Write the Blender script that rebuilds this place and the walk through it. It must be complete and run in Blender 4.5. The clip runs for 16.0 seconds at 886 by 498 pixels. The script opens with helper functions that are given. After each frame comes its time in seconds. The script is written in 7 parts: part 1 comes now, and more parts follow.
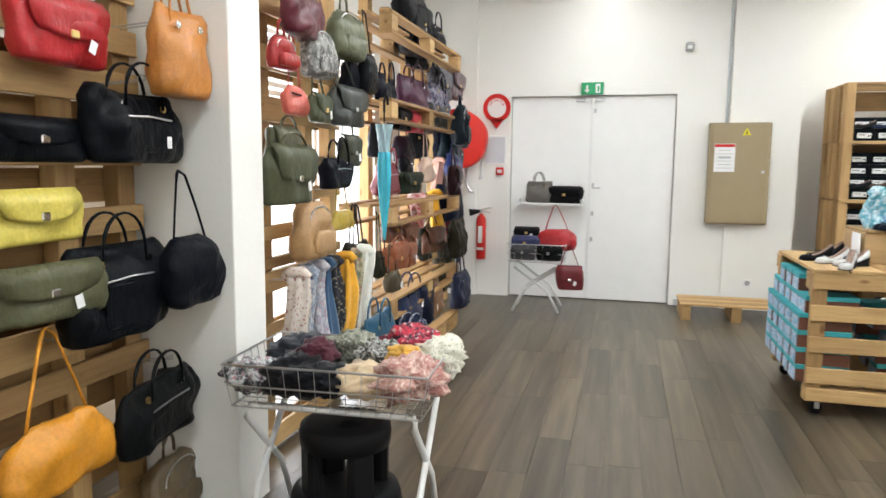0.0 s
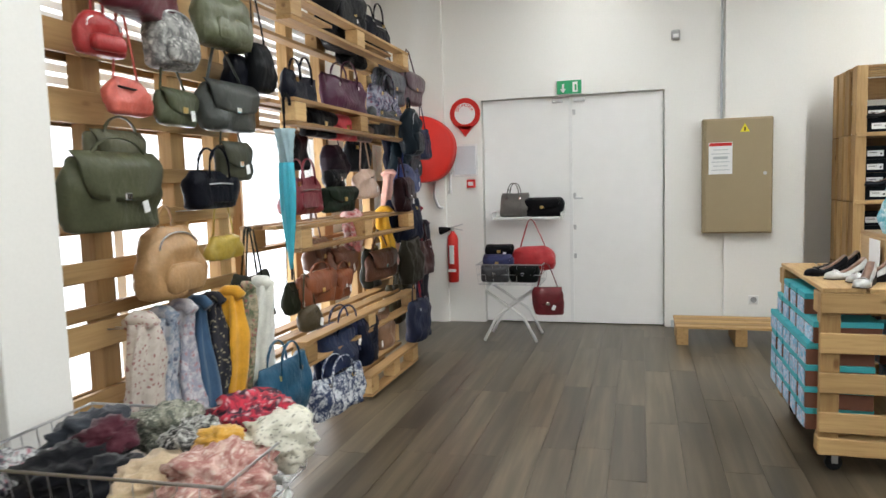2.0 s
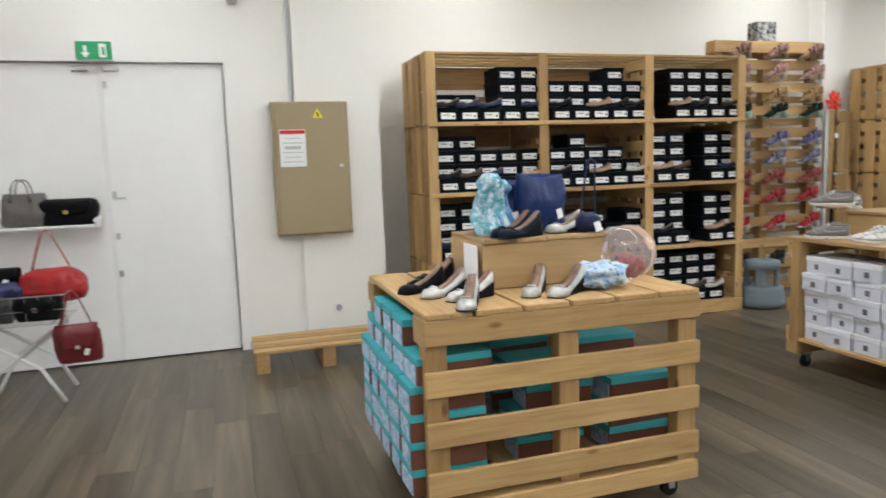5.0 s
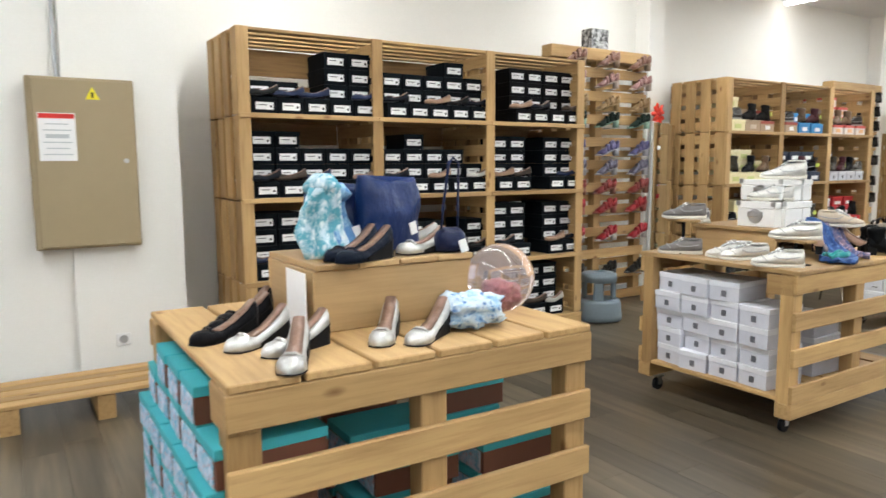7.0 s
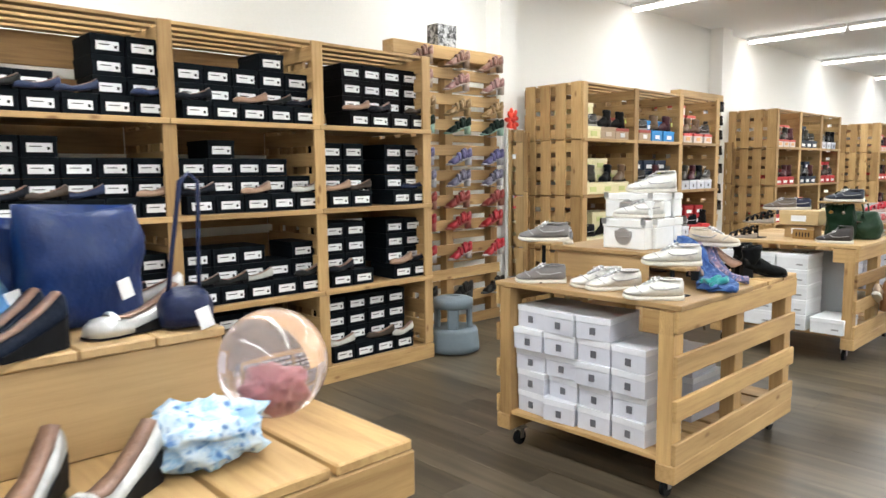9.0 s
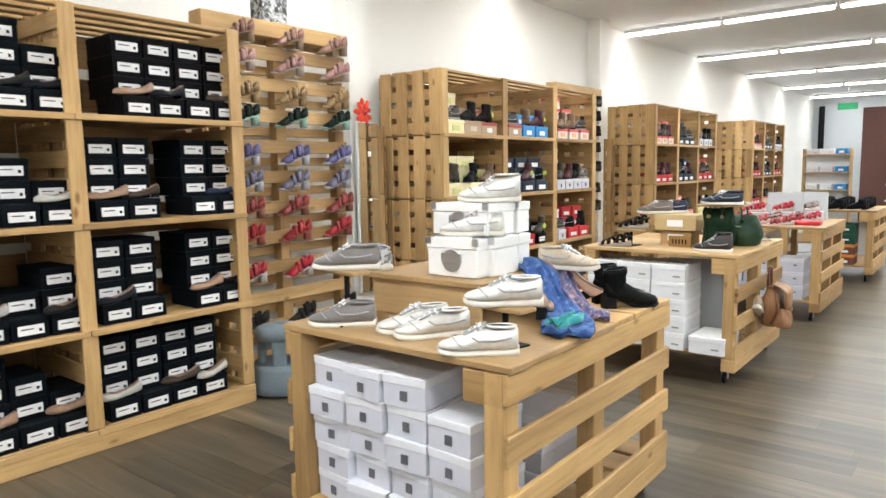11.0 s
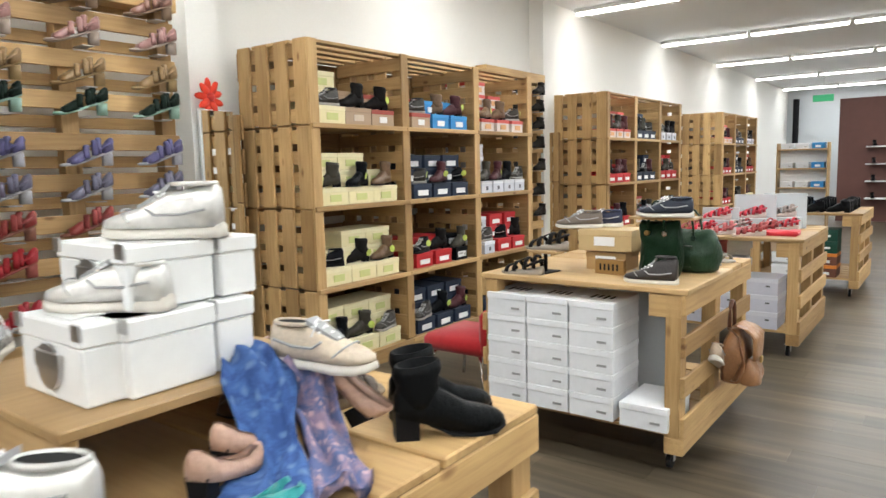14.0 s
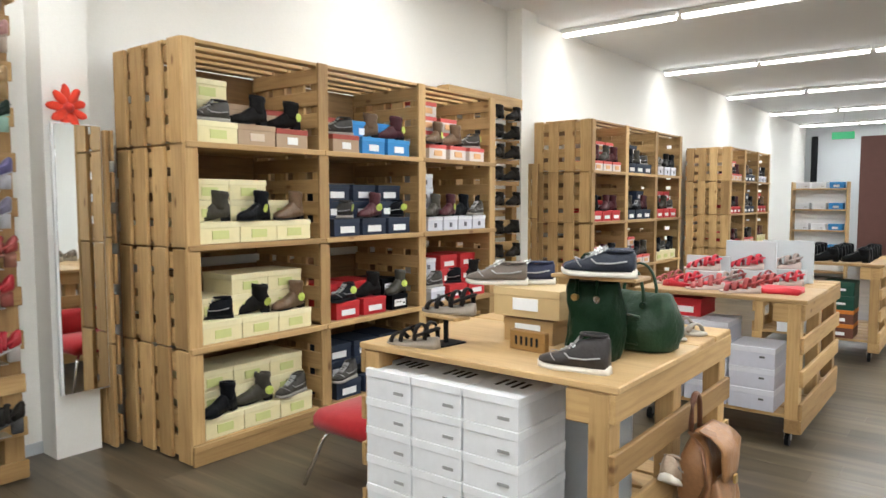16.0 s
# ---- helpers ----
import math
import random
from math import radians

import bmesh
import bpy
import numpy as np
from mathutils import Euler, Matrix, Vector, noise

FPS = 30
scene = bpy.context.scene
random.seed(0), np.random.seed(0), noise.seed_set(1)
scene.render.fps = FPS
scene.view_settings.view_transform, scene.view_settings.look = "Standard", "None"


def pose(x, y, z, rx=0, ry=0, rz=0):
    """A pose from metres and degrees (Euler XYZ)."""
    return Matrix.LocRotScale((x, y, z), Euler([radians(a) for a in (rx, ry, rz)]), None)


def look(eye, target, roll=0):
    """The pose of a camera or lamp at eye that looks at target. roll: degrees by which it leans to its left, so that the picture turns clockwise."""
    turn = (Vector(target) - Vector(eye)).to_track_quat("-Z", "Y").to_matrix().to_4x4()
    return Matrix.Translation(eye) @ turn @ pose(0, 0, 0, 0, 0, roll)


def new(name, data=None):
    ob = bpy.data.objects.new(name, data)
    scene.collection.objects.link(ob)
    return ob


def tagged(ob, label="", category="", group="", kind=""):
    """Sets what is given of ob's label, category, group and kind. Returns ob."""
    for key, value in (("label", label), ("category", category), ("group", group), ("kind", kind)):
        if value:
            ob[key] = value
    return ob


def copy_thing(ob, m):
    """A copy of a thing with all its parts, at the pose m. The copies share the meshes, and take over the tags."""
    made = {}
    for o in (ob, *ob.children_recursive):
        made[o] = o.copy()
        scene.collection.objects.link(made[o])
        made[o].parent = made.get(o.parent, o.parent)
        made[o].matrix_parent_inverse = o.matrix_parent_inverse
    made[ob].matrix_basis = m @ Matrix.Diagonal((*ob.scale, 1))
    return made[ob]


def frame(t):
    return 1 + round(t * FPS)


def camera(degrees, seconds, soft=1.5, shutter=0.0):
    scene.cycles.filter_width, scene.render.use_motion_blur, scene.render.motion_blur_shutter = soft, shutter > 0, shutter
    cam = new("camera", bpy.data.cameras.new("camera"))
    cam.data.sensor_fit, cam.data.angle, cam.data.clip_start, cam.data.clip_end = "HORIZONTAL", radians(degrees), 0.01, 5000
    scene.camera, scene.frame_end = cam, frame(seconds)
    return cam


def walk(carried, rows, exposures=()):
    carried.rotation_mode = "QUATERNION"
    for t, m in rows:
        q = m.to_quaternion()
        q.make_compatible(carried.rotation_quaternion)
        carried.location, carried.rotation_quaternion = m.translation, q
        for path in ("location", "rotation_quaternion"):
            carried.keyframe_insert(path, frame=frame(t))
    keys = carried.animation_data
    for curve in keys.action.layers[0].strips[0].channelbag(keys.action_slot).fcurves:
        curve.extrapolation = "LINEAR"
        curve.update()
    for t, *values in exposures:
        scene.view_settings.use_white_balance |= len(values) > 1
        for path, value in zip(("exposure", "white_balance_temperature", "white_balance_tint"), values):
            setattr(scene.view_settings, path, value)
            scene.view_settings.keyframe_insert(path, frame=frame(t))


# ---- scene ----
cam = camera(65.4, 16.0, 1.5, 0.4)
PATH = [
    (0, (0.418, -0.061, 1.561), (-0.083, 1.86, 1.321), 0.5),
    (0.5, (0.557, 0.198, 1.541), (-0.052, 2.091, 1.335), -1.3),
    (1, (0.617, 0.397, 1.546), (0.065, 2.306, 1.321), -1.5),
    (1.5, (0.648, 0.638, 1.524), (0.17, 2.568, 1.309), -0.6),
    (2, (0.725, 0.891, 1.504), (0.173, 2.804, 1.317), -1.7),
    (2.5, (0.806, 1.086, 1.533), (0.304, 3.012, 1.34), -0.8),
    (3, (0.832, 1.348, 1.502), (0.321, 3.27, 1.29), -0.5),
    (3.5, (0.84, 1.541, 1.505), (0.35, 3.466, 1.275), -1.4),
    (4, (0.911, 1.784, 1.515), (0.673, 3.76, 1.32), -0.8),
    (4.5, (0.923, 2.006, 1.501), (1.037, 3.993, 1.307), -0.9),
    (5, (0.908, 2.182, 1.5), (1.495, 4.078, 1.256), -2.0),
    (5.2, (0.919, 2.247, 1.497), (1.543, 4.127, 1.221), -1.8),
    (7.5, (1.297, 3.131, 1.473), (2.477, 4.731, 1.26), -0.3),
    (8, (1.478, 3.291, 1.492), (2.747, 4.825, 1.294), -0.4),
    (10.3, (2.502, 3.79, 1.501), (3.967, 5.133, 1.276), -1.4),
    (10.5, (2.616, 3.822, 1.515), (4.107, 5.14, 1.313), -1.7),
    (11, (2.901, 3.853, 1.52), (4.458, 5.087, 1.289), -0.9),
    (11.5, (3.108, 3.984, 1.504), (4.658, 5.22, 1.234), -0.5),
    (12, (3.331, 4.069, 1.541), (4.898, 5.29, 1.309), -2.4),
    (12.5, (3.618, 4.105, 1.512), (5.129, 5.402, 1.33), -1.4),
    (13, (3.922, 4.156, 1.497), (5.444, 5.434, 1.275), -0.9),
    (13.5, (4.198, 4.208, 1.516), (5.817, 5.369, 1.337), -1.2),
    (14, (4.491, 4.148, 1.513), (6.082, 5.337, 1.278), -1.4),
    (14.5, (4.786, 4.198, 1.508), (6.4, 5.365, 1.33), -1.3),
    (15, (5.101, 4.242, 1.517), (6.72, 5.405, 1.35), -2.6),
    (15.5, (5.395, 4.209, 1.528), (6.972, 5.434, 1.412), -1.2),
    (16, (5.665, 4.235, 1.514), (7.232, 5.469, 1.371), -0.1),
]
walk(cam, [(t, look(eye, target, roll)) for t, eye, target, roll in PATH], [(0, -0.26), (1, -0.36), (2, -0.64), (4, -0.62), (5, -0.56), (7.5, -0.2), (11, 0.02), (14, -0.2), (16, -0.15)])

# ---- light ----
world = bpy.data.worlds.new("world")
scene.world = world
world.use_nodes = True
wn = world.node_tree
sky = wn.nodes.new("ShaderNodeTexSky")
sky.sky_type = "NISHITA"
sky.sun_disc = False
sky.sun_elevation, sky.sun_rotation = radians(48), radians(70)
wn.links.new(sky.outputs[0], wn.nodes["Background"].inputs[0])
wn.nodes["Background"].inputs[1].default_value = 0.12

sun = new("sun", bpy.data.lights.new("sun", "SUN"))
sun.data.energy, sun.data.angle, sun.data.color = 1.2, radians(12), (1, 0.96, 0.9)
sun.matrix_world = look((20, 8, 24), (0, 0, 0))

# The row at x 0.2 is unseen, added to light the door wall.
LAMP_X = (0.2, 3.1, 6.6, 10.1, 13.65, 17.15, 20.7, 24.3, 27.8)
CEIL = 3.66
for lx in LAMP_X:
    lamp = new("strip_light", bpy.data.lights.new("strip_light", "AREA"))
    lamp.data.shape, lamp.data.size, lamp.data.size_y = "RECTANGLE", 0.3, 10.9
    lamp.data.energy, lamp.data.color = 215 if lx > 1 else 190, (0.93, 0.985, 1.0)
    lamp.matrix_world = pose(lx, 2.55 if lx > 1 else 2.0, CEIL - 0.13)

skylight = new("window_light", bpy.data.lights.new("window_light", "AREA"))
skylight.data.shape, skylight.data.size, skylight.data.size_y = "RECTANGLE", 3.0, 2.6
skylight.data.energy, skylight.data.color = 190, (0.93, 0.96, 1.0)
skylight.matrix_world = pose(-2.18, 5.0, 1.45, 90, 0, -90)


# ---- materials ----
def node_mat(name, rough=0.6, metal=0.0):
    m = bpy.data.materials.new(name)
    m.use_nodes = True
    b = m.node_tree.nodes["Principled BSDF"]
    b.inputs["Roughness"].default_value, b.inputs["Metallic"].default_value = rough, metal
    return m, m.node_tree, b


def coords(nt, scale=(1, 1, 1), random_shift=True):
    """Object coordinates, scaled, shifted by the object's random number."""
    tc, mp = nt.nodes.new("ShaderNodeTexCoord"), nt.nodes.new("ShaderNodeMapping")
    mp.inputs["Scale"].default_value = scale
    nt.links.new(tc.outputs["Object"], mp.inputs["Vector"])
    if random_shift:
        oi, ml = nt.nodes.new("ShaderNodeObjectInfo"), nt.nodes.new("ShaderNodeMath")
        ml.operation = "MULTIPLY"
        ml.inputs[1].default_value = 37.0
        nt.links.new(oi.outputs["Random"], ml.inputs[0])
        nt.links.new(ml.outputs[0], mp.inputs["Location"])
    return mp.outputs[0]


def noise_tex(nt, vec, scale, detail=4, rough=0.6):
    n = nt.nodes.new("ShaderNodeTexNoise")
    n.inputs["Scale"].default_value, n.inputs["Detail"].default_value, n.inputs["Roughness"].default_value = scale, detail, rough
    nt.links.new(vec, n.inputs["Vector"])
    return n.outputs["Fac"]


def ramp(nt, fac, stops):
    r = nt.nodes.new("ShaderNodeValToRGB")
    while len(r.color_ramp.elements) < len(stops):
        r.color_ramp.elements.new(0.5)
    for e, (p, c) in zip(r.color_ramp.elements, stops):
        e.position, e.color = p, (*c, 1)
    nt.links.new(fac, r.inputs[0])
    return r.outputs[0]


def mix(nt, fac, a, b, mode="MIX"):
    m = nt.nodes.new("ShaderNodeMix")
    m.data_type, m.blend_type = "RGBA", mode
    for sock, v in ((m.inputs[0], fac), (m.inputs[6], a), (m.inputs[7], b)):
        if isinstance(v, (int, float)):
            sock.default_value = v
        elif isinstance(v, tuple):
            sock.default_value = (*v, 1)
        else:
            nt.links.new(v, sock)
    return m.outputs[2]


def bump(nt, b, height, strength=0.2, dist=0.01):
    n = nt.nodes.new("ShaderNodeBump")
    n.inputs["Strength"].default_value, n.inputs["Distance"].default_value = strength, dist
    nt.links.new(height, n.inputs["Height"])
    nt.links.new(n.outputs[0], b.inputs["Normal"])


def shade(c, k):
    return tuple(min(1, v * k) for v in c)


def wood_mat(name, light, dark, knots=True, rough=0.62):
    """Pine: grain along local x, a tone of its own for each board, knots."""
    m, nt, b = node_mat(name, rough)
    g = noise_tex(nt, coords(nt, (1.6, 26, 26)), 2.2, 6, 0.65)
    col = ramp(nt, g, [(0.3, dark), (0.55, light), (0.8, shade(light, 1.12))])
    big = noise_tex(nt, coords(nt, (0.8, 3, 3)), 1.6, 2)
    col = mix(nt, 0.45, col, ramp(nt, big, [(0.35, shade(dark, 0.9)), (0.65, shade(light, 1.1))]), "MIX")
    oi = nt.nodes.new("ShaderNodeObjectInfo")
    tone = ramp(nt, oi.outputs["Random"], [(0.0, (0.66, 0.6, 0.52)), (0.35, (0.95, 0.93, 0.9)), (1.0, (1.1, 1.08, 1.02))])
    col = mix(nt, 1.0, col, tone, "MULTIPLY")
    if knots:
        v = nt.nodes.new("ShaderNodeTexVoronoi")
        v.inputs["Scale"].default_value = 2.4
        nt.links.new(coords(nt, (1.3, 3.0, 3.0)), v.inputs["Vector"])
        k = ramp(nt, v.outputs["Distance"], [(0.05, (0.35, 0.22, 0.12)), (0.13, (1, 1, 1))])
        col = mix(nt, 0.8, col, k, "MULTIPLY")
    nt.links.new(col, b.inputs["Base Color"])
    bump(nt, b, g, 0.25, 0.004)
    return m


def plain_mat(name, c, rough=0.55, var=0.12, scale=30, bump_s=0.15, metal=0.0, sheen=0.0, coat=0.0):
    """A coloured surface with fine grain and slow stains."""
    deep = max(c) < 0.04 and not metal
    if deep:
        c = shade(c, 0.6)
    m, nt, b = node_mat(name, rough, metal)
    f = noise_tex(nt, coords(nt), scale, 5)
    s = noise_tex(nt, coords(nt), scale * 0.12, 3)
    col = mix(nt, 0.5, ramp(nt, f, [(0.3, shade(c, 1 - var)), (0.7, shade(c, 1 + var))]), ramp(nt, s, [(0.3, shade(c, 1 - var)), (0.7, shade(c, 1 + var))]))
    nt.links.new(col, b.inputs["Base Color"])
    if bump_s:
        bump(nt, b, f, bump_s, 0.003)
    b.inputs["Specular IOR Level"].default_value = 0.06 if deep else 0.2 if max(c) < 0.1 else 0.4
    b.inputs["Sheen Weight"].default_value = sheen
    b.inputs["Coat Weight"].default_value = coat
    return m


def cache(fn):
    made = {}

    def get(*a):
        if a not in made:
            made[a] = fn(*a)
        return made[a]
    return get


@cache
def leather(r, g, b):
    m = plain_mat("leather", (r, g, b), 0.36, 0.22, 70, 0.0)
    nt, bs = m.node_tree, m.node_tree.nodes["Principled BSDF"]
    crease = noise_tex(nt, coords(nt, (1, 1, 0.6)), 17, 3, 0.5)
    grain = noise_tex(nt, coords(nt), 140, 2)
    v = nt.nodes.new("ShaderNodeMath")
    v.operation = "MULTIPLY_ADD"
    v.inputs[1].default_value = 0.12
    nt.links.new(grain, v.inputs[0])
    nt.links.new(crease, v.inputs[2])
    bump(nt, bs, v.outputs[0], 0.55, 0.02)
    return m


@cache
def fabric(r, g, b):
    return plain_mat("fabric", (r, g, b), 0.9, 0.2, 160, 0.4, sheen=0.2)


@cache
def card(r, g, b):
    return plain_mat("cardboard", (r, g, b), 0.6, 0.06, 25, 0.05)


@cache
def rubber(r, g, b):
    return plain_mat("rubber", (r, g, b), 0.6, 0.1, 60, 0.1)


@cache
def printed(seed, *cols):
    """Cloth printed with a blotchy pattern of three colours."""
    a, b_, c = cols[:3], cols[3:6], cols[6:9]
    m, nt, b = node_mat("printed_cloth", 0.9)
    warp = nt.nodes.new("ShaderNodeTexNoise")
    warp.inputs["Scale"].default_value = 9
    vec = coords(nt)
    nt.links.new(vec, warp.inputs["Vector"])
    shift = nt.nodes.new("ShaderNodeVectorMath")
    shift.operation = "MULTIPLY_ADD"
    shift.inputs[1].default_value = (0.09, 0.09, 0.09)
    nt.links.new(warp.outputs["Color"], shift.inputs[0])
    nt.links.new(vec, shift.inputs[2])
    v = nt.nodes.new("ShaderNodeTexVoronoi")
    v.inputs["Scale"].default_value = 26 + seed * 4
    nt.links.new(shift.outputs[0], v.inputs["Vector"])
    n = noise_tex(nt, shift.outputs[0], 16 + seed * 3, 6, 0.7)
    col = mix(nt, ramp(nt, n, [(0.42, (0, 0, 0)), (0.56, (1, 1, 1))]), a, b_)
    col = mix(nt, ramp(nt, v.outputs["Distance"], [(0.16, (0.9, 0.9, 0.9)), (0.38, (0, 0, 0))]), col, c)
    nt.links.new(col, b.inputs["Base Color"])
    bump(nt, b, n, 0.3, 0.006)
    return m


M_PALLET = wood_mat("pallet_pine", (0.52, 0.345, 0.155), (0.34, 0.2, 0.08))
# Same pine with shade put into its colour, for rear boards and backlit ledges.
M_PALLET_DARK = wood_mat("shaded_pine", (0.34, 0.2, 0.08), (0.18, 0.1, 0.037))
M_BOARD = wood_mat("planed_board", (0.52, 0.355, 0.175), (0.40, 0.26, 0.12), knots=False, rough=0.5)


def wall_paint(name, c):
    m, nt, b = node_mat(name, 0.75)
    vec = coords(nt, random_shift=False)
    s = noise_tex(nt, vec, 0.7, 4)
    f = noise_tex(nt, vec, 90, 3)
    col = mix(nt, 0.7, ramp(nt, s, [(0.3, shade(c, 0.93)), (0.7, c)]), ramp(nt, f, [(0.3, shade(c, 0.95)), (0.7, c)]))
    nt.links.new(col, b.inputs["Base Color"])
    bump(nt, b, f, 0.12, 0.003)
    return m


M_WALL = wall_paint("white_wall_paint", (0.85, 0.84, 0.80))
M_CEIL = wall_paint("grey_ceiling_panels", (0.8, 0.81, 0.82))
M_DOOR = plain_mat("white_door_paint", (0.86, 0.855, 0.84), 0.45, 0.03, 6, 0.02)
M_GREYWALL = wall_paint("grey_wall_paint", (0.50, 0.53, 0.55))
M_STEEL = plain_mat("brushed_steel", (0.55, 0.55, 0.56), 0.32, 0.05, 80, 0.05, metal=1.0)
M_CHROME = plain_mat("chrome", (0.8, 0.8, 0.8), 0.12, 0.03, 40, 0.0, metal=1.0)
M_BRASS = plain_mat("brass", (0.7, 0.5, 0.2), 0.3, 0.05, 40, 0.0, metal=1.0)
M_WHITE = plain_mat("white_lacquer", (0.80, 0.80, 0.79), 0.35, 0.04, 30, 0.03)
M_BLACK = plain_mat("black_plastic", (0.018, 0.018, 0.02), 0.45, 0.15, 50, 0.1)
M_LABEL = plain_mat("white_paper", (0.82, 0.82, 0.82), 0.7, 0.04, 40, 0.0)
M_INK = plain_mat("black_ink", (0.03, 0.03, 0.03), 0.6, 0.1, 40, 0.0)
M_RED = plain_mat("red_enamel", (0.62, 0.025, 0.02), 0.3, 0.06, 12, 0.03)
M_REDCLOTH = plain_mat("red_coated_cloth", (0.72, 0.03, 0.02), 0.5, 0.08, 9, 0.15)
M_BEIGE = plain_mat("beige_steel_enamel", (0.33, 0.26, 0.155), 0.45, 0.04, 8, 0.03)
M_GREEN = plain_mat("green_sign", (0.02, 0.33, 0.13), 0.4, 0.05, 20, 0.0)
M_YELLOW = plain_mat("yellow_sticker", (0.8, 0.68, 0.03), 0.5, 0.05, 20, 0.0)
M_SEAM = plain_mat("grey_stitching", (0.36, 0.36, 0.36), 0.7, 0.1, 60, 0.1)
M_GREYPL = plain_mat("blue_grey_plastic", (0.15, 0.19, 0.22), 0.5, 0.08, 40, 0.1)

M_MIRROR, _nt, _b = node_mat("mirror", 0.02, 1.0)
_b.inputs["Base Color"].default_value = (0.85, 0.87, 0.87, 1)
M_GLASS, _nt, _b = node_mat("window_glass", 0.02)
_b.inputs["Transmission Weight"].default_value = 1.0
_b.inputs["IOR"].default_value = 1.05
M_PLASTIC, _nt, _b = node_mat("clear_plastic", 0.08)
_b.inputs["Transmission Weight"].default_value = 0.9
_b.inputs["IOR"].default_value = 1.4
_b.inputs["Base Color"].default_value = (0.96, 0.86, 0.86, 1)

M_TUBE, _nt, _b = node_mat("lit_tube", 0.4)
_b.inputs["Base Color"].default_value = (0.9, 0.9, 0.9, 1)
_b.inputs["Emission Color"].default_value = (1, 0.98, 0.95, 1)
_b.inputs["Emission Strength"].default_value = 14.0
M_OUTSIDE, _nt, _b = node_mat("bright_haze", 1.0)
_b.inputs["Base Color"].default_value = (0.8, 0.8, 0.8, 1)
_b.inputs["Emission Color"].default_value = (0.95, 0.97, 1, 1)
_b.inputs["Emission Strength"].default_value = 2.6


def floor_mat():
    """Brown-grey vinyl planks: grain along local x."""
    m, nt, b = node_mat("vinyl_plank", 0.36)
    g = noise_tex(nt, coords(nt, (0.3, 5.5, 1)), 3.0, 4, 0.5)
    s = noise_tex(nt, coords(nt, (0.5, 3.0, 1)), 2.0, 3)
    col = ramp(nt, g, [(0.28, (0.045, 0.035, 0.023)), (0.5, (0.098, 0.078, 0.052)), (0.7, (0.19, 0.153, 0.104))])
    col = mix(nt, 0.4, col, ramp(nt, s, [(0.32, (0.04, 0.031, 0.021)), (0.68, (0.165, 0.135, 0.095))]))
    oi = nt.nodes.new("ShaderNodeObjectInfo")
    gm = nt.nodes.new("ShaderNodeNewGeometry")
    add = nt.nodes.new("ShaderNodeMath")
    add.operation = "ADD"
    nt.links.new(oi.outputs["Random"], add.inputs[0])
    nt.links.new(gm.outputs["Random Per Island"], add.inputs[1])
    fr = nt.nodes.new("ShaderNodeMath")
    fr.operation = "FRACT"
    nt.links.new(add.outputs[0], fr.inputs[0])
    col = mix(nt, 1.0, col, ramp(nt, fr.outputs[0], [(0, (0.58, 0.57, 0.555)), (1, (1.06, 1.04, 1.0))]), "MULTIPLY")
    nt.links.new(col, b.inputs["Base Color"])
    bump(nt, b, g, 0.015, 0.0005)
    rr = nt.nodes.new("ShaderNodeMapRange")
    rr.inputs["To Min"].default_value, rr.inputs["To Max"].default_value = 0.26, 0.4
    nt.links.new(s, rr.inputs["Value"])
    nt.links.new(rr.outputs[0], b.inputs["Roughness"])
    return m


M_FLOOR = floor_mat()


# ---- building blocks ----
def mesh_of(name, bm, material, smooth=False):
    me = bpy.data.meshes.new(name)
    bm.to_mesh(me)
    bm.free()
    me.materials.append(material)
    if smooth:
        me.polygons.foreach_set("use_smooth", [True] * len(me.polygons))
    return me


def child(name, me, parent, m=None, label=""):
    """Links a mesh as a part under a thing or part, at the pose m within it."""
    ob = new(name, me)
    ob.parent = parent
    if m is not None:
        ob.matrix_basis = m
    return tagged(ob, label)


def part(name, bm, material, parent, label="", smooth=False, m=None):
    return child(name, mesh_of(name, bm, material, smooth), parent, m, label)


def thing(name, m, label, category, group="", kind=""):
    ob = new(name)
    ob.empty_display_size = 0.1
    ob.matrix_basis = m
    return tagged(ob, label, category, group, kind)


def box_into(bm, c, s, bevel=0.0, rot=None):
    """A block of size s round c, with bevelled edges."""
    r = bmesh.ops.create_cube(bm, size=1)
    vs = r["verts"]
    bmesh.ops.scale(bm, vec=s, verts=vs)
    if bevel:
        es = list({e for v in vs for e in v.link_edges})
        out = bmesh.ops.bevel(bm, geom=es, offset=bevel, segments=1, affect="EDGES", profile=0.5)
        vs = list({v for f in out["faces"] for v in f.verts})
        vs = [v for v in bm.verts if v.is_valid and v in set(vs)] or vs
    if rot is not None:
        bmesh.ops.rotate(bm, cent=(0, 0, 0), matrix=rot, verts=vs)
    bmesh.ops.translate(bm, vec=c, verts=vs)
    return vs


def cyl_into(bm, a, b, r1, r2=None, seg=12):
    """A capped round bar from a to b."""
    a, b = Vector(a), Vector(b)
    d = b - a
    m = Matrix.Translation((a + b) / 2) @ d.to_track_quat("Z", "Y").to_matrix().to_4x4()
    bmesh.ops.create_cone(bm, cap_ends=True, segments=seg, radius1=r1, radius2=r1 if r2 is None else r2, depth=d.length, matrix=m)


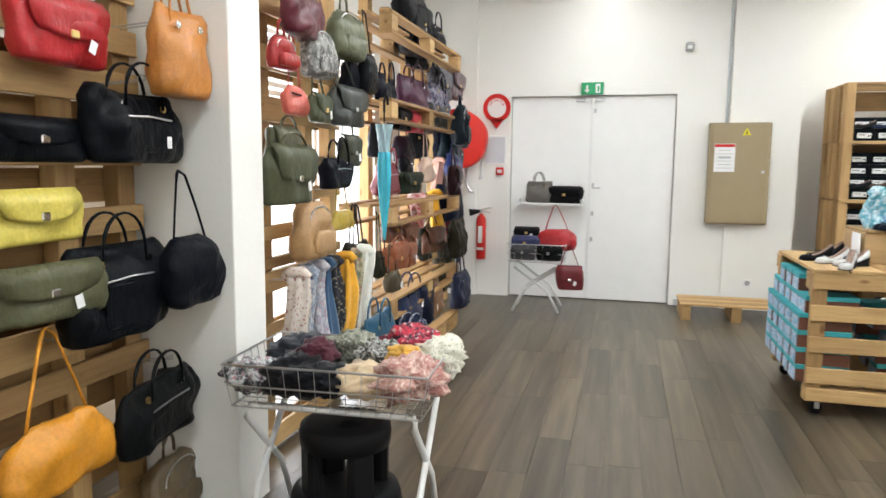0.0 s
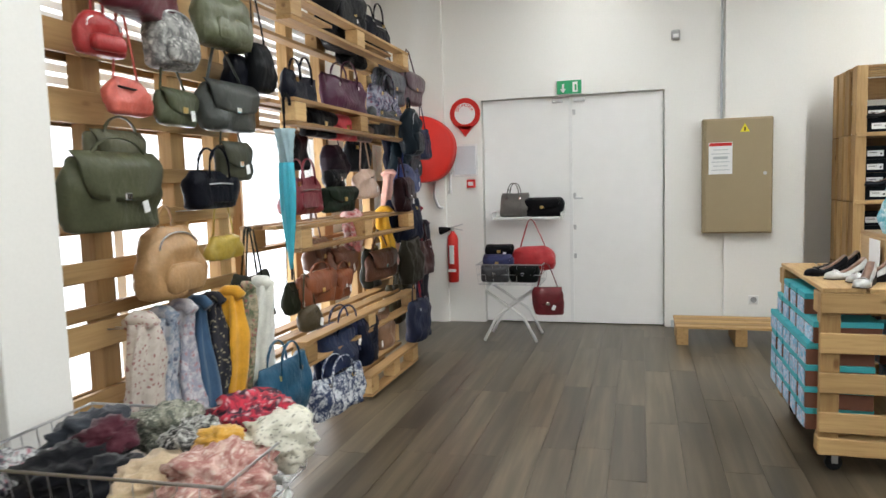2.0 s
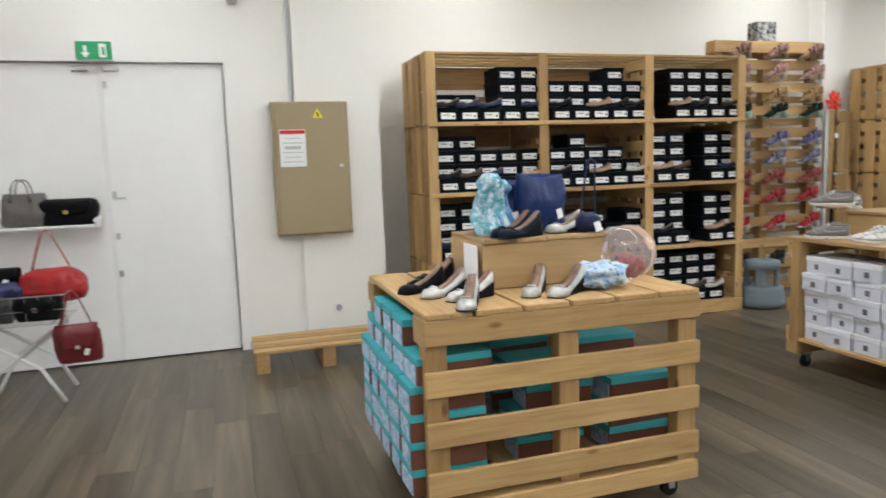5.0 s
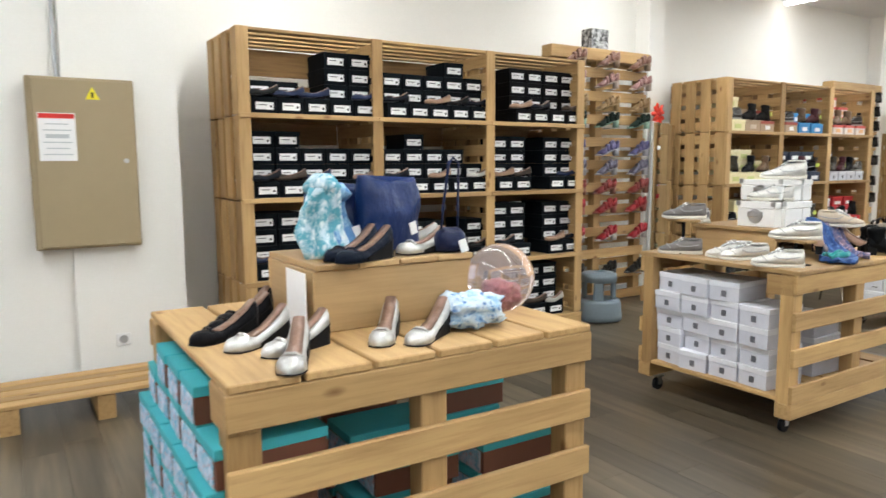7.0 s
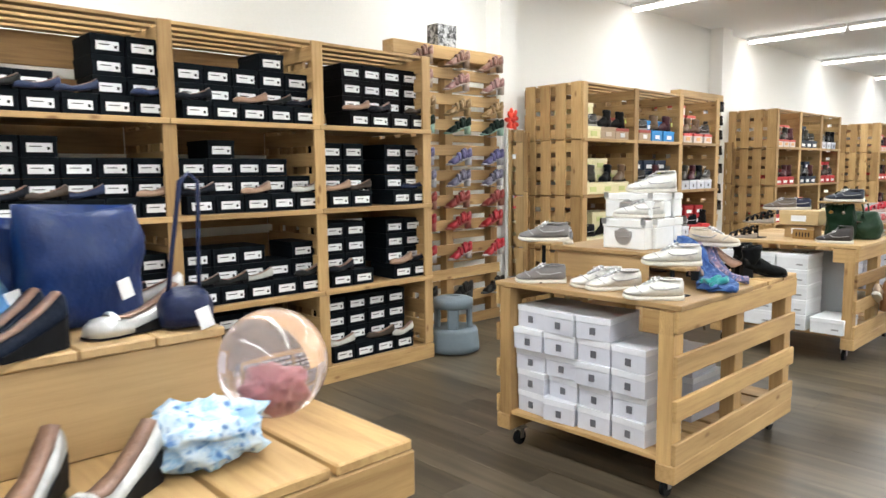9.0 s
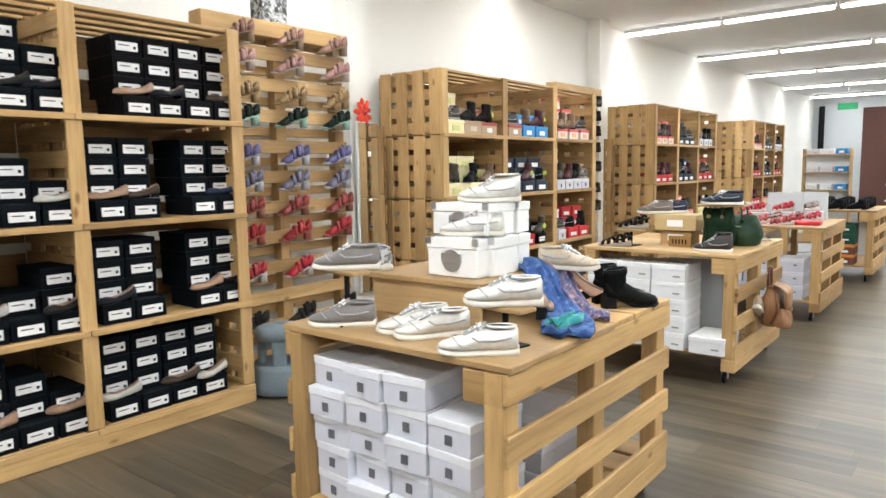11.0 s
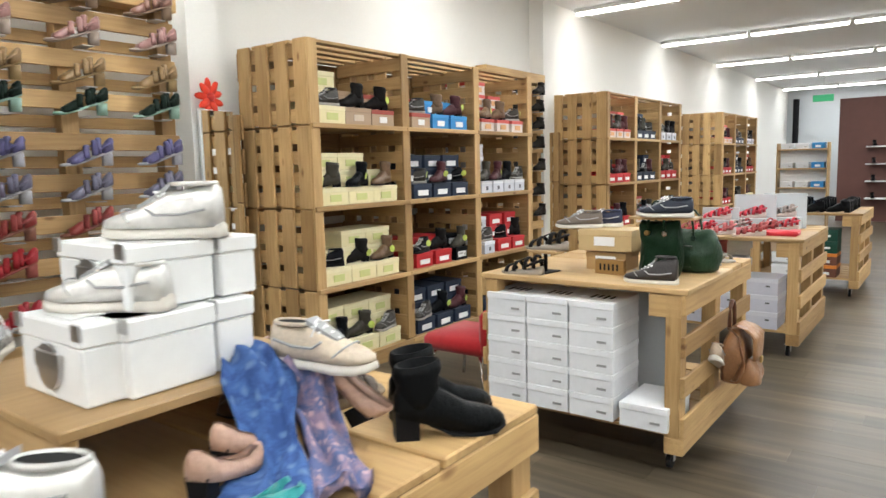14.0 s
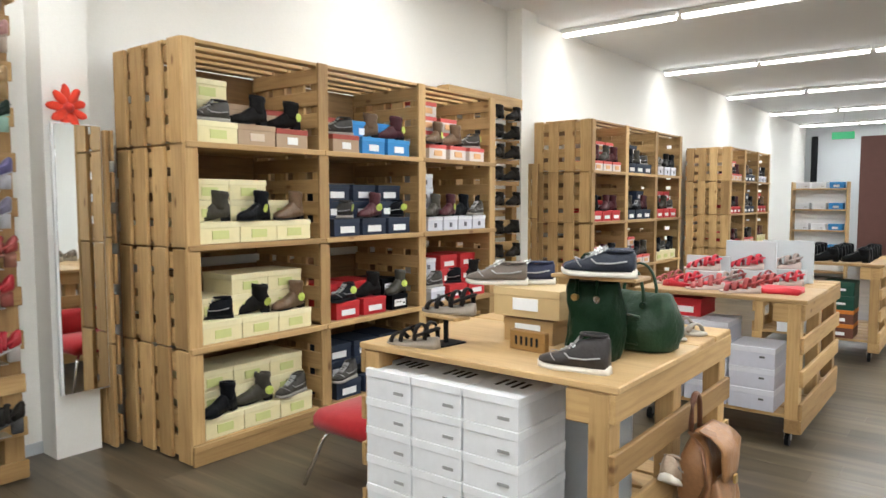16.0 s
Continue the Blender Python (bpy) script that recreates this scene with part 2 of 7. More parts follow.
def tube_into(bm, pts, r, seg=8, closed=False, flat=1.0):
    """A bent bar along pts; flat squeezes it across."""
    pts = [Vector(p) for p in pts]
    n = len(pts)
    rings = []
    up = Vector((0.12, 0.3, 1)).normalized()
    for i, p in enumerate(pts):
        t = (pts[(i + 1) % n] - pts[i - 1]) if closed else (pts[min(i + 1, n - 1)] - pts[max(i - 1, 0)])
        t.normalize()
        s = t.cross(up)
        if s.length < 0.05:
            s = t.cross(Vector((0, 1, 0)))
        s.normalize()
        u = s.cross(t)
        rings.append([bm.verts.new(p + s * math.cos(a) * r + u * math.sin(a) * r * flat) for a in (2 * math.pi * k / seg for k in range(seg))])
    for i in range(n if closed else n - 1):
        A, B = rings[i], rings[(i + 1) % n]
        for k in range(seg):
            bm.faces.new((A[k], A[(k + 1) % seg], B[(k + 1) % seg], B[k]))
    if not closed:
        bm.faces.new(rings[0][::-1])
        bm.faces.new(rings[-1])


def loft_into(bm, rings, cap=True):
    """Skin over rings of points of equal count."""
    vs = [[bm.verts.new(p) for p in ring] for ring in rings]
    n = len(vs[0])
    for A, B in zip(vs, vs[1:]):
        for k in range(n):
            bm.faces.new((A[k], A[(k + 1) % n], B[(k + 1) % n], B[k]))
    if cap:
        bm.faces.new(vs[0][::-1])
        bm.faces.new(vs[-1])
    return vs


def finish(bm):
    bmesh.ops.recalc_face_normals(bm, faces=bm.faces)
    return bm


@cache
def block_mesh(sx, sy, sz, bevel, material):
    bm = bmesh.new()
    box_into(bm, (0, 0, 0), (sx, sy, sz), bevel)
    return mesh_of("block", bm, material)


def block(name, parent, c, s, material, bevel=0.003, label="", along=None):
    """A block with its grain along its longest side; the mesh is shared by alike blocks."""
    s = tuple(round(v, 3) for v in s)
    ax = max(range(3), key=lambda i: s[i]) if along is None else along
    if ax == 0:
        m, dims = Matrix.Translation(c), s
    elif ax == 1:
        m, dims = Matrix.Translation(c) @ pose(0, 0, 0, 0, 0, 90), (s[1], s[0], s[2])
    else:
        m, dims = Matrix.Translation(c) @ pose(0, 0, 0, 0, -90, 0), (s[2], s[1], s[0])
    bevel = min(bevel, min(s) * 0.3)
    return child(name, block_mesh(*dims, bevel, material), parent, m, label)


def solid(name, boxes, material, label, category, bevel=0.0, kind="structure"):
    """A piece of the setting from joined blocks ((x0, y0, z0), (x1, y1, z1))."""
    bm = bmesh.new()
    for a, b in boxes:
        box_into(bm, [(p + q) / 2 for p, q in zip(a, b)], [abs(q - p) for p, q in zip(a, b)], bevel)
    return tagged(new(name, mesh_of(name, bm, material)), label, category, "", kind)


# ---- structure ----
X0, X1, Y0, Y1, YD = -2.1, 29.0, -3.2, 8.64, 8.12
solid("ground", [((-400, -400, -0.4), (400, 400, -0.25))], plain_mat("asphalt", (0.06, 0.06, 0.06), 0.9, 0.2, 3), "grey asphalt ground outside the shop", "ground")
solid("floor", [((X0 - 0.2, Y0 - 0.2, -0.24), (X1 + 0.2, Y1 + 0.2, -0.006))], M_FLOOR, "brown-grey wood-look vinyl plank floor", "floor")
solid("ceiling", [((X0 - 0.2, Y0 - 0.2, CEIL), (X1 + 0.2, Y1 + 0.2, CEIL + 0.2))], M_CEIL, "pale grey flat ceiling with strip lights", "ceiling")
DX0, DX1, DH = -0.9, 0.95, 2.37
solid("wall_north_door", [((X0 - 0.2, YD, 0), (DX0, Y1 + 0.2, CEIL)), ((DX1, YD, 0), (2.2, Y1 + 0.2, CEIL)), ((DX0, YD, DH), (DX1, Y1 + 0.2, CEIL)), ((DX0, YD + 0.2, 0), (DX1, Y1 + 0.2, DH))], M_WALL, "white painted wall around the double door", "wall")
solid("wall_north", [((2.2, Y1, 0), (X1 + 0.2, Y1 + 0.2, CEIL))], M_WALL, "white painted long wall behind the shelves", "wall")
for px, pw in ((7.36, 0.26), (12.45, 0.32)):
    solid("pilaster", [((px, Y1 - 0.2, 0), (px + pw, Y1 + 0.02, CEIL))], M_WALL, "white wall pilaster", "pilaster")
solid("pilaster", [((1.5, YD - 0.045, 0), (2.2, YD + 0.02, CEIL))], M_WALL, "white shallow pilaster behind the electric cabinet", "pilaster")
solid("pilaster", [((-1.66, YD - 0.05, 0), (-1.3, YD + 0.02, CEIL))], M_WALL, "white shallow pilaster beside the fire hose", "pilaster")
WY0, WY1, WZ0, WZ1 = 2.9, 6.75, 0.1, 2.85
solid("wall_west", [((X0 - 0.2, Y0 - 0.2, 0), (X0, WY0, CEIL)), ((X0 - 0.2, WY1, 0), (X0, YD, CEIL)), ((X0 - 0.2, WY0, WZ1), (X0, WY1, CEIL)), ((X0 - 0.2, WY0, 0), (X0, WY1, WZ0))], M_WALL, "white wall with the shop window", "wall")
solid("wall_south", [((X0 - 0.2, Y0 - 0.2, 0), (X1 + 0.2, Y0, CEIL))], M_WALL, "plain white wall that closes the shop", "wall")
solid("wall_east", [((X1, Y0 - 0.2, 0), (X1 + 0.2, Y1 + 0.2, CEIL))], M_GREYWALL, "grey end wall of the shop", "wall")
solid("pillar", [((-1.72, 2.52, 0), (-1.17, 2.78, CEIL))], M_WALL, "square white pillar between the bag racks", "pillar", 0.004)
solid("baseboard", [((DX1 + 0.06, YD - 0.012, 0), (1.5, YD, 0.07)), ((2.2, Y1 - 0.012, 0), (X1, Y1, 0.07))], M_GREYWALL, "grey skirting along the wall", "baseboard")

# window with frame, panes and a half-lowered blind
win = thing("window_1", pose(X0 - 0.1, 0, 0), "large white-framed shop window with blinds", "window", kind="structure")
n_panes = 3
pw = (WY1 - WY0) / n_panes
bm = bmesh.new()
for k in range(n_panes + 1):
    box_into(bm, (0, WY0 + k * pw, (WZ0 + WZ1) / 2), (0.07, 0.07, WZ1 - WZ0))
for z in (WZ0 + 0.03, WZ1 - 0.03, 2.2):
    box_into(bm, (0, (WY0 + WY1) / 2, z), (0.06, WY1 - WY0, 0.05))
part("window_frame", bm, M_WHITE, win)
for k in range(n_panes):
    pane = block("pane", win, (0, WY0 + (k + 0.5) * pw, (WZ0 + WZ1) / 2), (0.006, pw - 0.07, WZ1 - WZ0 - 0.06), M_GLASS, 0)
    pane.visible_shadow = False
blind = thing("window_blind", pose(X0 + 0.012, 0, 0), "white slatted blind partly lowered over the window", "blind")
for k in range(15):
    block("slat", blind, (0, (WY0 + WY1) / 2, 2.82 - k * 0.062), (0.012, WY1 - WY0 - 0.04, 0.04), M_WHITE, 0)
solid("backdrop", [((-7, -30, -0.25), (-6.8, 45, 9)), ((-6.8, -30, -0.249), (-2.35, 45, -0.2))], M_OUTSIDE, "overexposed white daylight haze outside the window", "backdrop")

# double door
door = thing("door_1", pose(0, YD + 0.05, 0), "white flush double fire door, closed", "door", kind="structure")
for a, b in ((DX0 + 0.01, 0.028), (0.034, DX1 - 0.01)):
    leaf = block("leaf", door, ((a + b) / 2, 0.03, DH / 2 + 0.002), (b - a, 0.05, DH - 0.016), M_DOOR, 0.003)
block("cover_strip", door, (0.03, -0.004, DH / 2), (0.035, 0.014, DH - 0.03), M_WHITE, 0.003)
for z in (1.02, 1.35, 0.72, 2.2):
    block("bolt", door, (0.065, -0.006, z), (0.03, 0.02, 0.05), M_STEEL, 0.003)
bm = bmesh.new()
cyl_into(bm, (0.07, -0.002, 1.32), (0.07, -0.05, 1.32), 0.012)
cyl_into(bm, (0.07, -0.045, 1.32), (0.15, -0.045, 1.32), 0.009)
part("door_handle", bm, M_STEEL, door, "steel lever handle")
for x in (-0.1, 0.12):
    block("door_closer", door, (x, -0.012, DH - 0.05), (0.11, 0.03, 0.035), M_STEEL, 0.004)

# ceiling strip lights: tubes of 1.5 m end to end
for i, lx in enumerate(LAMP_X):
    # The first row, at x 0.2, is added and out of view.
    strip = thing("strip_lamp", pose(lx, 0, CEIL), "row of lit white fluorescent tubes on the ceiling", "ceiling light", "ceiling strips")
    y = Y1 - 0.06
    while y > Y0 + 1.5:
        block("housing", strip, (0, y - 0.74, -0.03), (0.12, 1.46, 0.055), M_WHITE, 0.006)
        block("tube", strip, (0, y - 0.74, -0.078), (0.08, 1.42, 0.035), M_TUBE, 0.008)
        y -= 1.5


# ---- pallet furniture ----
LEVELS = (0.12, 0.68, 1.26, 1.84)
SH_TOP = 2.41


def side_panel(parent, x, y0, depth, face):
    """An upright of stacked pallet pieces: vertical boards outside, slats behind them."""
    nb, gap = 4, 0.07
    bw = (depth - gap * (nb - 1)) / nb
    zs = [0.0, 0.66, 1.24, 1.82, SH_TOP]
    lean = random.Random(int(x * 100))
    for za, zb in zip(zs, zs[1:]):
        for k in range(nb):
            block("upright_board", parent, (x + face * (0.035 + lean.uniform(-0.004, 0.004)), y0 + bw / 2 + k * (bw + gap) + lean.uniform(-0.006, 0.006), (za + zb) / 2 + lean.uniform(0, 0.006)), (0.024, bw, zb - za - 0.01), M_PALLET, 0.004)
        for k in range(4):
            h = (zb - za) / 4
            block("slat", parent, (x + face * 0.011, y0 + depth / 2, za + h * (k + 0.5)), (0.022, depth - 0.004, h - 0.05), M_PALLET)


def shelf_unit(x0, x1, y0, depth, cols, label):
    u = thing("pallet_shelf", pose(0, 0, 0), label, "shelf unit", "pallet shelves")
    w = (x1 - x0) / cols
    for k in range(cols + 1):
        x = x0 + k * w
        if k == 0:
            side_panel(u, x + 0.046, y0 + 0.02, depth - 0.02, -1)
        elif k == cols:
            side_panel(u, x - 0.046, y0 + 0.02, depth - 0.02, 1)
        else:
            side_panel(u, x, y0 + 0.02, depth - 0.02, 1)
        block("front_post", u, (min(max(x, x0 + 0.04), x1 - 0.04), y0 + 0.008, (0.12 + SH_TOP) / 2), (0.085, 0.02, SH_TOP - 0.13), M_PALLET)
    for k in range(cols):
        xa, xb = x0 + k * w, x0 + (k + 1) * w
        for z in LEVELS:
            block("shelf_edge", u, ((xa + xb) / 2, y0 - 0.006, z - 0.018), (w - 0.004, 0.022, 0.034), M_PALLET)
            for j in range(3):
                d = (depth - 0.03) / 3
                block("shelf_board", u, ((xa + xb) / 2, y0 + 0.02 + d * (j + 0.5), z - 0.012), (w - 0.1, d - 0.01, 0.02), M_PALLET)
        for j in range(5):
            block("top_slat", u, ((xa + xb) / 2, y0 + 0.07 + j * (depth - 0.1) / 4, SH_TOP - 0.012), (w - 0.006, 0.075, 0.022), M_PALLET)
        # Back slats carry the shade of the shelf's depth in their colour.
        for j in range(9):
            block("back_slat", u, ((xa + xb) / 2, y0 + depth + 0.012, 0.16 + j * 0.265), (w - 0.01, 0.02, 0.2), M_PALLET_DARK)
    block("plinth", u, ((x0 + x1) / 2, y0 - 0.004, 0.05), (x1 - x0, 0.02, 0.098), M_PALLET)
    return u


S1 = (2.5, 5.62, 7.63)
S2 = (7.78, 10.82, 7.7)
S3 = (12.74, 15.6, 7.7)
S4 = (18.0, 20.7, 7.7)
shelf_unit(S1[0], S1[1], S1[2], 0.75, 3, "tall pallet-wood shelf full of dark shoe boxes")
shelf_unit(S2[0], S2[1], S2[2], 0.75, 3, "tall pallet-wood shelf with boots on cream and red boxes")
shelf_unit(S3[0], S3[1], S3[2], 0.75, 3, "tall pallet-wood shelf with shoes on red and blue boxes")
shelf_unit(S4[0], S4[1], S4[2], 0.75, 3, "tall pallet-wood shelf at the far end of the row")


def castor_mesh():
    bm = bmesh.new()
    cyl_into(bm, (0, -0.012, 0.04), (0, 0.012, 0.04), 0.04, seg=14)
    return mesh_of("wheel", bm, M_BLACK)


CASTOR = castor_mesh()


def castor_fork():
    bm = bmesh.new()
    box_into(bm, (0.008, 0, 0.092), (0.06, 0.05, 0.008))
    for y in (-0.018, 0.018):
        box_into(bm, (0.004, y, 0.065), (0.03, 0.004, 0.055))
    return mesh_of("fork", bm, M_STEEL)


FORK = castor_fork()


def pallet_table(x0, y0, lx, ly, top, label, full_top=0.0):
    """A display table: two pallets on edge, a pallet floor, a planked top, on castors."""
    t = thing("pallet_table", pose(x0, y0, 0), label, "display table", "pallet display tables")
    h0 = 0.1
    for y, out in ((0.0, -1), (ly, 1)):
        for x in (0.05, lx / 2, lx - 0.05):
            block("upright", t, (x, y - out * 0.06, (h0 + top - 0.03) / 2 + 0.0), (0.09, 0.075, top - h0 - 0.03), M_PALLET, 0.004)
        for k in range(4):
            z = top - 0.075 - k * 0.2
            block("rail_board", t, (lx / 2, y - out * 0.011, z), (lx, 0.022, 0.1), M_PALLET, 0.004)
        block("skid", t, (lx / 2, y - out * 0.05, h0 + 0.045), (lx, 0.095, 0.085), M_PALLET, 0.005)
    nb = 7
    bw = lx / nb
    for k in range(nb):
        block("floor_board", t, (bw * (k + 0.5), ly / 2, h0 + 0.1), (bw - 0.03, ly - 0.14, 0.022), M_PALLET, 0.003)
    xs = full_top
    if full_top:
        block("top_panel", t, (full_top / 2, ly / 2, top - 0.012), (full_top - 0.006, ly + 0.02, 0.026), M_BOARD, 0.004, along=1)
    nb = max(2, round((lx - xs) / 0.19))
    bw = (lx - xs) / nb
    for k in range(nb):
        block("top_board", t, (xs + bw * (k + 0.5), ly / 2, top - 0.012), (bw - 0.014, ly, 0.024), M_PALLET, 0.004)
    for y in (0.06, ly - 0.06):
        block("bearer", t, (lx / 2, y, top - 0.05), (lx - 0.02, 0.07, 0.05), M_PALLET, 0.003)
    block("end_block", t, (0.05, 0.1, top - 0.085), (0.09, 0.16, 0.11), M_PALLET, 0.004)
    for x in (0.09, lx - 0.09):
        for y in (0.09, ly - 0.09):
            c = child("castor", FORK, t, pose(x, y, 0))
            child("wheel", CASTOR, c)
    return t


T1 = (1.57, 4.6, 1.22, 1.05, 0.945)
T2 = (4.62, 4.97, 1.36, 1.06, 0.915)
T3 = (7.70, 5.14, 1.27, 1.14, 0.915)
T4 = (10.15, 5.05, 1.24, 1.05, 0.915)
T5 = (13.0, 4.95, 1.25, 1.1, 0.915)
pallet_table(*T1, "pallet-wood table on castors filled with turquoise shoe boxes")
pallet_table(*T2, "pallet-wood table on castors filled with white shoe boxes", 0.75)
pallet_table(*T3, "pallet-wood table on castors with white boxes and boots", 0.8)
pallet_table(*T4, "pallet-wood table on castors with pink sandals on top", 0.7)
pallet_table(*T5, "pallet-wood table on castors covered with black shoes", 0.7)


# ---- things at the window side: bag racks ----
def sup(a, e):
    c = math.cos(a)
    s = math.sin(a)
    return math.copysign(abs(c) ** e, c), math.copysign(abs(s) ** e, s)


def soft_body(d, w, h, prof, seed, expo=0.62, wrinkle=0.011, n=36):
    """A soft bag's body: rounded-box rings up the height, with sag, slouch and folds. prof: (height, depth, width) shares."""
    bm = bmesh.new()
    rings = []
    rr = random.Random(seed * 3 + 1)
    lean, sag, twist = rr.uniform(-0.1, 0.1), rr.uniform(0.02, 0.12), rr.uniform(-0.25, 0.25)
    fine = []
    for (t0, d0, w0), (t1, d1, w1) in zip(prof, prof[1:]):
        m_ = max(1, round((t1 - t0) / 0.07))
        fine += [(t0 + (t1 - t0) * i / m_, d0 + (d1 - d0) * i / m_, w0 + (w1 - w0) * i / m_) for i in range(m_)]
    fine.append(prof[-1])
    size = min(1.0, w * 2.6)
    for t, kd, kw in fine:
        ring = []
        bulge = 1 + 0.07 * math.sin(math.pi * (1 - t) ** 0.7)
        for k in range(n):
            c, s = sup(2 * math.pi * k / n, expo)
            p = Vector((c * d / 2 * kd, s * w / 2 * kw * bulge, h * t))
            q = noise.noise(Vector((p.x * 9 + seed * 7.3, p.y * 9, p.z * 9)))
            q2 = 1 - 2 * abs(noise.noise(Vector((p.x * 12 + seed, p.y * 21 + p.z * 9 * twist, p.z * 10))))
            q3 = noise.noise(Vector((p.x * 30 + seed, p.y * 34, p.z * 26)))
            o = Vector((c, s * 0.6, 0))
            p += o * (q * 0.04 * size + q2 * wrinkle * size + q3 * 0.005)
            p.y += lean * (t - 0.5) * h
            p.z -= sag * h * t * t * (1 - min(1, abs(2 * p.y / w)) ** 2) * 0.9
            p.z += noise.noise(Vector((p.y * 8, seed * 3.1, t * 2))) * 0.016 * (1 if t > 0.5 else 0)
            ring.append(p)
        rings.append(ring)
    loft_into(bm, rings)
    return finish(bm)


def hang_strap(y0, y1, z0, top, x, bend):
    """Points of a strap pulled up to a hook: two nearly straight runs and a tight loop."""
    mid = (y0 + y1) / 2 + bend
    pts = [(x, y0, z0)]
    for u in (0.35, 0.7, 0.92):
        pts.append((x - 0.02 * u, y0 + (mid - 0.018 - y0) * u, z0 + (top - z0) * u ** 0.9))
    pts.append((x - 0.03, mid, top))
    for u in (0.92, 0.7, 0.35):
        pts.append((x - 0.02 * u, y1 + (mid + 0.018 - y1) * u, z0 + (top - z0) * u ** 0.9))
    return pts + [(x, y1, z0)]


def arc(y0, y1, z0, top, x, n=12, sag=0.0):
    """Points of a handle from y0 to y1 rising to top."""
    pts = []
    for k in range(n + 1):
        a = math.pi * k / n
        pts.append((x + sag * math.sin(a), (y0 + y1) / 2 - (y1 - y0) / 2 * math.cos(a), z0 + (top - z0) * math.sin(a) ** 0.7))
    return pts


PROFILES = {
    "tote": [(0.0, 0.55, 0.86), (0.03, 0.85, 0.95), (0.15, 1.0, 1.0), (0.4, 0.98, 0.99), (0.7, 0.75, 0.97), (0.9, 0.45, 0.99), (1.0, 0.26, 0.98)],
    "flap": [(0.0, 0.6, 0.85), (0.04, 0.9, 0.96), (0.2, 1.0, 1.0), (0.5, 0.98, 1.0), (0.8, 0.85, 0.97), (0.95, 0.55, 0.92), (1.0, 0.3, 0.85)],
    "duffel": [(0.0, 0.6, 0.84), (0.05, 0.92, 0.95), (0.25, 1.05, 1.0), (0.5, 1.0, 0.98), (0.75, 0.75, 0.93), (0.93, 0.4, 0.87), (1.0, 0.2, 0.82)],
    "backpack": [(0.0, 0.6, 0.75), (0.04, 0.95, 0.93), (0.25, 1.1, 1.0), (0.5, 1.0, 0.98), (0.75, 0.85, 0.88), (0.9, 0.65, 0.72), (1.0, 0.35, 0.5)],
    "pouch": [(0.0, 0.45, 0.7), (0.06, 0.85, 0.92), (0.3, 1.1, 1.0), (0.55, 1.0, 0.93), (0.8, 0.75, 0.76), (0.93, 0.5, 0.6), (1.0, 0.25, 0.45)],
    "sack": [(0.0, 0.55, 0.86), (0.03, 0.9, 0.95), (0.2, 1.0, 0.97), (0.5, 0.9, 1.0), (0.8, 0.6, 1.02), (0.95, 0.4, 1.05), (1.0, 0.25, 1.06)],
    "clutch": [(0.0, 0.5, 0.92), (0.06, 0.9, 0.98), (0.3, 1.0, 1.0), (0.7, 0.95, 1.0), (0.92, 0.7, 0.97), (1.0, 0.35, 0.93)],
}
bag_count = [0]


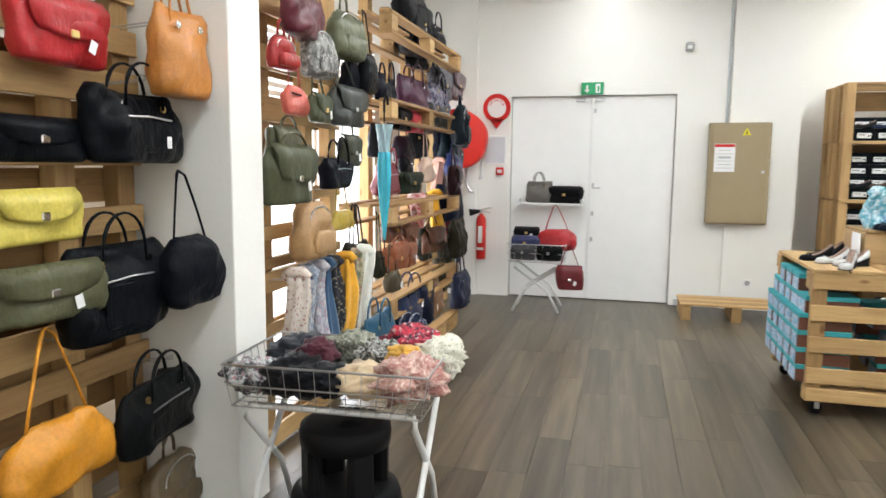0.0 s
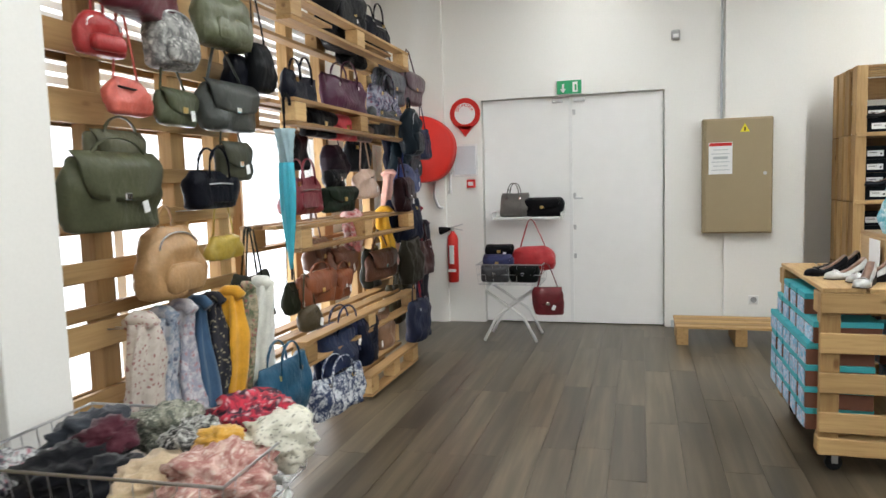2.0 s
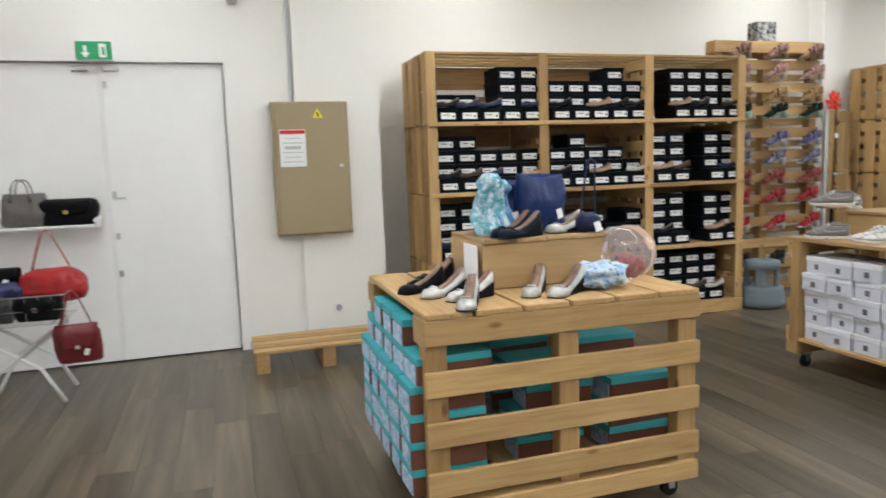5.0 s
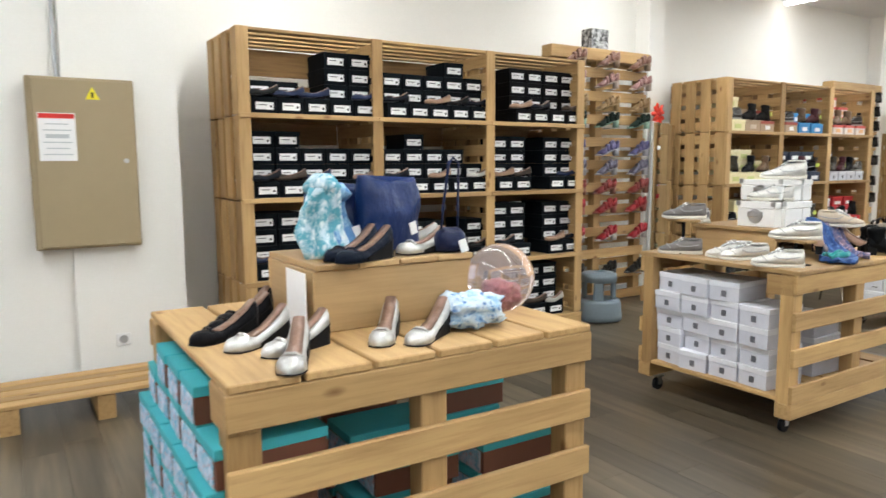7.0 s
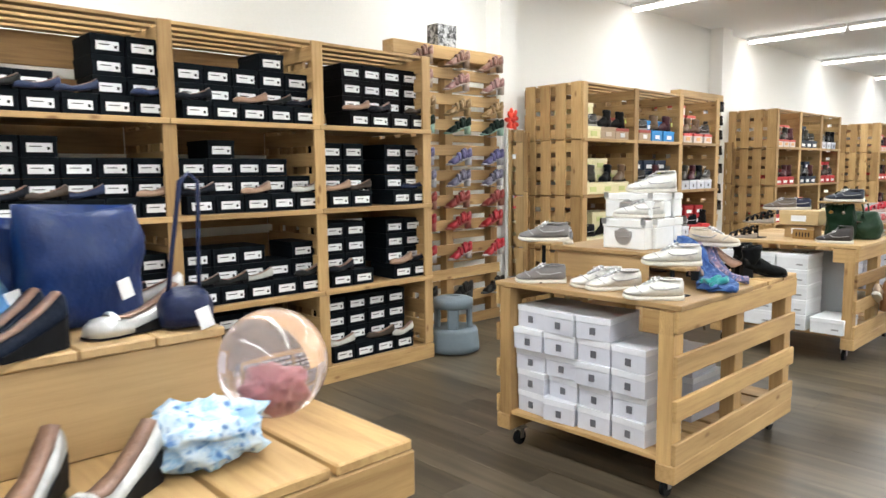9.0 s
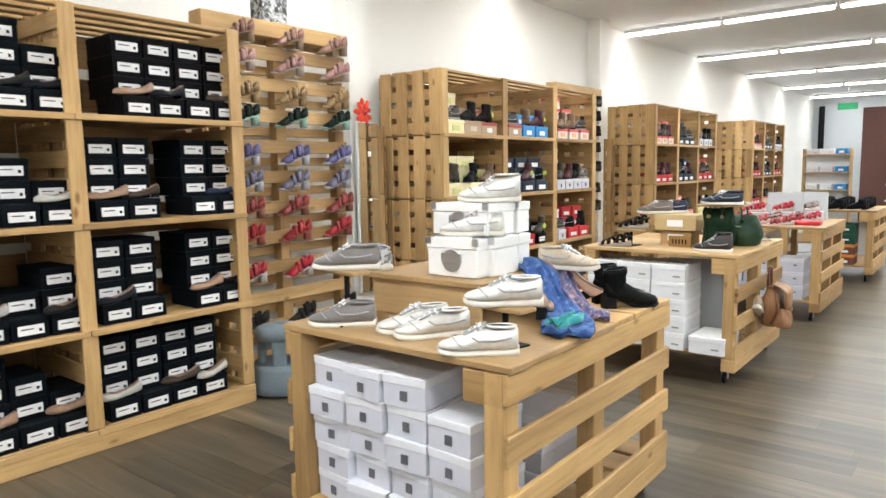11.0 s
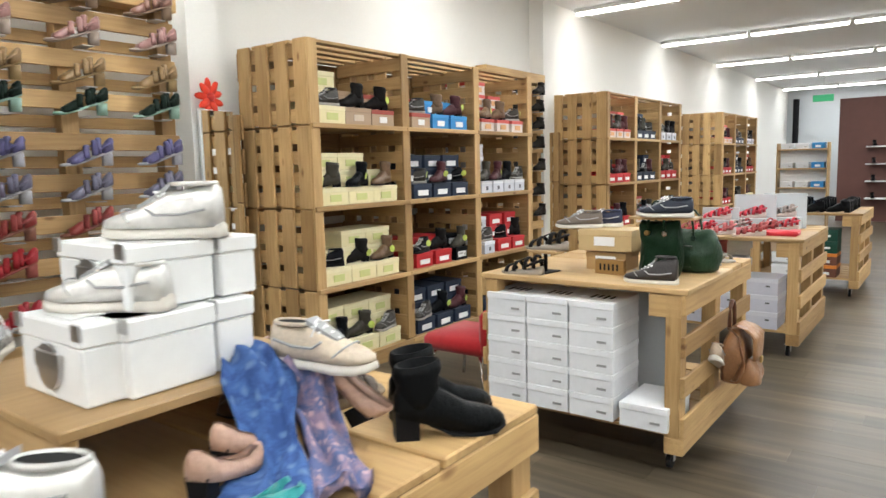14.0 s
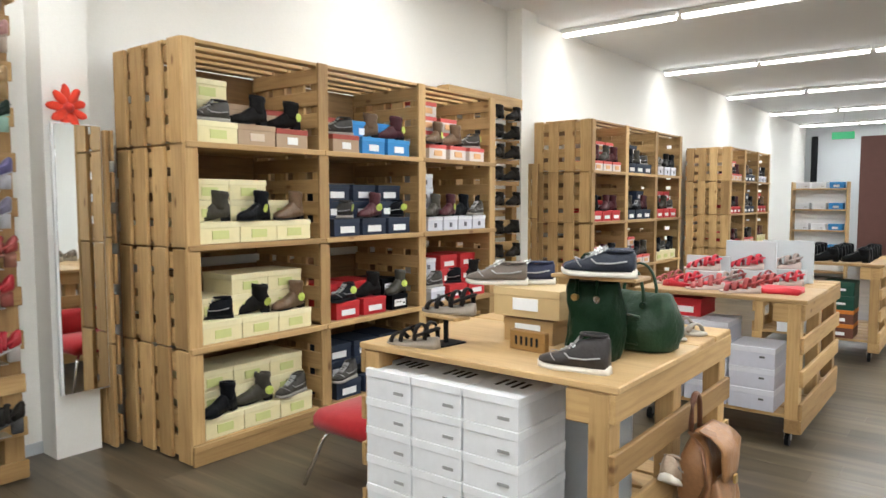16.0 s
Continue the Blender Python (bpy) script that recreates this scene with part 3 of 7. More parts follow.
def bag(kind, c, s, material, label, turn=0.0):
    """A bag with its face to +x, hanging or standing; c: middle of its base."""
    bag_count[0] += 1
    seed = bag_count[0]
    d, w, h = s
    rr = random.Random(seed)
    g = thing("handbag" if kind != "backpack" else "backpack", pose(*c, 0, 0, turn + rr.uniform(-9, 9)), label, "bag", "bags on the rack")
    part("body", soft_body(d, w, h, PROFILES[kind], seed), material, g, smooth=True)
    front = d / 2 * 1.02
    trim = material
    hung = "hung" in label or "peg" in label or "hanging" in label
    if kind in ("tote", "duffel"):
        hh = h + (0.16 if kind == "tote" else 0.2) * rr.uniform(0.8, 1.2)
        for x in (d * 0.16, -d * 0.16):
            bm = bmesh.new()
            tube_into(bm, hang_strap(-w * 0.26, w * 0.26, h * 0.72, hh + 0.06, x, rr.uniform(-0.03, 0.03)) if hung else arc(-w * 0.22, w * 0.22, h * 0.76, h + 0.1, x + (0.03 if x > 0 else -0.01)), 0.008, 7, flat=0.6)
            part("handle", finish(bm), trim, g, smooth=True)
        for y in (-0.24, 0.24):
            bm = bmesh.new()
            cyl_into(bm, (front * 0.62, y * w, h * 0.78), (front * 0.82, y * w, h * 0.78), 0.014, seg=10)
            part("ring", bm, M_CHROME if rr.random() < 0.6 else M_BRASS, g, "metal ring")
    if kind == "duffel":
        bm = bmesh.new()
        box_into(bm, (front * 0.98, 0.0, h * 0.36), (0.022, w * 0.5, h * 0.46), 0.009)
        part("pocket", bm, trim, g)
        bm = bmesh.new()
        tube_into(bm, [(front + 0.012, -w * 0.26, h * 0.62), (front + 0.014, 0, h * 0.64), (front + 0.012, w * 0.26, h * 0.62)], 0.004, 6)
        part("zip", bm, M_STEEL, g, "silver zip")
    if kind in ("flap", "clutch"):
        bm = bmesh.new()
        rings = []
        fl = 0.56 if kind == "flap" else 0.48
        for i in range(9):
            u = i / 8
            yw = w * (0.47 - 0.10 * u ** 3)
            z = h * (1.0 - fl * u)
            x = d * 0.12 + (front * 1.06 - d * 0.12) * min(1, (u * 3.2)) ** 0.5 + 0.004
            dip = 0.02 * u
            rings.append([(x + k_, y, z - dip * (1 - (y / yw) ** 2) + 0.008 * (u < 0.1)) for k_, y in ((0.006, -yw), (0.009, -yw * 0.5), (0.01, 0), (0.009, yw * 0.5), (0.006, yw), (-0.006, yw), (-0.006, 0), (-0.006, -yw))])
        loft_into(bm, rings)
        part("flap", finish(bm), trim, g, smooth=True)
        bm = bmesh.new()
        box_into(bm, (front * 1.1 + 0.012, 0, h * (1 - fl) - 0.0), (0.012, 0.035, 0.028), 0.004)
        part("clasp", bm, M_CHROME if rr.random() < 0.5 else M_BRASS, g, "metal clasp")
        if kind == "flap":
            bm = bmesh.new()
            tube_into(bm, hang_strap(-w * 0.42, w * 0.42, h * 0.7, h + rr.uniform(0.14, 0.24), 0, rr.uniform(-0.04, 0.04)) if hung else arc(-w * 0.3, w * 0.36, h * 0.75, h + 0.06, 0.03), 0.008, 7, flat=0.5)
            part("strap", finish(bm), trim, g, smooth=True)
    if kind == "backpack":
        bm = bmesh.new()
        rings = []
        for t, k in ((0, 0.7), (0.12, 0.95), (0.5, 1.0), (0.85, 0.9), (1.0, 0.55)):
            rings.append([(front * 0.9 + (0.03 if sup(a, 0.6)[0] > 0 else -0.01) * k, sup(a, 0.6)[1] * w * 0.34 * k, h * (0.08 + 0.4 * t)) for a in (2 * math.pi * j / 16 for j in range(16))])
        loft_into(bm, rings)
        part("pocket", finish(bm), trim, g, smooth=True)
        bm = bmesh.new()
        tube_into(bm, arc(-w * 0.13, w * 0.13, h * 0.97, h + 0.08, -d * 0.1), 0.009, 7, flat=0.6)
        part("loop", finish(bm), trim, g, smooth=True)
        bm = bmesh.new()
        tube_into(bm, arc(-w * 0.36, w * 0.36, h * 0.62, h * 0.9, front * 0.75), 0.004, 6)
        part("zip", bm, M_STEEL, g, "silver zip")
    if kind == "pouch":
        bm = bmesh.new()
        tube_into(bm, hang_strap(-w * 0.3, w * 0.3, h * 0.85, h + rr.uniform(0.16, 0.3), 0, rr.uniform(-0.03, 0.03)), 0.007, 6, flat=0.6)
        part("strap", finish(bm), trim, g, smooth=True)
        bm = bmesh.new()
        tube_into(bm, [(front * 0.6, -w * 0.3, h * 0.72), (front * 0.95, 0, h * 0.68), (front * 0.6, w * 0.3, h * 0.72)], 0.0045, 6)
        part("drawstring", bm, M_INK, g, "dark cord")
    if rr.random() < 0.25:
        bm = bmesh.new()
        box_into(bm, (front + 0.02, w * 0.2, h * 0.3), (0.003, 0.03, 0.045), 0, Matrix.Rotation(rr.uniform(-0.4, 0.4), 3, "X"))
        part("price_tag", bm, M_LABEL, g, "white price tag")
    return g


def upright_pallet(y0, y1, boards, posts, label, x=-1.54, mat=M_PALLET):
    """A pallet stood up as a rack: level boards in front of posts. boards: (middle height, height)."""
    r = thing("pallet_rack", pose(x, 0, 0), label, "rack", "pallet racks")
    zt = max(z + hh / 2 for z, hh in boards)
    for y in posts:
        block("post", r, (-0.05, y, zt / 2), (0.075, 0.1, zt), mat, 0.004)
    for z, hh in boards:
        block("board", r, (0, (y0 + y1) / 2, z), (0.022, y1 - y0, hh), mat, 0.003)
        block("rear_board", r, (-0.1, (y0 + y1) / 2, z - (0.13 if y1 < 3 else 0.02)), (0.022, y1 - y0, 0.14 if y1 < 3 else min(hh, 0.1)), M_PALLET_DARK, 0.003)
    return r


def peg(y, z, x=-1.54, length=0.17):
    p = new("hook_peg")
    p.matrix_basis = pose(x, y, z)
    tagged(p, "steel wire peg hook on the rack", "hook", "rack pegs")
    bm = bmesh.new()
    tube_into(bm, [(0, -0.02, 0), (length, -0.02, 0.012), (length + 0.006, -0.02, 0.03), (length + 0.006, 0.02, 0.03), (length, 0.02, 0.012), (0, 0.02, 0)], 0.0035, 6)
    part("wire", finish(bm), M_STEEL, p)
    return p


upright_pallet(0.7, 2.5, [(2.27, 0.12), (2.05, 0.1), (1.86, 0.13), (1.6, 0.1), (1.33, 0.11), (1.05, 0.1), (0.9, 0.13), (0.74, 0.1), (0.42, 0.12), (0.12, 0.12)], (0.8, 1.65, 2.1, 2.43), "upright pallet rack hung with handbags beside the pillar", x=-1.6)
upright_pallet(2.8, 4.158, [(2.383, 0.111), (2.106, 0.12), (1.847, 0.13), (1.579, 0.065), (1.398, 0.074), (1.199, 0.079), (1.033, 0.056), (0.936, 0.111), (0.672, 0.074), (0.431, 0.093), (0.07, 0.11)], (2.86, 3.233, 3.751, 4.093), "upright pallet rack in front of the window", x=-1.393)
upright_pallet(6.5, 7.75, [(2.6, 0.12), (2.4, 0.12), (1.95, 0.1), (1.5, 0.1), (1.05, 0.1), (0.6, 0.1)], (6.58, 7.1, 7.68), "upright pallet rack beside the fire hose")
for i in range(7):
    peg(3.215 + i * 0.13, 0.95, -1.393)
for y, z in ((2.3, 1.87), (2.38, 2.1), (2.35, 0.9), (2.4, 0.72), (1.95, 1.6), (1.95, 0.92), (3.51, 1.856), (3.834, 1.856), (3.695, 1.412), (4.066, 1.597)):
    peg(y, z, -1.59 if y < 3 else -1.393)


def pallet_shelf_rack(y0, y1, z, depth=0.36):
    """A flat pallet fixed level as a shelf: decks above and below blocks."""
    r = thing("pallet_ledge", pose(-1.49, 0, z), "pallet fixed level as a shelf for bags", "shelf", "pallet ledges")
    n = 3
    for j in range(n):
        x = 0.05 + j * (depth - 0.06) / (n - 1)
        # Ledge boards darkened in colour as if backlit by the window.
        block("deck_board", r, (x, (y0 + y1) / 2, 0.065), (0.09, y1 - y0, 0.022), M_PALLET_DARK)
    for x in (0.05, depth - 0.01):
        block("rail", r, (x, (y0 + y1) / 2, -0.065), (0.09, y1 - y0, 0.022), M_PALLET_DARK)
        for y in (y0 + 0.07, (y0 + y1) / 2, y1 - 0.07):
            block("spacer", r, (x, y, 0), (0.09, 0.13, 0.105), M_PALLET, 0.004, along=1)
    return r


for z in (2.5, 1.93, 1.22, 0.56, 0.1):
    pallet_shelf_rack(4.36 if z > 0.2 else 5.3, 6.35, z)
posts = thing("rack_posts", pose(0, 0, 0), "wooden posts that carry the pallet ledges", "posts")
for y in (4.5, 5.25, 5.75, 6.3):
    block("post", posts, (-1.62, y, 1.45), (0.08, 0.1, 2.9), M_PALLET, 0.004)

bag("backpack", (-1.227, 3.094, 2.022), (0.065, 0.213, 0.157), leather(0.35, 0.03, 0.03), "red leather backpack hung on the pallet rack")
bag("tote", (-1.227, 3.335, 2.207), (0.111, 0.472, 0.278), leather(0.1, 0.015, 0.025), "large maroon leather tote hung on the rack")
bag("backpack", (-1.227, 3.501, 2.032), (0.111, 0.268, 0.268), printed(2, 0.35, 0.35, 0.33, 0.12, 0.12, 0.12, 0.55, 0.54, 0.5), "grey patterned backpack hung on the rack")
bag("backpack", (-1.227, 3.890, 2.189), (0.111, 0.352, 0.287), leather(0.1, 0.11, 0.06), "olive green backpack hung on the rack")
bag("pouch", (-1.227, 3.215, 1.810), (0.065, 0.241, 0.148), leather(0.55, 0.12, 0.09), "small coral leather pouch on a peg")
bag("flap", (-1.227, 3.510, 1.791), (0.065, 0.268, 0.148), leather(0.07, 0.08, 0.045), "small olive shoulder bag on a peg")
bag("flap", (-1.227, 3.917, 1.791), (0.093, 0.407, 0.231), leather(0.055, 0.06, 0.055), "dark grey-green flap bag hung by its strap")
bag("pouch", (-1.273, 4.112, 1.976), (0.102, 0.222, 0.241), leather(0.012, 0.013, 0.02), "black backpack hung on the rack")
bag("flap", (-1.190, 3.057, 1.366), (0.111, 0.444, 0.287), leather(0.075, 0.08, 0.045), "large olive green satchel with a pale clasp")
bag("flap", (-1.282, 3.187, 1.551), (0.074, 0.287, 0.194), leather(0.09, 0.09, 0.055), "olive flap bag with pale trim")
bag("duffel", (-1.227, 3.751, 1.421), (0.074, 0.352, 0.185), leather(0.01, 0.011, 0.018), "black handbag with two long handles")
bag("backpack", (-1.227, 3.409, 1.051), (0.130, 0.342, 0.315), leather(0.4, 0.24, 0.11), "tan leather backpack hung on the rack")
bag("pouch", (-1.227, 3.816, 1.171), (0.065, 0.259, 0.130), leather(0.4, 0.29, 0.05), "mustard yellow pouch on a peg")
bag("tote", (-1.227, 4.047, 0.829), (0.102, 0.268, 0.250), leather(0.035, 0.035, 0.025), "dark olive handbag hung on the rack")
bag("tote", (-1.30, 4.82, 1.99), (0.09, 0.51, 0.21), leather(0.012, 0.014, 0.025), "black handbag standing on the pallet shelf")
bag("tote", (-1.30, 5.48, 1.96), (0.13, 0.60, 0.32), leather(0.055, 0.015, 0.035), "dark purple suede handbag standing on the shelf")
bag("clutch", (-1.22, 4.90, 1.82), (0.07, 0.42, 0.16), leather(0.012, 0.012, 0.015), "black purse lying on the pallet shelf")
bag("clutch", (-1.22, 5.25, 1.82), (0.07, 0.34, 0.16), leather(0.6, 0.06, 0.08), "coral red and navy purse on the shelf")
bag("clutch", (-1.22, 5.59, 1.83), (0.07, 0.33, 0.11), leather(0.12, 0.06, 0.045), "brown patterned purse on the shelf")
bag("duffel", (-1.231, 4.654, 1.349), (0.096, 0.538, 0.230), leather(0.14, 0.01, 0.02), "dark red handbag with round handle on the shelf")
bag("clutch", (-1.231, 5.191, 1.339), (0.067, 0.413, 0.163), leather(0.02, 0.03, 0.02), "dark green purse on the pallet shelf")
bag("clutch", (-1.270, 5.210, 1.502), (0.067, 0.336, 0.115), leather(0.012, 0.012, 0.014), "black purse on the pallet shelf")
bag("pouch", (-1.231, 5.662, 1.416), (0.086, 0.509, 0.221), leather(0.5, 0.36, 0.28), "beige leather pouch hung on the rack")
bag("flap", (-1.279, 5.268, 0.878), (0.086, 0.490, 0.211), leather(0.16, 0.06, 0.03), "brown leather satchel standing on the shelf")
bag("flap", (-1.183, 4.682, 0.802), (0.077, 0.413, 0.192), leather(0.22, 0.065, 0.025), "reddish brown leather handbag on the shelf")
bag("flap", (-1.212, 5.076, 0.773), (0.077, 0.326, 0.182), leather(0.2, 0.055, 0.02), "chestnut leather handbag on the shelf")
bag("pouch", (-1.214, 4.433, 0.781), (0.076, 0.171, 0.199), leather(0.03, 0.033, 0.02), "dark olive small backpack on the shelf")
bag("pouch", (-1.138, 4.500, 0.677), (0.067, 0.209, 0.152), leather(0.06, 0.045, 0.025), "speckled brown purse hung on the shelf")
bag("tote", (-1.097, 4.084, 0.293), (0.130, 0.481, 0.315), leather(0.01, 0.07, 0.13), "petrol blue leather tote on the lowest shelf")
bag("tote", (-1.180, 4.943, 0.249), (0.102, 0.558, 0.270), leather(0.008, 0.012, 0.03), "navy blue tote on the lowest shelf")
bag("tote", (-1.180, 5.027, 0.397), (0.093, 0.530, 0.233), printed(1, 0.012, 0.02, 0.07, 0.01, 0.015, 0.04, 0.12, 0.14, 0.22), "navy printed tote on the lowest shelf")
bag("tote", (-1.068, 4.683, 0.137), (0.102, 0.558, 0.251), printed(3, 0.6, 0.62, 0.65, 0.02, 0.035, 0.09, 0.03, 0.05, 0.12), "white and navy printed cloth bag in front of the lowest shelf")
bag("flap", (-1.36, 6.57, 2.20), (0.12, 0.60, 0.29), leather(0.07, 0.075, 0.09), "slate grey handbag hung high on the rack")
bag("flap", (-1.36, 7.14, 2.26), (0.12, 0.60, 0.29), leather(0.11, 0.07, 0.085), "mauve grey handbag hung high on the rack")
bag("tote", (-1.31, 6.31, 2.01), (0.12, 0.60, 0.30), printed(2, 0.02, 0.02, 0.06, 0.25, 0.25, 0.3, 0.12, 0.02, 0.05), "dark floral printed handbag on the rack")
bag("duffel", (-1.28, 6.25, 1.88), (0.10, 0.59, 0.26), leather(0.035, 0.037, 0.04), "dark grey soft bag hung on the rack")
bag("backpack", (-1.28, 6.71, 1.54), (0.16, 0.60, 0.42), leather(0.012, 0.025, 0.035), "dark teal backpack hung on the rack")
bag("pouch", (-1.20, 6.54, 1.43), (0.10, 0.56, 0.26), leather(0.015, 0.03, 0.13), "shiny blue pouch hung on the rack")
bag("tote", (-1.26, 6.59, 1.02), (0.15, 0.60, 0.36), leather(0.012, 0.016, 0.035), "navy blue shopper hung on the rack")
bag("tote", (-1.28, 6.51, 0.34), (0.14, 0.60, 0.34), leather(0.045, 0.037, 0.02), "dark olive shopper hung low on the rack")
bag("flap", (-1.250, 5.950, 0.782), (0.086, 0.499, 0.221), leather(0.09, 0.04, 0.025), "dark brown bag hung on the rack")
bag("backpack", (-1.31, 5.46, 2.46), (0.16, 0.60, 0.68), leather(0.012, 0.012, 0.014), "large black bag hung at the top of the rack")
bag("pouch", (-1.36, 5.79, 2.39), (0.07, 0.39, 0.15), leather(0.012, 0.012, 0.014), "small black handbag with pale handles")
bag("flap", (-1.46, 1.95, 1.89), (0.09, 0.37, 0.23), leather(0.42, 0.02, 0.025), "red leather handbag with pale bow hung on the rack")
bag("tote", (-1.299, 2.375, 1.818), (0.134, 0.267, 0.344), leather(0.5, 0.2, 0.045), "tan orange leather bucket bag on a peg")
bag("duffel", (-1.38, 2.20, 1.56), (0.11, 0.57, 0.27), leather(0.008, 0.009, 0.012), "black leather handbag with front flap pocket")
bag("clutch", (-1.42, 1.77, 1.56), (0.07, 0.35, 0.14), leather(0.009, 0.011, 0.014), "black leather clutch on the rack")
bag("clutch", (-1.41, 1.74, 1.30), (0.07, 0.35, 0.17), leather(0.6, 0.5, 0.1), "mustard yellow leather clutch on the rack")
bag("clutch", (-1.38, 1.74, 1.05), (0.07, 0.41, 0.18), leather(0.085, 0.085, 0.045), "olive green leather flap bag on the rack")
bag("duffel", (-1.40, 2.08, 0.92), (0.14, 0.52, 0.36), leather(0.008, 0.01, 0.013), "large black leather shopper with silver zip")
bag("pouch", (-1.280, 2.375, 0.987), (0.124, 0.315, 0.315), leather(0.01, 0.012, 0.018), "black pouch hung by a long strap")
bag("duffel", (-1.36, 2.24, 0.46), (0.10, 0.55, 0.26), leather(0.009, 0.01, 0.011), "black nylon handbag with round badge")
bag("pouch", (-1.36, 1.74, 0.49), (0.10, 0.45, 0.25), leather(0.58, 0.24, 0.02), "mustard orange leather backpack hung low on the rack")
bag("backpack", (-1.42, 2.39, 0.06), (0.11, 0.34, 0.27), leather(0.1, 0.07, 0.035), "brown small backpack hung low on the rack")
bag("sack", (-1.34, 6.62, 1.62), (0.12, 0.30, 0.3), leather(0.012, 0.014, 0.03), "navy soft bag hung on the rack")
bag("pouch", (-1.28, 6.52, 1.15), (0.1, 0.24, 0.26), leather(0.06, 0.03, 0.02), "brown pouch hung on the rack")
bag("tote", (-1.36, 7.4, 0.62), (0.12, 0.32, 0.34), leather(0.05, 0.02, 0.02), "dark brown shopper hung on the rack")
bag("sack", (-1.3, 6.62, 0.5), (0.14, 0.34, 0.36), leather(0.035, 0.03, 0.02), "olive brown soft bag hung on the rack")
bag("flap", (-1.3, 5.55, 2.58), (0.14, 0.42, 0.3), leather(0.012, 0.012, 0.015), "large black satchel standing on the top ledge")
bag("duffel", (-1.3, 6.1, 2.58), (0.14, 0.40, 0.24), leather(0.014, 0.014, 0.02), "black handbag standing on the top ledge")
bag("sack", (-1.161, 4.878, 0.277), (0.186, 0.409, 0.316), leather(0.01, 0.018, 0.05), "navy soft shopper on the lowest ledge")
bag("sack", (-1.161, 5.343, 0.277), (0.186, 0.391, 0.335), leather(0.012, 0.016, 0.035), "dark navy soft shopper on the lowest ledge")
bag("flap", (-1.227, 3.927, 1.551), (0.074, 0.241, 0.185), leather(0.05, 0.052, 0.035), "dark olive bag hung on the rack")
bag("pouch", (-1.208, 4.204, 2.013), (0.093, 0.204, 0.278), leather(0.012, 0.013, 0.015), "black bag hung at the rack's edge")
bag("sack", (-1.366, 4.846, 1.618), (0.096, 0.250, 0.250), leather(0.02, 0.02, 0.025), "dark soft bag hanging behind the ledges")
bag("pouch", (-1.346, 5.374, 1.579), (0.115, 0.269, 0.230), leather(0.03, 0.02, 0.03), "plum pouch hanging under the ledge")
bag("tote", (-1.346, 5.806, 1.618), (0.115, 0.288, 0.230), leather(0.014, 0.016, 0.02), "black handbag hanging under the ledge")
bag("flap", (-1.327, 4.990, 0.974), (0.096, 0.288, 0.192), leather(0.1, 0.045, 0.025), "brown flap bag hanging under the ledge")
bag("sack", (-1.291, 5.855, 0.723), (0.112, 0.279, 0.316), leather(0.025, 0.025, 0.018), "dark olive soft bag on the ledge")
bag("duffel", (-1.4, 6.6, 2.15), (0.12, 0.34, 0.22), leather(0.02, 0.022, 0.035), "dark blue handbag hung high on the rack")
bag("flap", (-1.38, 7.0, 1.7), (0.1, 0.32, 0.28), leather(0.02, 0.02, 0.022), "black flap bag hung on the rack")
bag("sack", (-1.38, 7.0, 1.1), (0.12, 0.34, 0.36), leather(0.05, 0.03, 0.02), "dark brown soft bag hung on the rack")
bag("pouch", (-1.34, 7.45, 1.75), (0.12, 0.28, 0.3), leather(0.015, 0.022, 0.05), "navy pouch hung on the rack")
bag("sack", (-1.180, 5.762, 0.277), (0.149, 0.316, 0.279), leather(0.22, 0.12, 0.07), "pale brown soft bag on the lowest ledge")

bag("sack", (-1.07, 6.18, 0.72), (0.12, 0.34, 0.36), leather(0.03, 0.026, 0.018), "dark olive soft bag hung at the ledges' end")
bag("tote", (-1.06, 6.3, 0.22), (0.12, 0.36, 0.34), leather(0.014, 0.018, 0.04), "dark navy shopper hung low at the ledges' end")
bag("flap", (-1.08, 6.05, 1.3), (0.1, 0.34, 0.26), leather(0.03, 0.012, 0.015), "dark burgundy bag hung at the ledges' end")
bag("backpack", (-1.08, 6.3, 1.75), (0.13, 0.34, 0.38), leather(0.014, 0.022, 0.03), "dark slate backpack hung at the ledges' end")


def scarf(c, w, h, material, label, seed, x_turn=0):
    """A folded scarf hung over a peg: a thick pleated length of cloth."""
    g = thing("scarf", pose(*c, 0, 0, x_turn), label, "scarf", "hanging scarves")
    bm = bmesh.new()
    rings = []
    for i in range(15):
        t = i / 14
        ww = 1.25 * w * (0.5 + 0.5 * min(1, t * 3)) * (1 + 0.1 * math.sin(t * 7 + seed))
        ring = []
        for k in range(26):
            a = 2 * math.pi * k / 26
            co, si = math.cos(a), math.sin(a)
            f = 1 + 0.36 * math.sin(5 * a + seed + t * 2.2) + 0.2 * noise.noise(Vector((co * 2 + seed, si * 2, t * 4)))
            ring.append((co * 0.045 * f + 0.02 * math.sin(t * 5 + seed), si * ww / 2 * f, -h * t + (0.03 * math.sin(3 * a + seed) if i == 14 else 0)))
        rings.append(ring)
    loft_into(bm, rings)
    part("cloth", finish(bm), material, g, smooth=True)
    bm = bmesh.new()
    tube_into(bm, [(-0.06, 0, -0.01), (-0.02, 0, 0.02), (0.03, 0, 0.02), (0.06, 0, -0.01)], w * 0.26, 10)
    part("fold", finish(bm), material, g, smooth=True)
    return g


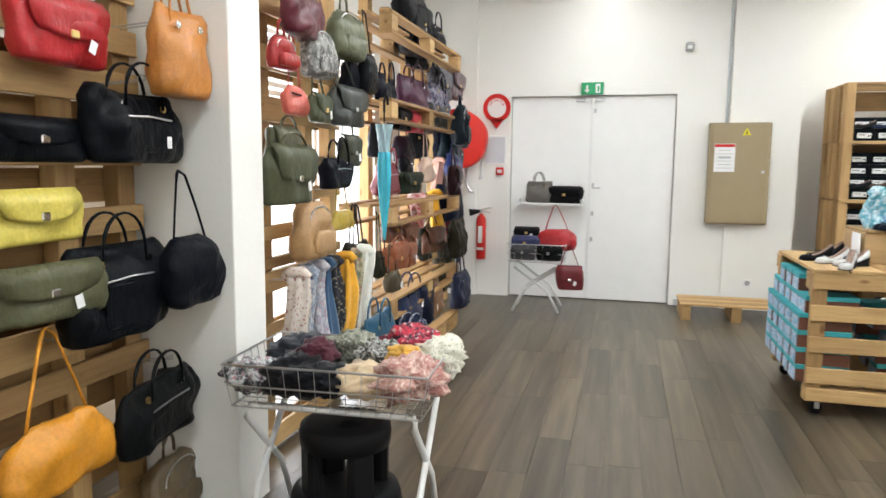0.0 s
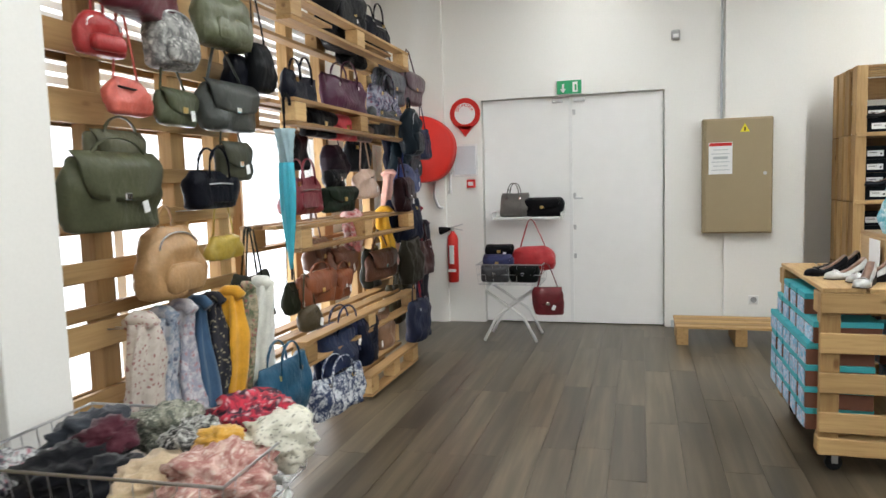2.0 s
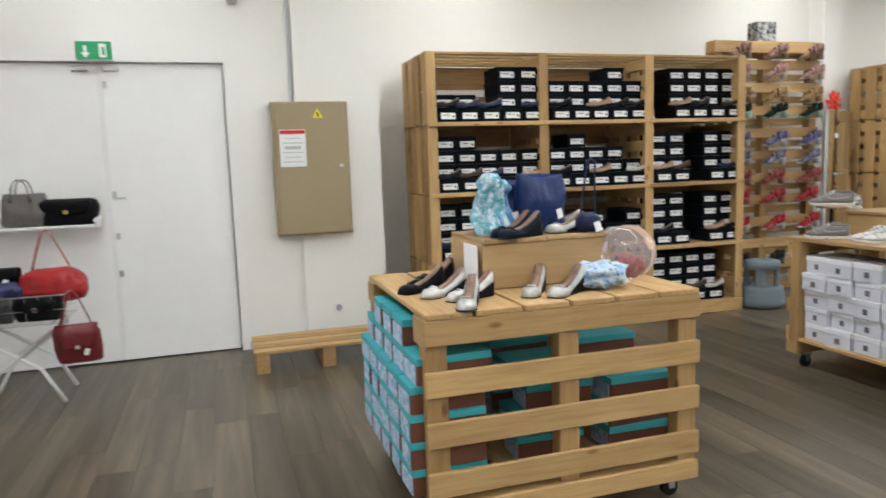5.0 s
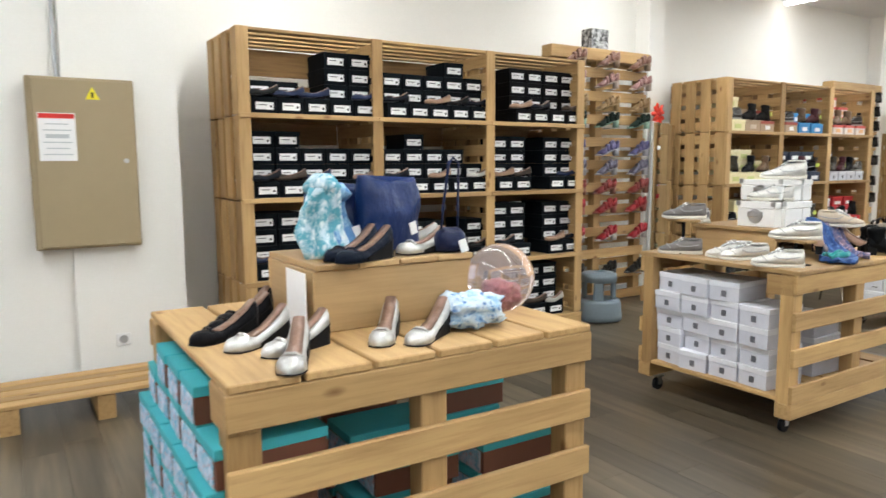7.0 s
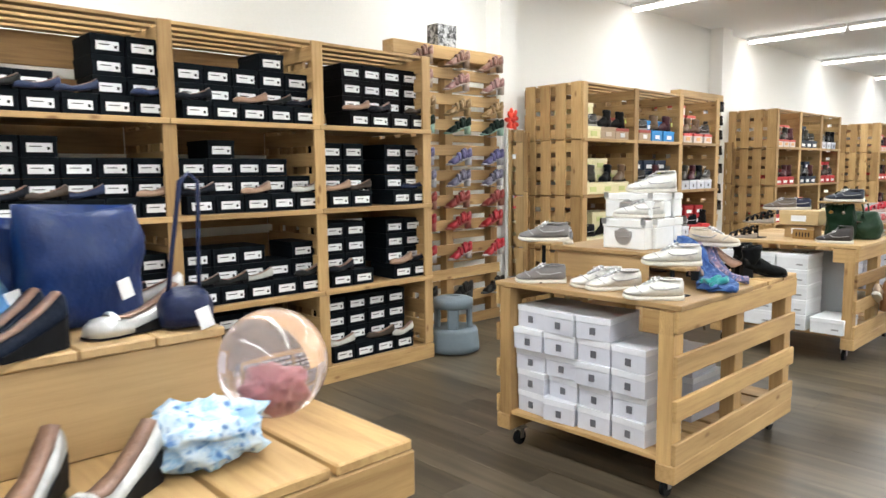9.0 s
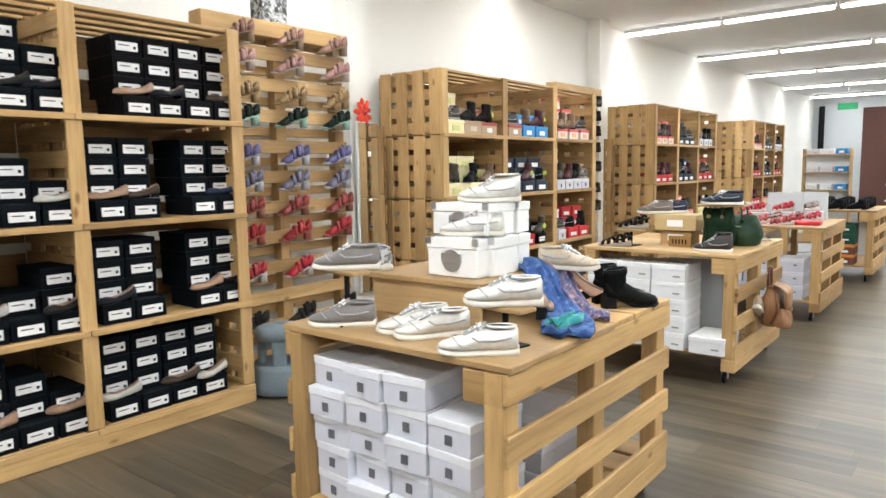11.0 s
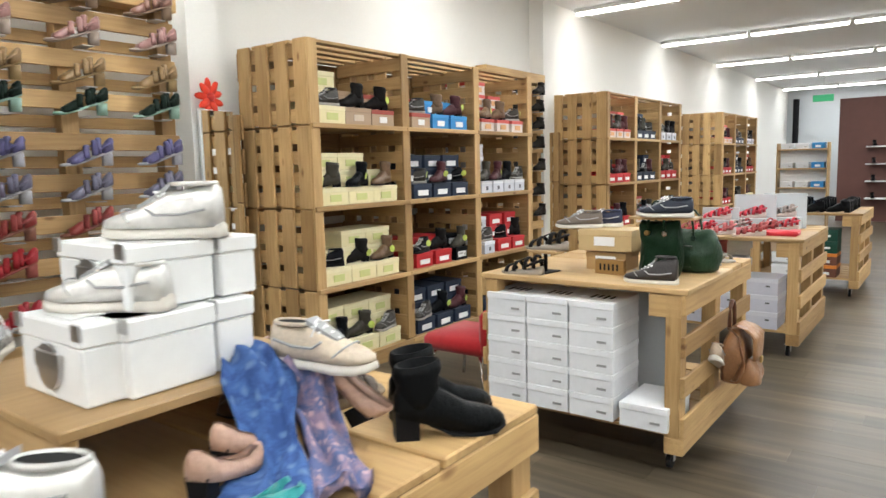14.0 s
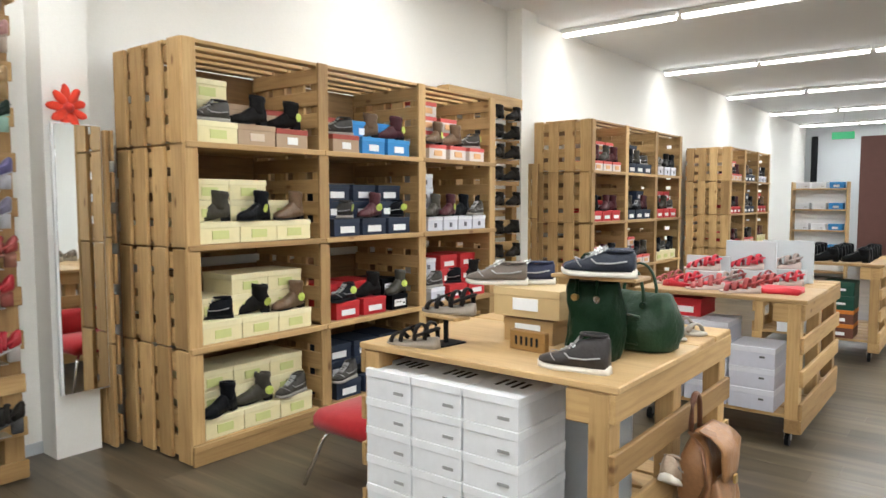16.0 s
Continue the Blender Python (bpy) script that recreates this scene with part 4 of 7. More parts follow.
scarf((-1.227, 3.205, 0.977), 0.139, 0.574, printed(4, 0.62, 0.56, 0.5, 0.55, 0.48, 0.42, 0.3, 0.1, 0.1), "cream scarf with small flowers on a peg", 1)
scarf((-1.245, 3.353, 0.977), 0.120, 0.555, printed(1, 0.2, 0.25, 0.33, 0.5, 0.5, 0.53, 0.07, 0.08, 0.14), "blue-grey floral scarf on a peg", 2)
scarf((-1.236, 3.474, 0.986), 0.120, 0.574, printed(2, 0.55, 0.53, 0.55, 0.3, 0.3, 0.36, 0.4, 0.2, 0.22), "white and grey printed scarf on a peg", 3)
scarf((-1.245, 3.603, 0.986), 0.102, 0.574, fabric(0.035, 0.085, 0.16), "denim blue scarf on a peg", 4)
scarf((-1.245, 3.714, 0.986), 0.093, 0.463, printed(5, 0.015, 0.015, 0.02, 0.02, 0.02, 0.03, 0.35, 0.3, 0.2), "black dotted scarf on a peg", 5)
scarf((-1.208, 3.816, 0.996), 0.111, 0.611, fabric(0.72, 0.36, 0.03), "mustard yellow scarf on a peg", 6)
scarf((-1.217, 3.936, 1.005), 0.093, 0.611, printed(3, 0.45, 0.38, 0.27, 0.12, 0.15, 0.09, 0.35, 0.12, 0.13), "beige printed scarf on a peg", 7)
scarf((-1.171, 4.029, 1.014), 0.120, 0.629, fabric(0.74, 0.74, 0.68), "fluffy white scarf on a peg", 8)
scarf((-1.3, 6.35, 1.6), 0.09, 0.75, fabric(0.62, 0.36, 0.3), "pale pink scarf hanging on the rack", 9)
scarf((-1.28, 6.15, 1.3), 0.1, 0.36, fabric(0.72, 0.4, 0.03), "yellow cloth hanging from the pallet ledge", 10)
scarf((-1.22, 5.35, 1.3), 0.14, 0.22, printed(2, 0.6, 0.2, 0.2, 0.65, 0.5, 0.48, 0.35, 0.05, 0.06), "pink striped cloth over the ledge", 11)
scarf((-1.46, 7.45, 1.25), 0.2, 0.95, printed(4, 0.35, 0.02, 0.03, 0.08, 0.02, 0.05, 0.02, 0.02, 0.03), "red and black plaid scarf on the rack", 12)
scarf((-1.44, 7.66, 1.1), 0.12, 0.8, fabric(0.03, 0.03, 0.04), "black scarf hanging on the rack", 13)


def umbrella():
    g = thing("umbrella", pose(-1.116, 4.269, 1.005), "closed translucent turquoise umbrella hanging from the rack", "umbrella")
    bm = bmesh.new()
    rings = []
    for i in range(12):
        t = i / 11
        r = 0.006 + 0.033 * math.sin(math.pi * min(1, t * 0.62 + 0.02)) ** 1.3
        rings.append([(math.cos(a) * r * (1 + 0.22 * math.cos(8 * a)), math.sin(a) * r * (1 + 0.22 * math.cos(8 * a)), 0.06 + t * 0.58) for a in (2 * math.pi * k / 32 for k in range(32))])
    loft_into(bm, rings)
    part("canopy", finish(bm), plain_mat("turquoise_film", (0.06, 0.45, 0.58), 0.25, 0.15, 15, 0.2), g, smooth=True)
    bm = bmesh.new()
    rings = []
    for i in range(7):
        t = i / 6
        r = 0.03 + 0.02 * t ** 2
        rings.append([(math.cos(a) * r * (1 + 0.3 * math.cos(8 * a + i)), math.sin(a) * r * (1 + 0.3 * math.cos(8 * a + i)), 0.62 + t * 0.2) for a in (2 * math.pi * k / 32 for k in range(32))])
    loft_into(bm, rings)
    part("frill", finish(bm), plain_mat("pale_film", (0.4, 0.55, 0.6), 0.25, 0.2, 15, 0.2), g, "pale crumpled edge", smooth=True)
    bm = bmesh.new()
    cyl_into(bm, (0, 0, 0), (0, 0, 0.92), 0.005)
    tube_into(bm, [(0, 0, 0.9), (0, 0, 0.97), (0, 0.03, 1.01), (0, 0.065, 0.99), (0, 0.07, 0.95)], 0.009, 8)
    part("shaft", bm, M_BLACK, g)


umbrella()


# wire basket table with scarves, and the step stool beneath
def crumple(c, r, material, label, seed, flat=0.55):
    """A crumpled bundle of cloth."""
    g = thing("folded_scarf", pose(*c), label, "scarf", "scarves in the basket")
    bm = bmesh.new()
    bmesh.ops.create_icosphere(bm, subdivisions=4, radius=1)
    for v in bm.verts:
        p = v.co.copy()
        n1 = noise.noise(p * 1.7 + Vector((seed, 0, 0)))
        n2 = abs(noise.noise(p * 4.2 + Vector((0, seed, 0))))
        n3 = abs(noise.noise(p * 9 + Vector((0, 0, seed))))
        v.co = p * (1.02 + 0.34 * n1 - 0.5 * n2 - 0.26 * n3)
        v.co.z *= flat
        v.co *= r
    part("cloth", bm, material, g, smooth=True)
    return g


def wire_table(m, lx, ly, z0, z1, label, pitch=0.06, group="folding basket tables"):
    """A folding stand of bent white tubes that carries a wire basket."""
    g = thing("basket_table", m, label, "basket table", group)
    bm = bmesh.new()
    for z, k in ((z1, 1.0), (z0, 0.93), ((z0 + z1) / 2, 0.965)):
        tube_into(bm, [(sx * lx / 2 * k, sy * ly / 2 * k, z) for sx, sy in ((-1, -1), (1, -1), (1, 1), (-1, 1))], 0.0035 if z < z1 else 0.005, 6, closed=True)
    part("rim", bm, M_STEEL, g, "steel wire rim")
    bm = bmesh.new()
    nx, ny = int(lx / pitch), int(ly / pitch)
    for i in range(nx + 1):
        x = -0.5 + i / nx
        tube_into(bm, [(x * lx, -ly / 2, z1), (x * lx * 0.93, -ly / 2 * 0.93, z0), (x * lx * 0.93, ly / 2 * 0.93, z0), (x * lx, ly / 2, z1)], 0.0018, 4)
    for i in range(ny + 1):
        y = -0.5 + i / ny
        tube_into(bm, [(-lx / 2, y * ly, z1), (-lx / 2 * 0.93, y * ly * 0.93, z0), (lx / 2 * 0.93, y * ly * 0.93, z0), (lx / 2, y * ly, z1)], 0.0018, 4)
    part("mesh", bm, M_STEEL, g, "thin steel wire mesh")
    for s in (-1, 1):
        for q in (-1, 1):
            bm = bmesh.new()
            x = s * lx * 0.42
            tube_into(bm, [(x, -q * ly * 0.34, z0 - 0.02), (x, -q * ly * 0.37, z0 - 0.06), (x, q * ly * 0.2, 0.25), (x, q * ly * 0.4, 0.012)], 0.014, 10)
            part("leg", finish(bm), M_WHITE, g, smooth=True)
    for q in (-1, 1):
        block("cross_bar", g, (0, q * ly * 0.34, z0 - 0.015), (lx * 0.84, 0.025, 0.025), M_WHITE, 0.006)
    return g


wire_table(pose(-0.67, 2.53, 0, 0, 0, 3), 0.82, 0.54, 0.62, 0.79, "white folding stand with a wire basket of scarves")
SC = [
    ((-0.95, 2.62, 0.72), 0.13, printed(6, 0.02, 0.02, 0.03, 0.5, 0.5, 0.5, 0.35, 0.1, 0.14), "black and white scarf with pink flowers"),
    ((-0.76, 2.64, 0.715), 0.16, fabric(0.012, 0.012, 0.016), "black wool scarf"),
    ((-0.62, 2.64, 0.71), 0.13, fabric(0.014, 0.015, 0.02), "black knitted scarf"),
    ((-0.44, 2.63, 0.72), 0.14, fabric(0.6, 0.46, 0.3), "cream checked scarf"),
    ((-0.25, 2.63, 0.74), 0.17, printed(5, 0.6, 0.42, 0.36, 0.35, 0.15, 0.13, 0.65, 0.55, 0.48), "rose patterned scarf"),
    ((-0.85, 2.85, 0.75), 0.16, fabric(0.03, 0.035, 0.045), "dark grey scarf"),
    ((-0.62, 2.9, 0.77), 0.14, printed(7, 0.3, 0.3, 0.24, 0.08, 0.09, 0.07, 0.45, 0.44, 0.38), "grey-green patterned scarf"),
    ((-0.42, 2.82, 0.77), 0.13, printed(8, 0.45, 0.45, 0.42, 0.03, 0.03, 0.03, 0.6, 0.6, 0.58), "black and white patterned scarf"),
    ((-0.34, 2.94, 0.8), 0.15, printed(3, 0.55, 0.03, 0.06, 0.03, 0.015, 0.03, 0.6, 0.4, 0.4), "red flowered scarf"),
    ((-0.19, 2.86, 0.77), 0.15, printed(9, 0.7, 0.68, 0.58, 0.62, 0.6, 0.5, 0.25, 0.25, 0.2), "white dotted scarf"),
    ((-0.72, 2.75, 0.79), 0.1, fabric(0.07, 0.015, 0.025), "dark burgundy scarf"),
    ((-0.3, 2.74, 0.8), 0.08, fabric(0.6, 0.33, 0.05), "yellow ochre scarf"),
]
for i, (c, r, mm, lb) in enumerate(SC):
    crumple(((c[0] + 0.58) * 0.9 - 0.67, c[1] - 0.22 + (c[0] + 0.58) * 0.06, c[2]), r, mm, lb + " in the wire basket", i * 3.7)


def step_stool(m, material, label):
    """A round two-step rolling stool."""
    g = thing("step_stool", m, label, "step stool")

    def lathe(prof, seg=36):
        bm = bmesh.new()
        loft_into(bm, [[(math.cos(a) * r, math.sin(a) * r, z) for a in (2 * math.pi * k / seg for k in range(seg))] for r, z in prof])
        return finish(bm)
    part("base", lathe([(0.20, 0.01), (0.22, 0.02), (0.22, 0.06), (0.205, 0.18), (0.195, 0.205), (0.15, 0.21)]), material, g, smooth=True)
    part("seat", lathe([(0.14, 0.37), (0.165, 0.375), (0.17, 0.42), (0.165, 0.45), (0.14, 0.46)]), material, g, smooth=True)
    for k in range(4):
        a = math.pi / 4 + k * math.pi / 2
        bm = bmesh.new()
        box_into(bm, (0, 0, 0.29), (0.05, 0.095, 0.2), 0.014)
        part("support", bm, material, g, m=pose(math.cos(a) * 0.135, math.sin(a) * 0.135, 0, 0, 0, math.degrees(a)))
    for k in range(5):
        bm = bmesh.new()
        tube_into(bm, arc(-0.02 - 0.014 * k, 0.02 + 0.014 * k, 0.4605, 0.4605, 0.0, 8, sag=0.03 + 0.012 * k), 0.002, 4)
        part("tread_rib", bm, material, g)
    return g


step_stool(pose(-0.66, 2.5, 0) @ Matrix.Scale(1.12, 4), M_BLACK, "black plastic round step stool under the basket table")
step_stool(pose(5.88, 7.66, 0), M_GREYPL, "blue-grey plastic step stool beside the shoe wall")

# ---- things on and at the door wall ----
cab = thing("electric_cabinet", pose(1.6, YD - 0.045, 1.5), "beige steel electric cabinet with warning stickers on the wall", "cabinet")
block("body", cab, (0, -0.045, 0), (0.62, 0.11, 1.09), M_BEIGE, 0.008)
block("door", cab, (0.01, -0.108, 0), (0.58, 0.014, 1.06), M_BEIGE, 0.005)
bm = bmesh.new()
cyl_into(bm, (0.24, -0.11, 0.02), (0.24, -0.13, 0.02), 0.016)
part("lock", bm, M_STEEL, cab, "round steel lock")
block("notice", cab, (-0.15, -0.117, 0.17), (0.21, 0.004, 0.3), M_LABEL, 0, "white warning notice with red heading")
block("notice_heading", cab, (-0.15, -0.12, 0.3), (0.2, 0.004, 0.03), M_RED, 0)
for k in range(6):
    block("notice_line", cab, (-0.15, -0.12, 0.25 - k * 0.038), (0.16 if k % 2 else 0.13, 0.003, 0.007 if k != 2 else 0.025), M_GREYWALL, 0)
bm = bmesh.new()
loft_into(bm, [[(0.02, yy, 0.41), (0.105, yy, 0.41), (0.062, yy, 0.49)] for yy in (-0.119, -0.116)])
part("warning_sticker", finish(bm), M_YELLOW, cab, "yellow triangular warning sticker")
block("warning_sign", cab, (0.062, -0.1205, 0.437), (0.012, 0.003, 0.035), M_INK, 0)
conduit = thing("cable_conduit", pose(1.47, YD - 0.02, 2.05), "thin grey cable conduit rising from the cabinet", "conduit")
block("channel", conduit, (0.0, 0, 0.8), (0.02, 0.025, 1.61), M_GREYWALL, 0.003)

exitsign = thing("exit_sign", pose(0.03, YD - 0.03, 2.44), "green emergency exit sign with white arrow and figure", "sign")
block("case", exitsign, (0, -0.005, 0), (0.26, 0.05, 0.15), M_WHITE, 0.005)
block("face", exitsign, (0, -0.033, 0), (0.245, 0.006, 0.135), M_GREEN, 0.001)
block("arrow", exitsign, (-0.06, -0.038, 0), (0.02, 0.004, 0.07), M_WHITE, 0)
bm = bmesh.new()
loft_into(bm, [[(-0.09, yy, -0.015), (-0.03, yy, -0.015), (-0.06, yy, -0.055)] for yy in (-0.04, -0.036)])
part("arrow_head", finish(bm), M_WHITE, exitsign)
block("door_symbol", exitsign, (0.06, -0.038, 0), (0.05, 0.004, 0.1), M_WHITE, 0)
block("figure", exitsign, (0.065, -0.041, -0.005), (0.018, 0.003, 0.06), M_GREEN, 0)

# fire extinguisher, its sign, hose reel cover
ext = thing("fire_extinguisher", pose(-1.22, YD - 0.1, 0.45), "red fire extinguisher with black horn on the wall", "extinguisher")
bm = bmesh.new()
loft_into(bm, [[(math.cos(a) * r, math.sin(a) * r, z) for a in (2 * math.pi * k / 24 for k in range(24))] for r, z in ((0.05, 0), (0.058, 0.01), (0.058, 0.46), (0.05, 0.5), (0.025, 0.53), (0.02, 0.55))])
part("cylinder", finish(bm), M_RED, ext, smooth=True)
block("label_strip", ext, (0, -0.058, 0.3), (0.05, 0.006, 0.2), M_LABEL, 0.001, "pale printed instructions")
block("label_band", ext, (0, -0.0585, 0.13), (0.085, 0.008, 0.03), M_LABEL, 0.001)
bm = bmesh.new()
cyl_into(bm, (0, 0, 0.55), (0, 0, 0.6), 0.016)
box_into(bm, (0.05, 0, 0.605), (0.14, 0.018, 0.012), 0.002, Matrix.Rotation(-0.25, 3, "Y"))
box_into(bm, (0.055, 0, 0.57), (0.12, 0.018, 0.01), 0.002, Matrix.Rotation(0.2, 3, "Y"))
part("valve", bm, M_STEEL, ext, "steel valve with lever")
bm = bmesh.new()
cyl_into(bm, (-0.14, 0, 0.555), (-0.02, 0, 0.575), 0.045, 0.016, 14)
part("horn", bm, M_BLACK, ext, "black discharge horn")
bm = bmesh.new()
box_into(bm, (0, 0.08, 0.4), (0.05, 0.04, 0.06), 0.003)
part("bracket", bm, M_STEEL, ext)

sign = thing("extinguisher_sign", pose(-1.07, YD - 0.012, 2.24), "round red and white fire extinguisher sign", "sign")
bm = bmesh.new()
cyl_into(bm, (0, 0.01, 0), (0, -0.008, 0), 0.165, seg=40)
vs = [bm.verts.new(p) for p in ((-0.09, -0.008, -0.13), (0.09, -0.008, -0.13), (0, -0.008, -0.24), (-0.09, 0.01, -0.13), (0.09, 0.01, -0.13), (0, 0.01, -0.24))]
for f in ((0, 1, 2), (5, 4, 3), (0, 3, 4, 1), (1, 4, 5, 2), (2, 5, 3, 0)):
    bm.faces.new([vs[i] for i in f])
part("plate", finish(bm), M_RED, sign)
bm = bmesh.new()
cyl_into(bm, (0, -0.008, 0), (0, -0.012, 0), 0.112, seg=40)
part("disc", bm, M_LABEL, sign, "white disc")


def letters(text, size, m, material, parent, name="lettering"):
    cu = bpy.data.curves.new("lettering", "FONT")
    cu.body, cu.size, cu.extrude = text, size, 0.001
    cu.align_x, cu.align_y = "CENTER", "CENTER"
    cu.resolution_u = 2
    tmp = bpy.data.objects.new("tmp", cu)
    me = bpy.data.meshes.new_from_object(tmp)
    bpy.data.objects.remove(tmp)
    me.materials.clear()
    me.materials.append(material)
    return child(name, me, parent, m)


for i, ch in enumerate("EXTINCTEUR"):
    a = radians(155 - i * 14.5)
    letters(ch, 0.042, pose(math.cos(a) * 0.088, -0.0135, math.sin(a) * 0.088, 90, 0, 0) @ pose(0, 0, 0, 0, 0, math.degrees(a) - 90), M_RED, sign)

reel = thing("hose_reel", pose(-1.5, YD - 0.2, 1.87), "round fire hose reel under a red cover on the wall", "hose reel")
bm = bmesh.new()
loft_into(bm, [[(math.cos(a) * r * (1 + 0.012 * math.sin(5 * a)), y, math.sin(a) * r * (1 + 0.012 * math.sin(5 * a))) for a in (2 * math.pi * k / 48 for k in range(48))] for r, y in ((0.3, 0.15), (0.345, 0.13), (0.35, 0.0), (0.345, -0.05), (0.33, -0.065), (0.12, -0.072), (0.02, -0.06))])
part("cover", finish(bm), M_REDCLOTH, reel, smooth=True)
bm = bmesh.new()
tube_into(bm, arc(-0.1, 0.1, -0.02, 0.02, -0.07, 8), 0.004, 5)
part("seam", bm, M_RED, reel)
bm = bmesh.new()
cyl_into(bm, (0, 0.13, 0), (0, 0.2, 0), 0.05)
part("axle", bm, M_STEEL, reel)
valve = thing("hose_valve", pose(-1.24, YD - 0.05, 1.5), "small brass and grey hose valve on the wall", "valve")
bm = bmesh.new()
cyl_into(bm, (0, 0.05, 0.12), (0, -0.02, 0.1), 0.012)
cyl_into(bm, (0, -0.02, 0.12), (0, -0.02, -0.06), 0.013)
cyl_into(bm, (0, -0.02, -0.06), (0, -0.02, -0.1), 0.02, 0.026)
part("pipe", bm, M_STEEL, valve)
hang = thing("hose_nozzle", pose(-1.42, YD - 0.07, 1.35), "grey hose end with nozzle hung below the reel", "nozzle")
bm = bmesh.new()
tube_into(bm, [(0.02, 0.05, 0.2), (0.0, 0, 0.16), (0.01, -0.02, 0.0), (0.05, -0.02, -0.09), (0.1, -0.02, -0.1)], 0.016, 8)
part("hose", finish(bm), M_STEEL, hang, smooth=True)
panel = thing("wall_panel", pose(-1.08, YD - 0.012, 1.75), "small white framed access panel on the wall", "panel")
block("frame", panel, (0, 0, 0), (0.27, 0.024, 0.34), M_WHITE, 0.004)
block("cover", panel, (0.0, -0.016, 0), (0.23, 0.01, 0.3), plain_mat("pale_grey_enamel", (0.6, 0.63, 0.66), 0.4, 0.04), 0.002)
alarm = thing("fire_alarm_button", pose(-1.02, YD - 0.02, 1.5), "small red fire alarm button on the wall", "alarm")
block("case", alarm, (0, 0, 0), (0.09, 0.045, 0.09), M_RED, 0.006)
block("glass", alarm, (0, -0.025, 0), (0.055, 0.006, 0.04), M_LABEL, 0.001)
sensor = thing("motion_sensor", pose(1.05, YD - 0.04, 2.87), "small grey alarm sensor on the wall", "sensor")
block("case", sensor, (0, 0, 0), (0.08, 0.08, 0.09), plain_mat("grey_plastic", (0.4, 0.4, 0.4), 0.5), 0.012)
block("lens", sensor, (0, -0.042, -0.012), (0.05, 0.006, 0.035), M_WHITE, 0.002)
sock = thing("power_socket", pose(1.77, YD - 0.05, 0.3), "white double power socket low on the wall", "socket")
block("plate", sock, (0, 0, 0), (0.09, 0.012, 0.085), M_WHITE, 0.003)
bm = bmesh.new()
cyl_into(bm, (0, -0.004, 0), (0, -0.009, 0), 0.028, seg=20)
part("outlet", bm, plain_mat("shadow_grey", (0.3, 0.3, 0.3), 0.5), sock)

# low slatted bench
bench = thing("pallet_bench", pose(1.02, 7.3, 0), "low slatted pallet-wood bench along the wall", "bench")
for k in range(5):
    block("slat", bench, (0.55, 0.06 + k * 0.11, 0.165), (1.1, 0.09, 0.022), M_PALLET)
for x in (0.06, 0.55, 1.04):
    block("foot", bench, (x, 0.28, 0.075), (0.1, 0.5, 0.15), M_PALLET, 0.004)

# wall shelf with two bags, folding table with purses
sh = thing("door_shelf", pose(-0.41, YD - 0.09, 1.13), "narrow white shelf mounted on the door leaf", "shelf")
block("board", sh, (0, 0, 0), (0.68, 0.22, 0.022), M_WHITE, 0.004)
for x in (-0.36, 0.36):
    bm = bmesh.new()
    cyl_into(bm, (x, 0.1, 0.05), (x * 1.02, -0.12, 0.04), 0.018)
    box_into(bm, (x, 0.0, 0.02), (0.02, 0.18, 0.07), 0.004)
    part("bracket", bm, M_WHITE, sh)
GREYBAG = leather(0.12, 0.11, 0.10)
bag("tote", (-0.54, YD - 0.1, 1.142), (0.13, 0.28, 0.25), GREYBAG, "grey leather handbag standing on the door shelf", -90)
bag("clutch", (-0.24, YD - 0.1, 1.142), (0.14, 0.38, 0.19), leather(0.012, 0.012, 0.014), "black oval handbag on the door shelf", -90)
wire_table(pose(-0.46, 7.4, 0, 0, 0, 90), 0.46, 0.62, 0.55, 0.74, "white folding stand with a basket of purses before the door", 0.07)
bag("clutch", (-0.60, 7.25, 0.57), (0.14, 0.26, 0.16), leather(0.05, 0.05, 0.055), "dark grey purse in the wire basket", -90)
bag("clutch", (-0.32, 7.25, 0.57), (0.14, 0.26, 0.16), leather(0.012, 0.014, 0.014), "black purse in the wire basket", -90)
bag("clutch", (-0.60, 7.40, 0.66), (0.14, 0.28, 0.15), leather(0.03, 0.035, 0.1), "blue purse in the wire basket", -90)
bag("clutch", (-0.60, 7.47, 0.78), (0.12, 0.26, 0.12), leather(0.012, 0.012, 0.014), "black purse on top of the basket", -90)
bag("pouch", (-0.27, 7.45, 0.66), (0.2, 0.42, 0.24), leather(0.36, 0.015, 0.02), "red handbag lying in the wire basket", -90)
bag("flap", (-0.10, 7.19, 0.28), (0.1, 0.27, 0.25), leather(0.14, 0.015, 0.02), "dark red shoulder bag hanging from the basket stand", -90)


# ---- shoe boxes ----
def box_kit(w, d, h, body, lid, label_mat, label_size):
    """Meshes of a shoe box whose short end faces -y, base at z 0."""
    b1, b2, b3 = bmesh.new(), bmesh.new(), bmesh.new()
    box_into(b1, (0, d / 2, h * 0.4), (w - 0.006, d - 0.006, h * 0.8), 0.001)
    box_into(b2, (0, d / 2, h * 0.86), (w, d, h * 0.27), 0.002)
    lw, lh, lz = label_size
    box_into(b3, (lw[1] if isinstance(lw, tuple) else 0, -0.0005, lz), (lw[0] if isinstance(lw, tuple) else lw, 0.004, lh))
    return mesh_of("body", b1, body), mesh_of("lid", b2, lid), mesh_of("label", b3, label_mat)


def kit(w, d, h, c1, c2, lab=M_LABEL, ls=(0.12, 0.05, 0.055)):
    return (w, d, h, *box_kit(w, d, h, card(*c1), card(*c2), lab, ls))


far_boxes = []


